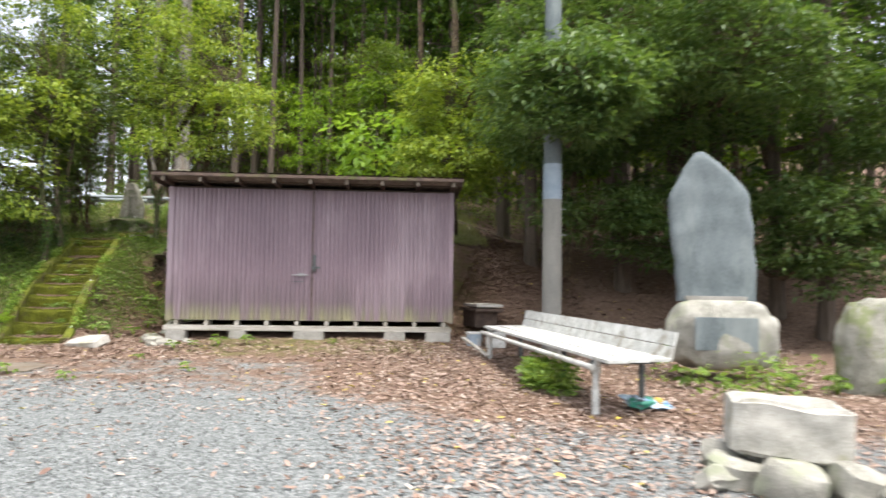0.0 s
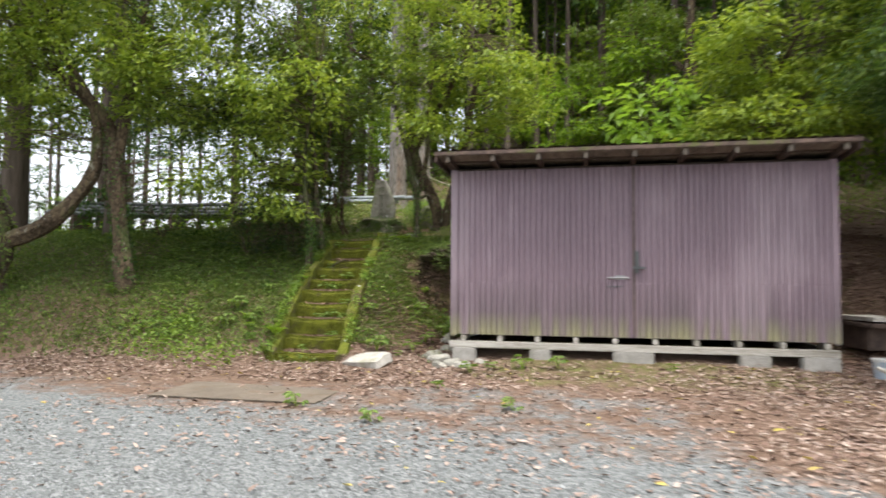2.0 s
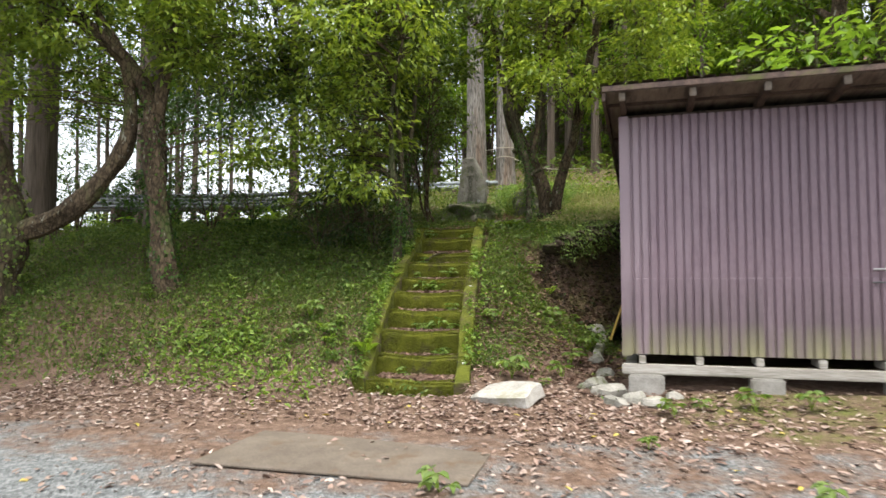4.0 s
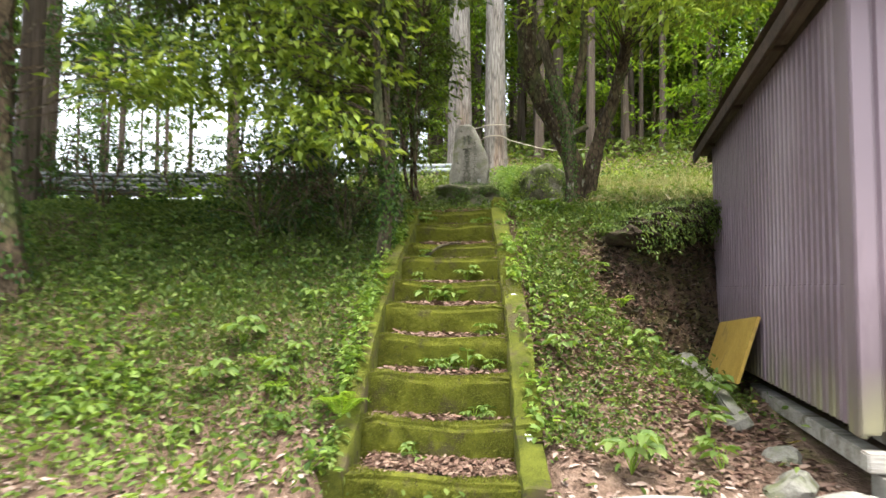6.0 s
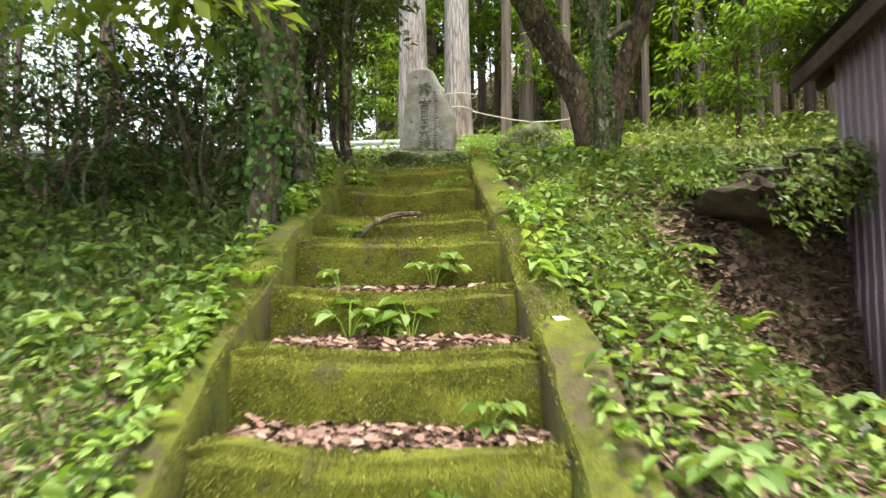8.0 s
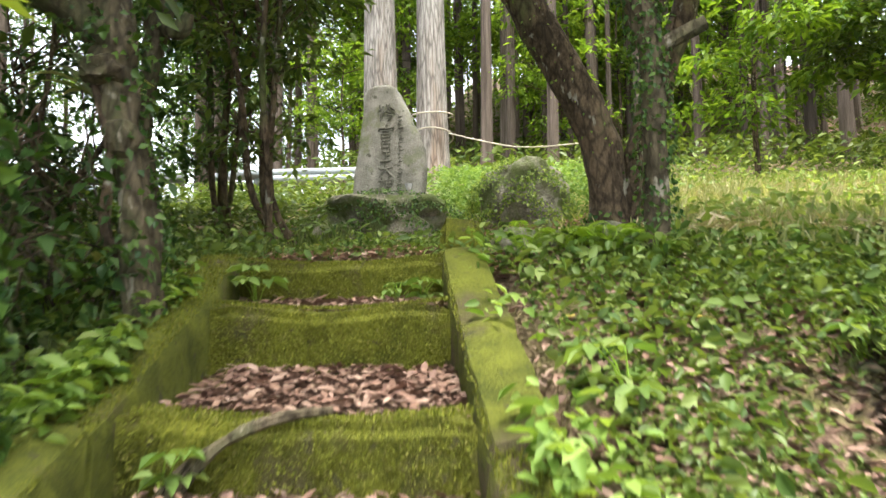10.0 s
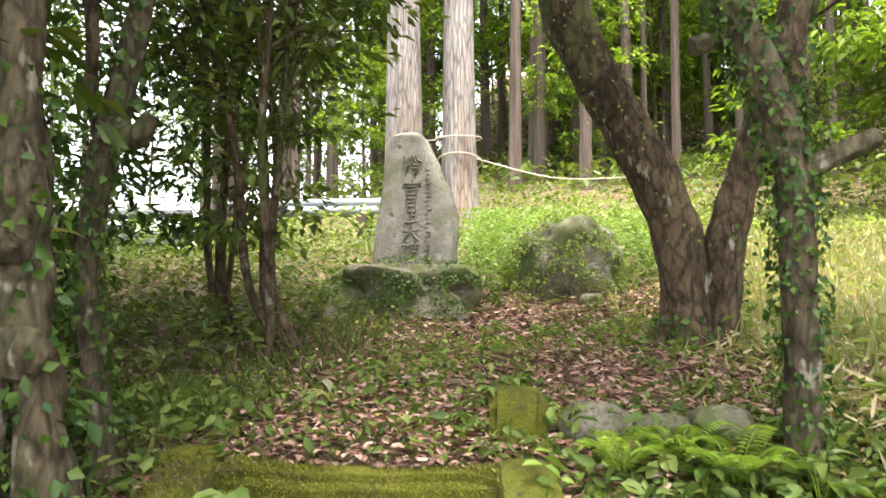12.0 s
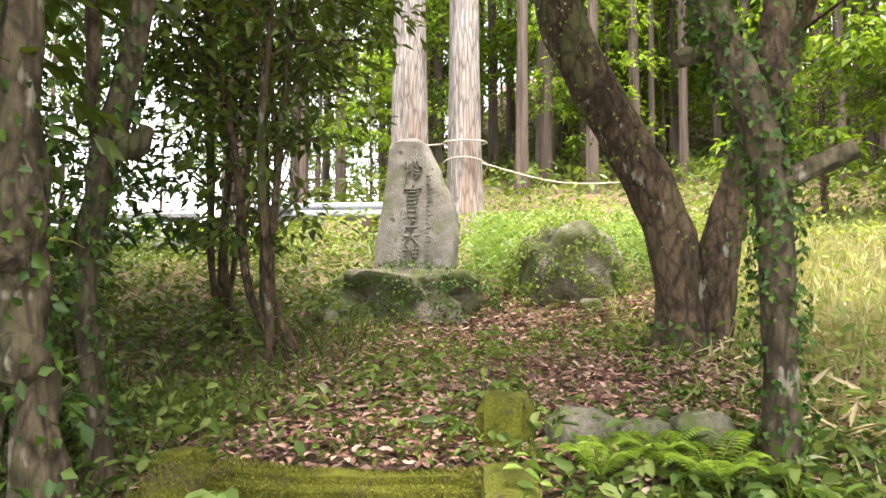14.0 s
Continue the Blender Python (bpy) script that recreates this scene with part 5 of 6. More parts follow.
def build_overhang():
    """Dense broadleaved and conifer boughs right of the shed, and the bright big-leaved sapling behind it."""
    specs = (
        ("broadleaf_tree", "dense dark broadleaved tree overhanging the slope", (4.9, 13.6), 7.5, [((4.7, 12.0, 4.2), (1.7, 1.3, 0.8), 110), ((5.2, 12.2, 6.0), (2.2, 1.7, 1.2), 110), ((4.4, 9.9, 4.6), (1.4, 1.0, 0.7), 60), ((3.9, 8.9, 4.05), (1.2, 0.5, 0.75), 90), ((5.0, 11.6, 2.5), (1.1, 0.6, 0.5), 34)], EDGE, 41, 0.13),
        ("broadleaf_tree", "dark broadleaved tree at the wood's edge", (7.6, 13.2), 8.0, [((6.9, 12.0, 4.9), (1.9, 1.6, 1.2), 110), ((7.6, 12.2, 6.6), (1.6, 1.5, 1.3), 60), ((9.6, 10.8, 4.2), (1.4, 1.3, 0.8), 50), ((6.8, 9.6, 4.9), (1.6, 1.0, 0.9), 90), ((6.4, 11.6, 2.3), (1.3, 0.6, 0.9), 70), ((8.9, 10.6, 2.2), (1.4, 0.9, 1.1), 90), ((6.2, 9.2, 6.6), (1.2, 1.0, 0.7), 30), ((7.4, 12.6, 2.9), (1.8, 1.0, 0.9), 50), ((10.2, 11.2, 3.0), (1.3, 1.3, 1.2), 50)], EDGE, 42, 0.13),
        ("broadleaf_tree", "tree with light green drooping leaves behind the shed", (2.6, 15.6), 6.8, [((2.9, 14.6, 4.0), (1.5, 1.2, 0.8), 90), ((3.0, 14.8, 5.4), (1.6, 1.4, 1.0), 80)], MAPLE, 43, 0.13),
        ("broadleaf_tree", "spreading green tree behind the shed roof", (1.9, 20.0), 7.0, [((0.9, 20.2, 5.6), (1.5, 1.1, 0.9), 70), ((0.6, 20.4, 7.6), (1.9, 1.4, 1.1), 70), ((2.6, 19.4, 5.6), (1.5, 1.0, 0.9), 60)], BROAD, 44, 0.13),
    )
    for name, label, (x, y), h, blobs, mat, s, leaf in specs:
        g = float(land(x, y))
        t = thing(name, label, "tree")
        a = [(x, y, g - 0.2, 0.22), (x + 0.05, y, g + 0.5, 0.17), (x - 0.05, y - 0.1, g + h * 0.4, 0.13), (x + 0.1, y - 0.2, g + h * 0.7, 0.09), (x, y - 0.2, g + h, 0.03)]
        part("trunk", limb(a, 20, 10, 0.2, s), BARK, t)
        ends = []
        for k, (c, hh, n) in enumerate(blobs):
            q = [(x, y - 0.1, g + h * (0.3 + 0.2 * k), 0.08), ((x + c[0]) / 2, (y + c[1]) / 2, c[2] - 0.3, 0.06), (c[0], c[1] - 0.4, c[2] + 0.1, 0.02)]
            part("limb", limb(q, 12, 8, 0.2, s + k), BARK, t)
            ends.append(q)
        crown(t, blobs, leaf, mat, s, 60, 0.55, 0.42, samples(a, *ends))
    t = thing("sapling", "bright green large-leaved sapling behind the shed roof", "tree")
    x, y = 0.75, 16.8
    g = float(land(x, y))
    a = [(x, y, g - 0.1, 0.05), (x, y, g + 1.2, 0.04), (x + 0.05, y, g + 2.4, 0.03), (x + 0.02, y, g + 3.3, 0.012)]
    part("trunk", limb(a, 14, 8, 0.2, 47), BARK_PALE, t)
    crown(t, [((x, y, g + 2.5), (1.1, 0.9, 0.8), 34), ((x + 0.1, y - 0.2, g + 1.7), (1.0, 0.8, 0.5), 18)], 0.26, BRIGHT, 48, 15, 0.42, 0.5, samples(a), flat=0.25)


def cedar_tree(x, y, h, radius, material, seed, lowest, label, crown_mesh=None, group="", sprays_n=90, reach=1.7):
    """A straight conifer: fluted trunk and drooping sprays from some height up."""
    g = float(land(x, y))
    t = thing("cedar", label, "tree", (x, y, g), 0, group)
    r = np.random.RandomState(seed)
    lean = r.uniform(-0.015, 0.015, 2)
    ctrl = [(0, 0, -0.3, radius * 1.5), (0, 0, 0.25, radius * 1.12)] + [(lean[0] * z, lean[1] * z, z, radius * (1 - 0.75 * z / h)) for z in np.linspace(1.2, h, 7)]
    part("trunk", limb(ctrl, 16, 14 if radius > 0.2 else 8, 0.12, seed), material, t)
    if sprays_n:
        zs = lowest + (h - lowest) * r.uniform(0, 1, sprays_n) ** 0.9
        a = r.uniform(0, 6.283, sprays_n)
        d = reach * (0.25 + 0.75 * (h - zs) / (h - lowest)) * r.uniform(0.3, 1.0, sprays_n)
        cs = np.stack([d * np.cos(a), d * np.sin(a), zs - 0.25 * d], 1)
        at, along, nor, size = sprays(cs, 0.55 * r.uniform(0.6, 1.3, sprays_n), 22, r, 0.26, 0.5, 0.5)
        blades("crown", at, along, nor, size, size * 0.30, CEDAR, t)
        bm = bmesh.new()
        for c in cs[::2]:
            tube(bm, [(0, 0, c[2] + 0.3), tuple(c)], [0.02, 0.006], 4)
        tagged(part("bough_growth", bm, BARK_CEDAR, t), kind="stuff")
    return t


def build_wood():
    big = cedar_tree(-5.40, 20.8, 15, 0.235, BARK_GREY, 1, 7.5, "large pale-barked cedar behind the carved stone")
    cedar_tree(-6.17, 20.9, 15, 0.265, BARK_GREY, 2, 7.5, "large pale cedar with reddish bark at its foot")
    # rope round the cedar
    z = 1.2
    for k, (zz, tilt) in enumerate(((z, 0.03), (z - 0.32, -0.07))):
        ring = [(0.30 * math.cos(u), 0.30 * math.sin(u), zz + tilt * math.sin(u * 1.0)) for u in np.linspace(0, 6.283, 25)]
        part("rope_turn", tube(bmesh.new(), ring, [0.011] * 25, 6), ROPE, big, "old rope tied round the trunk")
    line = [(0.25, -0.2, z - 0.32), (1.2, -0.9, z - 0.72), (2.0, -1.5, z - 0.85)]
    part("rope_end", tube(bmesh.new(), *curve_points([(*p, 0.009) for p in line], 14), 6), ROPE, big)
    part("rope_end", tube(bmesh.new(), [(-0.8, 0.05, z - 0.02), (-0.28, 0.0, z)], [0.010, 0.010], 6), ROPE, big)
    cedar_tree(-11.85, 13.0, 15, 0.26, BARK_CEDAR, 8, 6.0, "large dark cedar standing behind the arching tree", None, "", 110, 2.4)
    kinds = [cedar_tree(-2.5, 26.0, 15, 0.115, BARK_CEDAR, 5, 7.5, "straight slender cedar in a plantation", None, "plantation cedars", 64, 1.6), cedar_tree(1.2, 25.5, 14, 0.095, BARK_CEDAR, 6, 6.0, "straight slender cedar in a plantation", None, "plantation cedars", 64, 1.5), cedar_tree(4.5, 19.5, 15, 0.15, BARK_CEDAR, 7, 3.6, "straight slender cedar in a plantation", None, "plantation cedars", 95, 1.9)]
    r = np.random.RandomState(77)
    placed = [(-5.4, 20.8), (-6.1, 20.9), (-2.5, 26), (1.2, 25.5), (4.5, 19.5)]
    tries = 0
    while len(placed) < 185 and tries < 6000:
        tries += 1
        x, y = r.uniform(-34, 20), r.uniform(17.5, 52)
        near = min(math.hypot(x - a, y - b) for a, b in placed)
        # a gap in the plantation where the wood opens to the sky
        if -0.92 < (x + 4.35) / (y - 12) < -0.56 and r.uniform() < 0.6:
            continue
        if x < -9 and y < 21 + 0.25 * (-9 - x):
            continue
        if -10 < x < 3 and y < 24.5 or near < (1.0 if y < 34 else 1.6):
            continue
        if x < -11 and r.uniform() < 0.66:
            continue
        placed.append((x, y))
        k = kinds[2] if x > 1.5 and y < 30 else kinds[r.randint(0, 2)]
        if x < -9 and r.uniform() < 0.6:
            k = kinds[2]
        s = r.uniform(0.85, 1.2)
        c = copy_thing(k, pose(x, y, float(land(x, y)), 0, 0, r.uniform(0, 360)) @ Matrix.Diagonal((s, s, s * r.uniform(0.9, 1.1), 1)))
    for k in range(34):
        y = 25.2 + 0.42 * k + r.uniform(-0.2, 0.2)
        x = -4.6 + (y - 12) * r.uniform(-0.06, 0.46)
        s = r.uniform(0.8, 1.1)
        copy_thing(kinds[k % 2], pose(x, y, float(land(x, y)), 0, 0, r.uniform(0, 360)) @ Matrix.Diagonal((s, s, s * 1.1, 1)))
    for x, y in ((5.0, 15.5), (6.4, 14.4), (8.3, 13.6), (9.3, 11.3), (10.4, 13.5), (7.2, 16.5), (11.2, 10.2), (9.6, 15.8), (12.5, 12.5), (-9.6, 17.6), (-13.8, 17.8), (-10.2, 13.8), (-12.6, 13.0), (-16.0, 14.5), (-15.2, 19.5), (4.3, 13.9), (6.0, 12.9), (8.9, 12.2), (10.1, 9.6), (7.9, 14.9), (11.8, 11.6)):
        copy_thing(kinds[2 if x > 0 or x < -10 else r.randint(0, 2)], pose(x, y, float(land(x, y)), 0, 0, r.uniform(0, 360)))


def build_understorey():
    """Sunlit broadleaved growth between and behind the cedars."""
    r = np.random.RandomState(5)
    base = thing("understorey_tree", "light green understorey tree in the wood", "tree", group="understorey trees")
    a = [(0, 0, -0.2, 0.06), (0.05, 0, 1.5, 0.045), (0, 0.1, 3.2, 0.03), (0.1, 0, 5.0, 0.01)]
    part("trunk", limb(a, 12, 7, 0.2, 3), BARK, base)
    crown(base, [((0, 0, 3.8), (1.6, 1.6, 1.5), 44), ((0.2, 0.1, 2.2), (1.3, 1.3, 0.8), 22)], 0.17, FARGREEN, 91, 30, 0.6, 0.42, samples(a))
    x, y = -1.5, 29
    base.matrix_basis = pose(x, y, float(land(x, y)))
    for _ in range(85):
        x, y = r.uniform(-30, 22), r.uniform(24, 52)
        if x < -9.5:
            continue
        s = r.uniform(0.8, 1.7)
        copy_thing(base, pose(x, y, float(land(x, y)) - 0.3, 0, 0, r.uniform(0, 360)) @ Matrix.Diagonal((s, s, s, 1)))
    for x, y, s in ((-14, 24, 0.35), (-18, 21, 0.4), (-20, 26, 0.5), (-11.5, 23, 0.35), (-8.0, 25.5, 0.7), (5.6, 16.2, 1.0), (8.8, 16.2, 1.1), (1.0, 20.5, 1.0), (-1.0, 20.5, 0.8), (-3.4, 26, 0.9), (10.8, 14.2, 1.0)):
        copy_thing(base, pose(x, y, float(land(x, y)) - 0.4, 0, 0, r.uniform(0, 360)) @ Matrix.Diagonal((s, s, s, 1)))


build_forked_tree()
build_right_tree()
build_left_trees()
build_shrubs()
build_bank_trees()
build_overhang()
build_wood()
build_understorey()

# ---- ground cover ----


def scatter_leaves(name, n, field, weight, seed, size, ratio, material, label, category, lift=(0.004, 0.02), tilt=0.24, up=0.0, fold=0.14):
    p, r = spread(n, *field, weight, seed)
    k = len(p)
    a = r.uniform(0, 6.283, k)
    along = np.stack([np.cos(a), np.sin(a), r.normal(up, tilt, k)], 1)
    p[:, 2] += r.uniform(*lift, k)
    s = size * r.uniform(0.5, 1.35, k)
    ob = blades(name, p, along, np.array([0, 0, 1.0]) + r.normal(0, tilt, (k, 3)), s, s * ratio * r.uniform(0.7, 1.2, k), material, split=True, fold=fold)
    return tagged(ob, label, category, kind="stuff")


def off_stairs(x, y):
    d = np.abs(x - stair_x(y)) - stair_half(y) - 0.14
    return np.where((y > 10.3) & (y < 13.8), smoothstep(0.0, 0.05, d), 1.0)


def in_shed(x, y):
    return 1.0 * ((x > SX0 - 0.02) & (x < SX1 + 0.02) & (y > SY0 - 0.03) & (y < SY1 + 0.05))


def litter_weight(x, y):
    yard = 0.06 + 0.55 * smoothstep(0.3, 1.8, x + 0.10 * (y - 4)) + 0.55 * smoothstep(8.4, 9.2, y) * (1 - 0.6 * smoothstep(-1.8, -0.8, x) * (1 - smoothstep(1.0, 2.2, x)))
    yard = yard + 0.22 * smoothstep(4.5, 6.5, y + 0.4 * x)
    bank = smoothstep(10.2, 11.0, y)
    left = smoothstep(-5.2, -6.0, x)
    w = yard * (1 - bank) + bank * (0.50 - 0.30 * left + 0.45 * smoothstep(13.6, 14.0, y) * (1 - smoothstep(15.8, 16.8, y)) * smoothstep(-6.2, -5.4, x) * (1 - smoothstep(-3.6, -2.6, x)) + 0.55 * smoothstep(-4.0, -3.3, x) * (1 - smoothstep(13.5, 14.5, y)) + 0.5 * smoothstep(2.3, 2.8, x))
    return np.clip(w * (0.75 + 0.6 * ripple(x, y, 1.6, 8)), 0, 1) * (1 - in_shed(x, y)) * off_stairs(x, y) * (1 - 0.93 * ((x > -4.90) & (x < -3.04) & (y > 7.75) & (y < 8.91))) * np.where(y < 10, smoothstep(0.5, 2.6, y + 0.4 * ripple(x, y, 1.1, 61)) * (1 - smoothstep(6.4, 7.9, x + 0.4 * ripple(x, y, 1.3, 62))), 1.0)


def herb_weight(x, y):
    bank = smoothstep(9.6, 10.6, y + 0.75 * smoothstep(-5.6, -9.5, x))
    right = smoothstep(-3.95, -3.3, x) * (1 - smoothstep(12.8, 14.0, y))
    near = smoothstep(-4.1, -3.9, x) * (1 - smoothstep(14.0, 14.6, y))
    w = bank * (0.85 - 0.55 * right) * (1 - 0.45 * near) * (1 - smoothstep(2.2, 3.0, x) * 0.85)
    terrace = smoothstep(13.6, 14.0, y) * (1 - smoothstep(15.6, 16.6, y)) * smoothstep(-5.6, -5.0, x)
    w = w * (1 - 0.95 * terrace) * steep(x, y)
    return np.clip(w * (0.62 + 0.75 * ripple(x, y, 1.9, 9)), 0, 1) * (1 - in_shed(x, y)) * off_stairs(x, y)


scatter_leaves("leaf_litter", 130000, (-8, 8, 0.5, 10.6), litter_weight, 101, 0.058, 0.5, LITTER, "brown dead leaves strewn over the yard", "leaves")
scatter_leaves("leaf_litter", 150000, (-9, 5, 10.4, 17), litter_weight, 102, 0.048, 0.5, DAMP, "brown dead leaves on the wooded bank", "leaves")
RUSSET = leafy("russet_fallen_leaves", [(0.16, 0.082, 0.055), (0.27, 0.145, 0.10), (0.36, 0.215, 0.155), (0.45, 0.31, 0.235), (0.21, 0.105, 0.075), (0.55, 0.43, 0.345), (0.32, 0.175, 0.125)], 0.7, 0.0)
scatter_leaves("terrace_litter", 60000, (-6.6, -2.4, 13.65, 17.0), litter_weight, 110, 0.04, 0.5, RUSSET, "fine brown dead leaves on the terrace", "leaves", (0.004, 0.03), 0.25)
scatter_leaves("yellow_leaf_litter", 1300, (-6, 6, 3, 17), litter_weight, 103, 0.07, 0.55, YELLOWED, "scattered yellow fallen leaves", "leaves")
scatter_leaves("herbs", 110000, (-11.5, -2.3, 9.2, 14.2), lambda x, y: herb_weight(x, y) * (1 - 0.85 * smoothstep(-4.1, -3.7, x) * (1 - smoothstep(11.0, 12.0, y))), 104, 0.046, 0.6, SHADEHERB, "low green herbs covering the bank", "herbs", (0.0, 0.15), 0.7, -0.1)
scatter_leaves("herbs", 70000, (-12, 3, 13.4, 22), herb_weight, 105, 0.034, 0.6, HERB, "low green herbs on the terrace", "herbs", (0.0, 0.10), 0.7, -0.1)


def grass(name, n, field, weight, seed, height, material, label):
    p, r = spread(n, *field, weight, seed)
    k = len(p)
    along = np.stack([r.normal(0, 0.45, k), r.normal(0, 0.45, k), np.ones(k)], 1)
    s = height * r.uniform(0.4, 1.3, k)
    ob = blades(name, p, along, r.normal(0, 1, (k, 3)), s, 0.006 + s * 0.035, material, fold=0.6)
    tagged(ob, label, "grass", kind="stuff")


grass("grass", 45000, (-13, -5.2, 9.0, 16), lambda x, y: 0.8 * herb_weight(x, y), 106, 0.14, SHADEGRASS, "fine green grass on the bank, darkened to look shaded")
grass("grass", 22000, (-3.9, -1.5, 13.7, 19), lambda x, y: (0.08 + 0.92 * smoothstep(-3.7, -2.9, x)) * (0.25 + herb_weight(x, y)) * steep(x, y), 107, 0.12, LITGRASS, "straw-tinged grass on the terrace, sunlight put into its colour")


def pebbles():
    p, r = spread(26000, -5.5, 4.5, 1.2, 8.5, lambda x, y: smoothstep(0.3, 0.7, gravelness(x, y)) * (0.35 + 0.65 * (1 - smoothstep(3, 8, y))), 108)
    k = len(p)
    unit = np.array([(1, 0, 0), (-1, 0, 0), (0, 1, 0), (0, -1, 0), (0, 0, 1), (0, 0, -1)], float)
    tris = np.array([(0, 2, 4), (2, 1, 4), (1, 3, 4), (3, 0, 4), (2, 0, 5), (1, 2, 5), (3, 1, 5), (0, 3, 5)])
    s = 0.011 * r.uniform(0.5, 1.6, (k, 1, 1)) * r.uniform(0.6, 1.4, (k, 6, 1)) * np.array([1, 1, 0.65])
    a = r.uniform(0, 6.283, k)
    rot = np.zeros((k, 3, 3))
    rot[:, 0, 0], rot[:, 0, 1], rot[:, 1, 0], rot[:, 1, 1], rot[:, 2, 2] = np.cos(a), -np.sin(a), np.sin(a), np.cos(a), 1
    co = np.einsum("kij,kvj->kvi", rot, unit[None] * s) + p[:, None, :] + np.array([0, 0, 0.003])
    f = (tris[None] + 6 * np.arange(k)[:, None, None]).reshape(-1, 3)
    me = bpy.data.meshes.new("gravel")
    me.from_pydata(co.reshape(-1, 3).tolist(), [], f.tolist())
    me.materials.append(PEBBLE)
    tagged(new("gravel", me), "blue-grey crushed gravel chips", "gravel", kind="stuff")


pebbles()


def stair_cover():
    """Moss fibres on the steps and dead leaves on the treads."""
    r = np.random.RandomState(200)
    at, out = [], []
    leaves = []
    for i, (y, z) in enumerate(zip(STAIR_Y, STAIR_Z)):
        w, n = stair_half(y), 5200
        x = r.uniform(-w, w, n)
        bow = -0.025 * np.cos(x * 4.2) + 0.012
        front = r.uniform(0, 1, n) < 0.6
        px = stair_x(y) + x
        py = np.where(front, y - 0.004, y + r.uniform(0, 0.12, n))
        pz = np.where(front, z + bow - r.uniform(0.0, 0.2, n), z + bow)
        at.append(np.stack([px, py, pz], 1))
        o = np.where(front[:, None], np.array([0, -1.0, 0.05]), np.array([0, -0.2, 1.0])) + r.normal(0, 0.45, (n, 3))
        out.append(o)
        deep = (STAIR_Y[i + 1] if i < 9 else y + 0.6) - y
        m = int(4600 * (deep - 0.07))
        leaves.append(np.stack([stair_x(y) + r.uniform(-w, w, m), y + 0.09 + (deep - 0.09) * r.uniform(0, 1, m) ** 0.7, 0 * np.ones(m)], 1))
        leaves[-1][:, 2] = z - 0.016 + TREAD_RISE[i] * (leaves[-1][:, 1] - y - 0.10) + r.uniform(0.0, 0.025, m)
    for side, lift, wide in ((1, 0.016, 0.14), (-1, 0.022, 0.145)):
        n = 9000
        y = r.uniform(10.7, 13.7, n)
        u = r.uniform(-0.02, 1.0, n)
        at.append(np.stack([stair_x(y) + side * (stair_half(y) + 0.012 + u * wide), y, np.interp(y, STAIR_Y, STAIR_Z) + lift], 1))
        out.append(np.array([0, -0.3, 1.0]) + r.normal(0, 0.5, (n, 3)))
    at, out = np.concatenate(at), np.concatenate(out)
    k = len(at)
    s = r.uniform(0.006, 0.017, k)
    tagged(blades("moss_fibre", at, out, r.normal(0, 1, (k, 3)), s, 0.005, MOSSLEAF), "short green moss fibres on the steps", "moss", kind="stuff")
    p = np.concatenate(leaves)
    k = len(p)
    a = r.uniform(0, 6.283, k)
    s = r.uniform(0.018, 0.05, k)
    tagged(blades("tread_litter", p, np.stack([np.cos(a), np.sin(a), r.normal(0, 0.25, k)], 1), np.array([0, 0, 1.0]) + r.normal(0, 0.3, (k, 3)), s, s * 0.5, DAMP, split=True, fold=0.08), "brown dead leaves lying on the treads", "leaves", kind="stuff")


MOSSLEAF = leafy("moss_fibres", [(0.06, 0.075, 0.009), (0.115, 0.13, 0.015), (0.17, 0.185, 0.024), (0.12, 0.105, 0.035)], 0.9, 0.25)
stair_cover()


def fern_plant():
    """A fern: arching fronds, each a rib with paired leaflets."""
    t = thing("fern", "bright green fern with arching fronds", "fern", group="ferns by the steps")
    r = np.random.RandomState(300)
    for f in range(7):
        a = f * 0.9 + r.uniform(-0.2, 0.2)
        u = np.linspace(0.12, 1, 22)
        L = r.uniform(0.26, 0.38)
        line = np.stack([np.cos(a) * L * u, np.sin(a) * L * u, 0.20 * np.sin(u * 2.2) * L / 0.3], 1)
        side = np.array([-math.sin(a), math.cos(a), 0])
        at = np.repeat(line, 2, 0)
        sgn = np.tile([1.0, -1.0], len(u))[:, None]
        al = side * sgn + 0.35 * np.array([math.cos(a), math.sin(a), -0.1])
        ln = np.repeat(0.085 * np.sin(np.clip(u * 2.7 + 0.35, 0, 3.1)) + 0.008, 2)
        frond = blades("frond", at, al, np.tile([0, 0, 1.0], (len(at), 1)) + r.normal(0, 0.1, (len(at), 3)), ln, ln * 0.26, FERN, t)
        part("rib", tube(bmesh.new(), [(0, 0, 0)] + [tuple(p) for p in line[::3]], [0.003] * (1 + len(line[::3])), 4), FERN, frond)
    return t


def weed_plant(seed, leaf, n, height):
    t = thing("weed", "small leafy green weed growing among dead leaves", "plant", group="weeds by the steps")
    r = np.random.RandomState(seed)
    at, al, no, sz = [], [], [], []
    bm = bmesh.new()
    for k in range(n):
        a = r.uniform(0, 6.283)
        d = r.uniform(0.01, 0.07) * height / 0.1
        z = height * r.uniform(0.35, 1.0)
        p = np.array([d * math.cos(a), d * math.sin(a), z])
        tube(bm, [(0, 0, 0), tuple(p * [0.5, 0.5, 0.7]), tuple(p)], [0.0025, 0.002, 0.0015], 4)
        for q in range(3):
            aa = a + (q - 1) * 1.0
            at.append(p), al.append((math.cos(aa), math.sin(aa), r.uniform(-0.4, 0.1))), no.append((r.normal(0, 0.2), r.normal(0, 0.2), 1)), sz.append(leaf * r.uniform(0.7, 1.2))
    tagged(part("stem", bm, FERN, t), kind="stuff")
    blades("foliage", np.array(at), np.array(al), np.array(no), np.array(sz), np.array(sz) * 0.6, HERBLIGHT, t, split=True)
    return t


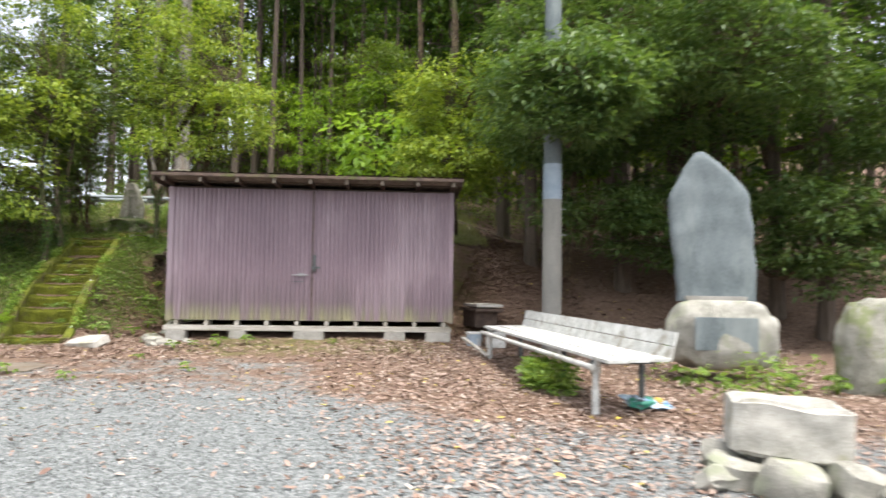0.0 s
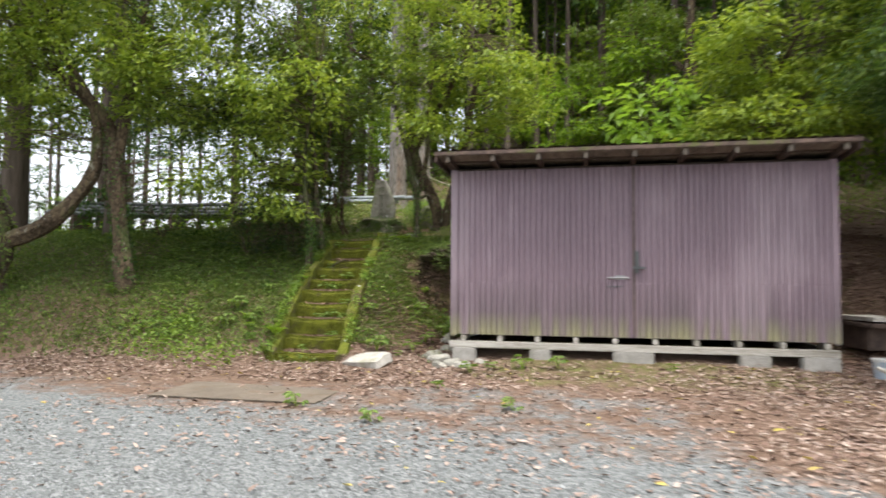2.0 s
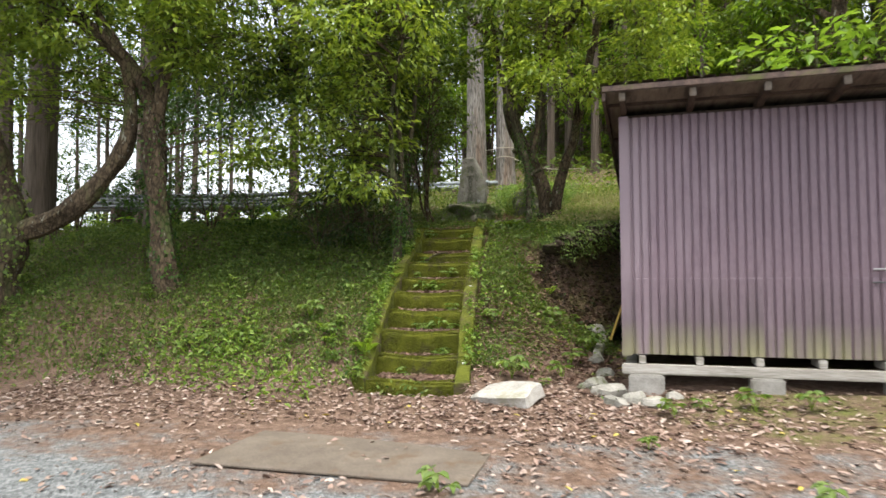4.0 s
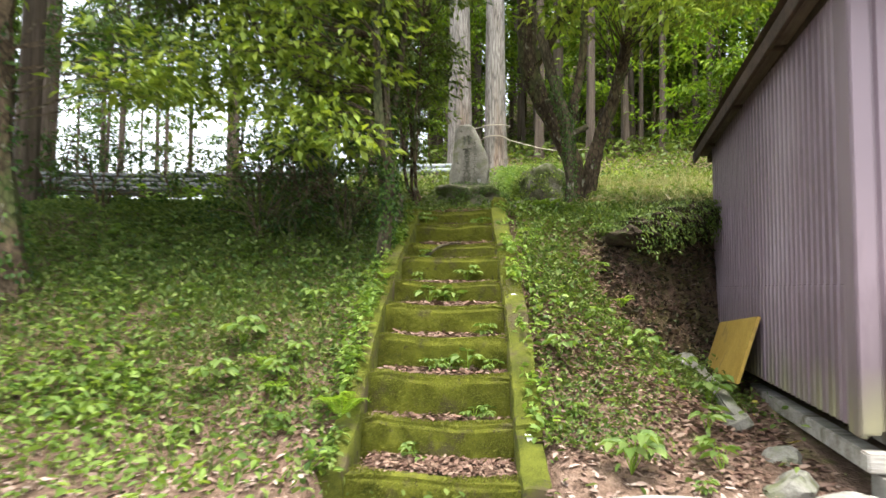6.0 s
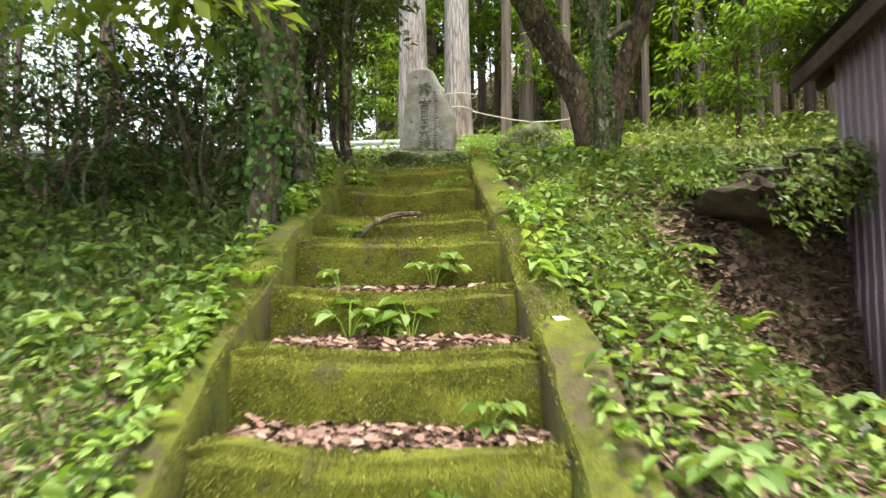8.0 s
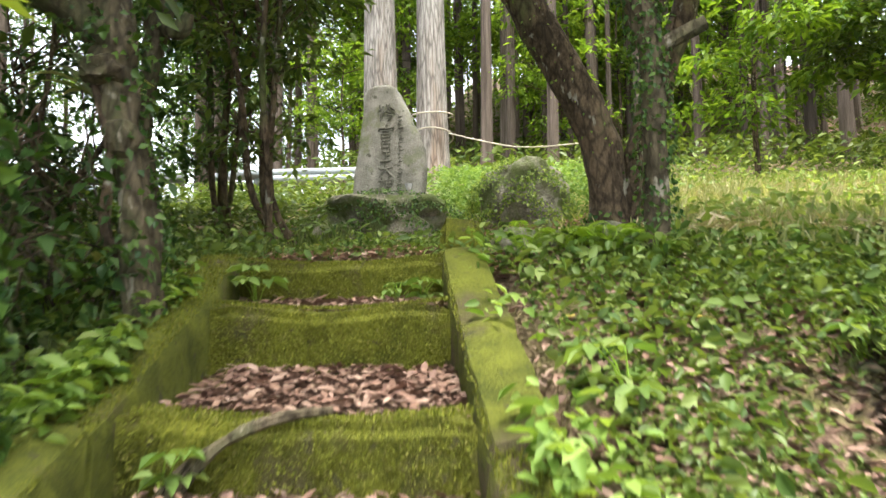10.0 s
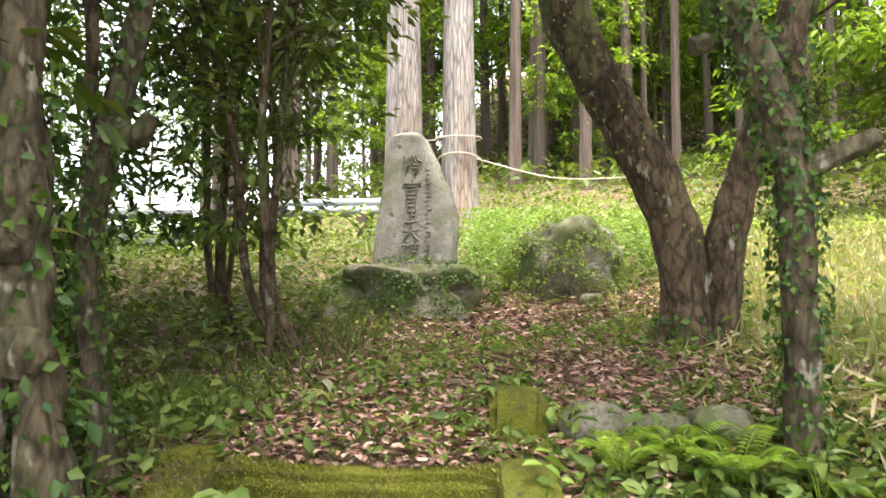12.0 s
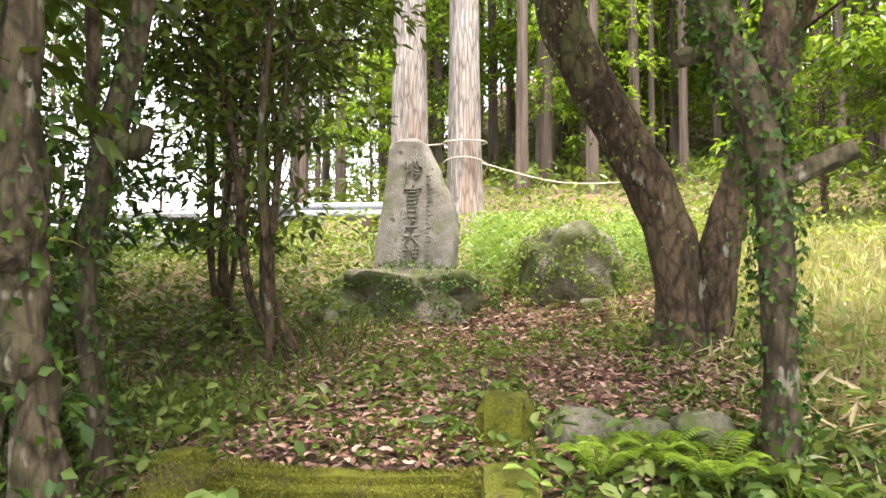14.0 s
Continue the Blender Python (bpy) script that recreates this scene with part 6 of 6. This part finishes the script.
FERN = leafy("fern_green", [(0.13, 0.22, 0.025), (0.20, 0.31, 0.04), (0.25, 0.36, 0.06)], 0.5, 0.45)
# Clearing herbs, lightened in colour to stand in for sunlight.
LITHERB = leafy("painted_sun_herb_leaves", [(0.125, 0.19, 0.045), (0.19, 0.26, 0.07), (0.29, 0.34, 0.13)], 0.5, 0.45)
FRESH = leafy("fresh_herb_leaves", [(0.085, 0.15, 0.04), (0.135, 0.215, 0.062), (0.20, 0.285, 0.10)], 0.5, 0.4)
HERBLIGHT = leafy("weed_green", [(0.075, 0.135, 0.03), (0.125, 0.195, 0.05), (0.185, 0.255, 0.08)], 0.5, 0.4)


def plant_all():
    r = np.random.RandomState(400)
    f = fern_plant()
    f.matrix_basis = pose(-4.88, 10.60, 0.40, -8) @ Matrix.Diagonal((0.62, 0.62, 0.62, 1))
    for x, y, z, s in ((-4.93, 11.0, 0.66, 0.5), (-5.02, 11.9, 1.2, 0.45), (-4.16, 13.74, 1.78, 0.75), (-3.90, 13.70, 1.78, 0.85), (-4.02, 13.80, 1.80, 0.7), (-3.25, 12.7, 0.95, 0.7), (-5.55, 11.0, 0.62, 0.6), (-5.35, 10.75, 0.5, 0.55)):
        copy_thing(f, pose(x, y, max(z, float(land(x, y))) if y < 13.5 else float(land(x, y)) + 0.03, 0, 0, r.uniform(0, 360)) @ Matrix.Diagonal((s, s, s, 1)))
    kinds = [weed_plant(1, 0.06, 6, 0.09), weed_plant(2, 0.08, 7, 0.15), weed_plant(3, 0.045, 9, 0.10)]
    kinds[0].matrix_basis = pose(-4.35, 11.14, 0.60)
    kinds[1].matrix_basis = pose(-5.4, 10.9, float(land(-5.4, 10.9)))
    kinds[2].matrix_basis = pose(-4.15, 10.84, 0.37)
    spots = [(stair_x(STAIR_Y[i + 1]) + u, STAIR_Y[i + 1] - 0.05, STAIR_Z[i] - 0.01) for i, u in ((1, 0.30), (2, -0.05), (2, 0.05), (2, 0.33), (2, 0.18), (3, 0.28), (4, -0.12), (4, 0.0), (4, 0.08), (5, -0.2), (5, 0.15), (6, -0.25), (8, -0.28), (8, 0.22), (8, 0.3), (0, -0.1))]
    for x, y, z in spots:
        copy_thing(kinds[r.randint(0, 3)], pose(x, y, z, 0, 0, r.uniform(0, 360)))
    n = 0
    while n < 150:
        x, y = r.uniform(-8.5, -2.6), r.uniform(10.2, 14.5)
        if abs(x - stair_x(y)) < 0.62 or r.uniform() > herb_weight(x, y) + 0.2:
            continue
        s = r.uniform(0.7, 1.4)
        copy_thing(kinds[r.randint(0, 3)], pose(x, y, float(land(x, y)), 0, 0, r.uniform(0, 360)) @ Matrix.Diagonal((s, s, s, 1)))
        n += 1
    for k in range(18):
        x, y = r.uniform(-5.2, -3.5), r.uniform(14.0, 16.0)
        s = r.uniform(0.5, 0.9)
        copy_thing(kinds[r.randint(0, 3)], pose(x, y, float(land(x, y)), 0, 0, r.uniform(0, 360)) @ Matrix.Diagonal((s, s, s, 1)))
    for x, y in ((-0.9, 9.9), (-1.7, 9.85), (-1.3, 9.8), (0.4, 9.9), (-1.9, 9.6), (-2.3, 7.2), (-1.2, 8.0), (-2.1, 8.8), (-3.2, 7.7), (2.95, 7.0), (3.1, 6.6), (2.9, 6.8), (3.2, 6.3), (5.0, 6.6), (5.6, 6.5), (6.1, 6.3), (4.7, 6.9), (6.6, 6.0), (5.9, 6.9)):
        s = r.uniform(0.9, 1.4) * (1.8 if x > 2.8 else 1.0)
        copy_thing(kinds[r.randint(0, 3)], pose(x, y, float(land(x, y)), 0, 0, r.uniform(0, 360)) @ Matrix.Diagonal((s, s, s, 1)))


plant_all()


def striped_grass(x, y, z, seed, n, length):
    t = thing("bamboo_grass", "white-edged bamboo grass with long arching blades", "grass", (x, y, z), group="bamboo grass tufts")
    r = np.random.RandomState(seed)
    for k in range(n):
        a = r.uniform(0, 6.283)
        L = length * r.uniform(0.7, 1.2)
        rise = r.uniform(0.5, 1.1)
        bm = bmesh.new()
        prev = None
        for u in np.linspace(0, 1, 7):
            c = Vector((math.cos(a) * L * 0.7 * u, math.sin(a) * L * 0.7 * u, L * rise * (u - 0.75 * u * u)))
            w = 0.016 * math.sin(min(3.0, 0.4 + u * 2.7)) + 0.001
            s = Vector((-math.sin(a), math.cos(a), 0)) * w
            ring = [bm.verts.new(c - s), bm.verts.new(c + Vector((0, 0, -w * 0.4))), bm.verts.new(c + s)]
            if prev:
                for j in range(2):
                    bm.faces.new((prev[j], prev[j + 1], ring[j + 1], ring[j]))
            prev = ring
        part("leaf_blade", bm, STRIPED if k % 2 else GRASS, t)


STRAW = leafy("dry_straw", [(0.36, 0.30, 0.17), (0.46, 0.40, 0.25), (0.28, 0.22, 0.12)], 0.7, 0.2)
STRIPED = leafy("pale_edged_blades", [(0.20, 0.26, 0.12), (0.36, 0.40, 0.26)], 0.5, 0.3)
for i, (x, y, n, L) in enumerate(((-5.08, 14.35, 4, 0.24), (-6.1, 14.9, 8, 0.35), (-5.55, 13.32, 9, 0.26), (-5.5, 13.1, 6, 0.22), (-5.75, 13.7, 7, 0.32), (-6.2, 14.4, 7, 0.3), (-3.72, 13.8, 7, 0.18), (-3.3, 15.6, 8, 0.25), (-5.7, 12.9, 8, 0.3))):
    striped_grass(x, y, float(land(x, y)) + (0.72 if i == 2 else 0), 500 + i, n, L)


def creepers(name, centre, half, n, seed, leaf, material, label):
    """Leaves that lie over a boulder or heap."""
    r = np.random.RandomState(seed)
    v = r.normal(0, 1, (n, 3))
    v[:, 2] = np.abs(v[:, 2]) - 0.25
    v /= np.linalg.norm(v, axis=1)[:, None]
    keep = np.sin(v[:, 0] * 5 + seed) * np.sin(v[:, 1] * 4 + v[:, 2] * 6) > -0.25
    v = v[keep]
    p = np.array(centre) + v * np.array(half) * r.uniform(0.97, 1.08, (len(v), 1))
    s = leaf * r.uniform(0.6, 1.3, len(v))
    tagged(blades(name, p, v * 0.3 + r.normal(0, 0.7, v.shape) + [0, 0, -0.3], v + r.normal(0, 0.3, v.shape), s, s * 0.6, material), label, "creeper", kind="stuff")


creepers("creeper", (-5.2, 16.38, 2.34), (0.57, 0.37, 0.30), 3600, 601, 0.028, IVY, "small dark creeper over the base boulder")
creepers("creeper", (-4.18, 16.85, 2.50), (0.41, 0.36, 0.45), 5200, 602, 0.03, HERB, "small dark creeper over the rounded boulder")
scatter_leaves("bright_herbs", 20000, (-5.0, -3.4, 16.75, 19.0), lambda x, y: 0.5 + 0.5 * ripple(x, y, 3, 12), 603, 0.045, 0.55, FRESH, "fresh green herbs heaped behind the stone", "herbs", (0.02, 0.45), 0.5, -0.1)
scatter_leaves("shade_herbs", 16000, (-8.5, -5.5, 14.6, 18.5), lambda x, y: 0.5 + 0.5 * ripple(x, y, 2.5, 13), 604, 0.06, 0.5, BROAD, "dark green undergrowth under the shrubs", "herbs", (0.02, 0.3), 0.5, -0.1)
grass("painted_sun_grass", 46000, (-3.5, 3.5, 14.2, 21), lambda x, y: (0.35 + 0.5 * ripple(x, y, 2.2, 14)) * steep(x, y) * smoothstep(14.0, 15.5, y), 605, 0.20, LITGRASS, "tall straw-green grass in the clearing, paled to look sunlit")


def build_bushes():
    for i, (x, y, h, w, mat, leaf) in enumerate(((-5.75, 12.95, 0.8, 0.55, DARK, 0.06), (-6.3, 13.3, 0.9, 0.6, DARK, 0.06), (-7.6, 15.4, 1.0, 0.8, BROAD, 0.08), (-9.3, 15.5, 1.0, 0.9, BROAD, 0.08), (-11.0, 15.0, 1.2, 1.0, DARK, 0.09), (-8.6, 13.2, 0.8, 0.8, DARK, 0.07), (-7.2, 14.0, 1.0, 0.9, DARK, 0.07), (-10.2, 14.2, 1.2, 1.1, DARK, 0.09), (-12.4, 14.4, 1.4, 1.3, DARK, 0.1), (-8.2, 16.8, 1.3, 1.1, DARK, 0.09), (-6.6, 12.9, 0.7, 0.6, DARK, 0.06))):
        g = float(land(x, y))
        t = thing("bush", "low dark leafy bush on the bank", "bush", group="bushes on the bank")
        stems = [[(x, y, g - 0.05, 0.02), (x + 0.2 * w * k, y + 0.1 * k, g + h * 0.8, 0.006)] for k in (-1, 0, 1)]
        for k, q in enumerate(stems):
            part("stem", tube(bmesh.new(), [p[:3] for p in q], [p[3] for p in q], 6), BARK, t)
        crown(t, [((x, y, g + h * 0.5), (w, w * 0.8, h * 0.5), 46)], leaf, mat, 700 + i, 60, 0.24, 0.5, samples(*stems), twig_r=0.004)


build_bushes()
line = [(2.35, 11.0, 2.25, 0.008), (3.0, 10.6, 1.98, 0.008), (3.7, 10.5, 1.80, 0.007), (4.6, 10.6, 1.74, 0.006), (5.4, 10.8, 1.78, 0.004)]
tagged(part("bare_branch", limb(line, 24, 6, 0.2, 3), BARK_PALE), "long thin bare branch hanging across the slope", "branch")
scatter_leaves("hillside_growth", 60000, (-9, 16, 22.5, 46), lambda x, y: 0.45 + 0.45 * ripple(x, y, 1.2, 21), 801, 0.17, 0.5, BROAD, "green undergrowth on the wooded hillside", "undergrowth", (0.05, 0.6), 0.6, 0.1)
scatter_leaves("hillside_herbs", 26000, (-7, 8, 18, 23.5), lambda x, y: 0.45 + 0.5 * ripple(x, y, 1.7, 24), 819, 0.07, 0.5, HERB, "light green seedlings below the plantation", "undergrowth", (0.02, 0.4), 0.6, 0.1)
scatter_leaves("hillside_litter", 26000, (2.4, 15, 10.5, 24), lambda x, y: 0.6 + 0.3 * ripple(x, y, 1.5, 22), 802, 0.09, 0.5, DAMP, "brown dead leaves on the steep slope", "leaves")
scatter_leaves("far_growth", 30000, (-34, -9, 16, 46), lambda x, y: 0.4 + 0.45 * ripple(x, y, 0.9, 23), 803, 0.24, 0.5, FARGREEN, "light green growth between far trunks", "undergrowth", (0.05, 0.4), 0.6, 0.1)
scatter_leaves("clearing_herbs", 22000, (-3.5, 3.0, 14.0, 21.0), lambda x, y: (0.45 + 0.5 * ripple(x, y, 2.6, 31)) * steep(x, y), 804, 0.06, 0.5, LITHERB, "light green herbs and seedlings in the clearing, paled to look sunlit", "herbs", (0.0, 0.22), 0.7, 0.0, 0.25)
scatter_leaves("straw_litter", 42000, (-3.6, 2.0, 13.9, 19.0), lambda x, y: (0.5 + 0.4 * ripple(x, y, 2.0, 32)) * steep(x, y), 805, 0.10, 0.14, STRAW, "dry straw-coloured stalks in the clearing", "straw", (0.01, 0.10), 0.4)
scatter_leaves("fine_herbs", 90000, (-6.6, -2.6, 10.5, 14.6), lambda x, y: np.clip(0.55 + 0.5 * ripple(x, y, 3.0, 41) - 0.5 * smoothstep(-3.4, -2.9, x) * (1 - smoothstep(12.0, 12.8, y)), 0, 1) * off_stairs(x, y) * steep(x, y) * (1 - 0.8 * smoothstep(13.7, 13.9, y) * smoothstep(-5.6, -5.2, x) * (1 - smoothstep(-4.1, -3.7, x))), 806, 0.028, 0.65, BROAD, "fine dark green ground cover beside the steps", "herbs", (0.0, 0.06), 0.6, 0.0, 0.25)
scatter_leaves("fine_herbs", 24000, (-5.6, -3.2, 13.8, 16.6), lambda x, y: np.clip(0.25 + 0.6 * ripple(x, y, 3.4, 42), 0, 1), 807, 0.026, 0.65, HERB, "fine seedlings among the leaves on the terrace", "herbs", (0.0, 0.05), 0.6, 0.0, 0.25)


def seedling_weight(x, y):
    near = smoothstep(-7.6, -6.4, x) * (1 - smoothstep(-4.95, -4.8, x)) * smoothstep(9.6, 10.2, y) * (1 - smoothstep(11.6, 13.0, y))
    low = smoothstep(-10.5, -9.0, x) * (1 - smoothstep(-5.0, -4.9, x)) * smoothstep(9.0, 9.5, y) * (1 - smoothstep(10.4, 11.2, y))
    return np.clip(np.maximum(near, 0.7 * low) * (0.15 + 1.3 * ripple(x, y, 3.2, 51)), 0, 1)


LUSH = leafy("seedling_green", [(0.07, 0.13, 0.022), (0.13, 0.21, 0.04), (0.24, 0.33, 0.085), (0.10, 0.17, 0.03), (0.17, 0.26, 0.055)], 0.5, 0.4)
scatter_leaves("seedlings", 22000, (-10.5, -4.8, 9.0, 13.0), seedling_weight, 811, 0.058, 0.62, LUSH, "light green broad-leaved seedlings beside the steps", "herbs", (0.02, 0.24), 0.4, -0.15, 0.2)
scatter_leaves("seedlings", 2600, (-3.95, -2.5, 10.4, 13.6), lambda x, y: smoothstep(10.6, 11.8, y) * np.clip(0.0 + 0.8 * ripple(x, y, 4.2, 52), 0, 1) * steep(x, y), 812, 0.05, 0.62, LUSH, "light green seedlings among dead leaves", "herbs", (0.02, 0.16), 0.4, -0.1, 0.2)
scatter_leaves("seedlings", 5200, (-5.3, -3.2, 13.9, 16.4), lambda x, y: np.clip(0.05 + 0.8 * ripple(x, y, 4.6, 53), 0, 1), 813, 0.045, 0.6, LUSH, "small seedlings on the terrace", "herbs", (0.01, 0.09), 0.4, -0.1, 0.2)


scatter_leaves("bench_weeds", 2600, (2.75, 3.35, 6.0, 7.4), lambda x, y: np.clip(1 - np.hypot((x - 3.05) / 0.3, (y - 6.7) / 0.65), 0, 1) ** 0.5, 814, 0.09, 0.4, LUSH, "bright green weeds growing under the bench", "weeds", (0.02, 0.32), 0.5, 0.1, 0.2)
scatter_leaves("monument_weeds", 5200, (4.3, 7.4, 5.7, 7.3), lambda x, y: np.clip(0.1 + 0.9 * ripple(x, y, 3.6, 54), 0, 1), 815, 0.08, 0.45, LUSH, "bright green weeds before the monument", "weeds", (0.02, 0.42), 0.5, 0.1, 0.2)


# Near-black leaves for the hollow: the shade under the overhang, painted as leaf colour.
HOLLOW_SHADE = leafy("hollow_shade_leaves", [(0.018, 0.012, 0.008), (0.045, 0.03, 0.02), (0.075, 0.05, 0.034), (0.03, 0.03, 0.014), (0.05, 0.065, 0.02)], 0.8, 0.0)


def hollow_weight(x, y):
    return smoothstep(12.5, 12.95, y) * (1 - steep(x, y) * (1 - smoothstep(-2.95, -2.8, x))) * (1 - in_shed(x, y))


scatter_leaves("hollow_shade_leaves", 14000, (-3.4, -2.25, 12.4, 14.4), hollow_weight, 816, 0.05, 0.5, HOLLOW_SHADE, "leaves and roots lining the hollow, its shade put into their colour", "leaves", (0.0, 0.05), 0.6)
scatter_leaves("bank_cover", 26000, (-4.0, -2.4, 11.8, 14.1), lambda x, y: np.clip(0.6 + 0.5 * ripple(x, y, 3.1, 55), 0, 1) * off_stairs(x, y) * steep(x, y), 817, 0.03, 0.6, BROAD, "small dark green creeping leaves on the bank", "herbs", (0.0, 0.07), 0.6, 0.0, 0.2)
scatter_leaves("bank_leaf_litter", 9000, (-4.0, -2.4, 11.0, 14.1), lambda x, y: off_stairs(x, y) * 0.8, 818, 0.05, 0.5, DAMP, "damp brown leaves between the creeping plants", "leaves")


def kerb_growth(side, y0, y1, n, seed, material, label):
    """Small plants that lean over the outer edge of a kerb, in clumps."""
    r = np.random.RandomState(seed)
    y = r.uniform(y0, y1, n)
    y = y[r.uniform(0, 1, n) < np.clip(0.25 + 0.9 * np.sin(y * 7.3 + seed) * np.sin(y * 3.1), 0, 1)]
    k = len(y)
    u = np.abs(r.normal(0, 0.08, k))
    x = stair_x(y) + side * (stair_half(y) + 0.10 + u - 0.05 * r.uniform(0, 1, k))
    z = np.interp(y, STAIR_Y, STAIR_Z) + 0.02 + r.uniform(0.0, 0.11, k) - 0.3 * u
    a = r.uniform(0, 6.283, k)
    s = r.uniform(0.025, 0.065, k)
    ob = blades("kerb_weeds", np.stack([x, y, z], 1), np.stack([np.cos(a), np.sin(a), r.normal(-0.2, 0.4, k)], 1), np.array([0, 0, 1.0]) + r.normal(0, 0.4, (k, 3)), s, s * 0.6, material, split=True, fold=0.2)
    tagged(ob, label, "weeds", kind="stuff")


kerb_growth(-1, 10.15, 13.4, 3400, 3, LUSH, "light green weeds leaning over the kerb")
kerb_growth(1, 10.3, 13.6, 1500, 5, LUSH, "small light green weeds along the kerb")
kerb_growth(-1, 10.15, 13.4, 1600, 8, SHADEHERB, "green creeping leaves along the kerb")


def build_turf_lip():
    """Matted turf that overhangs the hollow beside the shed, with roots and trailing leaves."""
    lip = thing("turf_overhang", "matted dark turf overhanging a hollow in the bank", "turf", kind="structure")
    line = [(-3.12, 12.98), (-3.00, 13.12), (-2.88, 13.26), (-2.76, 13.40), (-2.64, 13.54), (-2.52, 13.68), (-2.40, 13.82)]
    r = np.random.RandomState(64)
    at = []
    for k, (x, y) in enumerate(line):
        z = float(land(x - 0.20, y + 0.16)) - 0.02
        part("clod", boulder((0.40, 0.34, 0.13), k + 3, 0.7, 3, pose(x, y, z - 0.07, r.uniform(-12, 12), 20, 53)), HUMUS, lip)
        n = 700
        u, v = r.uniform(-0.30, 0.24, n), r.normal(0, 0.12, n)
        p = np.stack([x + 0.8 * u + 0.6 * v, y - 0.6 * u + 0.8 * v, z + 0.03 - 0.45 * np.maximum(0, u) * r.uniform(0, 3.0, n) + r.uniform(-0.02, 0.06, n)], 1)
        at.append(p)
    p = np.concatenate(at)
    k = len(p)
    d = np.stack([r.normal(0.5, 0.5, k), r.normal(-0.5, 0.5, k), r.normal(-0.8, 0.5, k)], 1)
    s = r.uniform(0.025, 0.05, k)
    tagged(blades("trailing_leaves", p, d, np.array([0.6, -0.5, 0.6]) + r.normal(0, 0.4, (k, 3)), s, s * 0.45, BROAD, lip, "dark leaves trailing over the edge"), kind="stuff")


HUMUS = grain("humus", (0.022, 0.016, 0.011), (0.06, 0.044, 0.03), 14, 0.95, 1.0, 80, (0.05, 0.06, 0.02), 6, 0.35)
build_turf_lip()


def build_roots():
    r = np.random.RandomState(901)
    for k in range(16):
        x, y = r.uniform(-3.15, -2.45), r.uniform(13.7, 14.6)
        z = float(land(x, y)) + 0.05
        q = [(x, y, z, 0.008), (x + r.uniform(-0.12, 0.12), y - 0.12, z - r.uniform(0.1, 0.25), 0.006), (x + r.uniform(-0.25, 0.25), y - 0.2, z - r.uniform(0.3, 0.5), 0.003)]
        tagged(part("root", limb(q, 8, 5, 0.3, k), BARK), "thin bare root hanging from the cut bank", "root", "roots in the bank")
    for k in range(26):
        x, y = r.uniform(-6.4, -5.35), r.uniform(12.6, 13.5)
        z = float(land(x, y))
        q = [(x, y, z, 0.006), (x + r.uniform(-0.2, 0.2), y + r.uniform(-0.2, 0.2), z + r.uniform(0.15, 0.4), 0.005), (x + r.uniform(-0.4, 0.4), y + r.uniform(-0.3, 0.3), z + r.uniform(0.3, 0.8), 0.002)]
        tagged(part("dead_twig", limb(q, 8, 5, 0.3, k), BARK_PALE), "dry brown twig under the trees", "twig", "dry twigs under the trees")


build_roots()


def build_step_root():
    """Bare roots that lie over the edge of a middle step."""
    y = STAIR_Y[7]
    root = thing("step_root", "bare grey roots lying over a mossy step", "root", (stair_x(y) - 0.08, y - 0.015, STAIR_Z[7]))
    for k in range(5):
        q = [(0.16, 0.05, 0.015, 0.008), (0.04, 0.0, 0.0, 0.011), (-0.06 - 0.02 * k, -0.02, -0.05 - 0.012 * k, 0.010), (-0.14 - 0.012 * k, -0.03 - 0.01 * k, -0.15 - 0.01 * k, 0.006)]
        part("root_strand", limb(q, 14, 6, 0.35, 30 + k), BARK_PALE, root)


build_step_root()
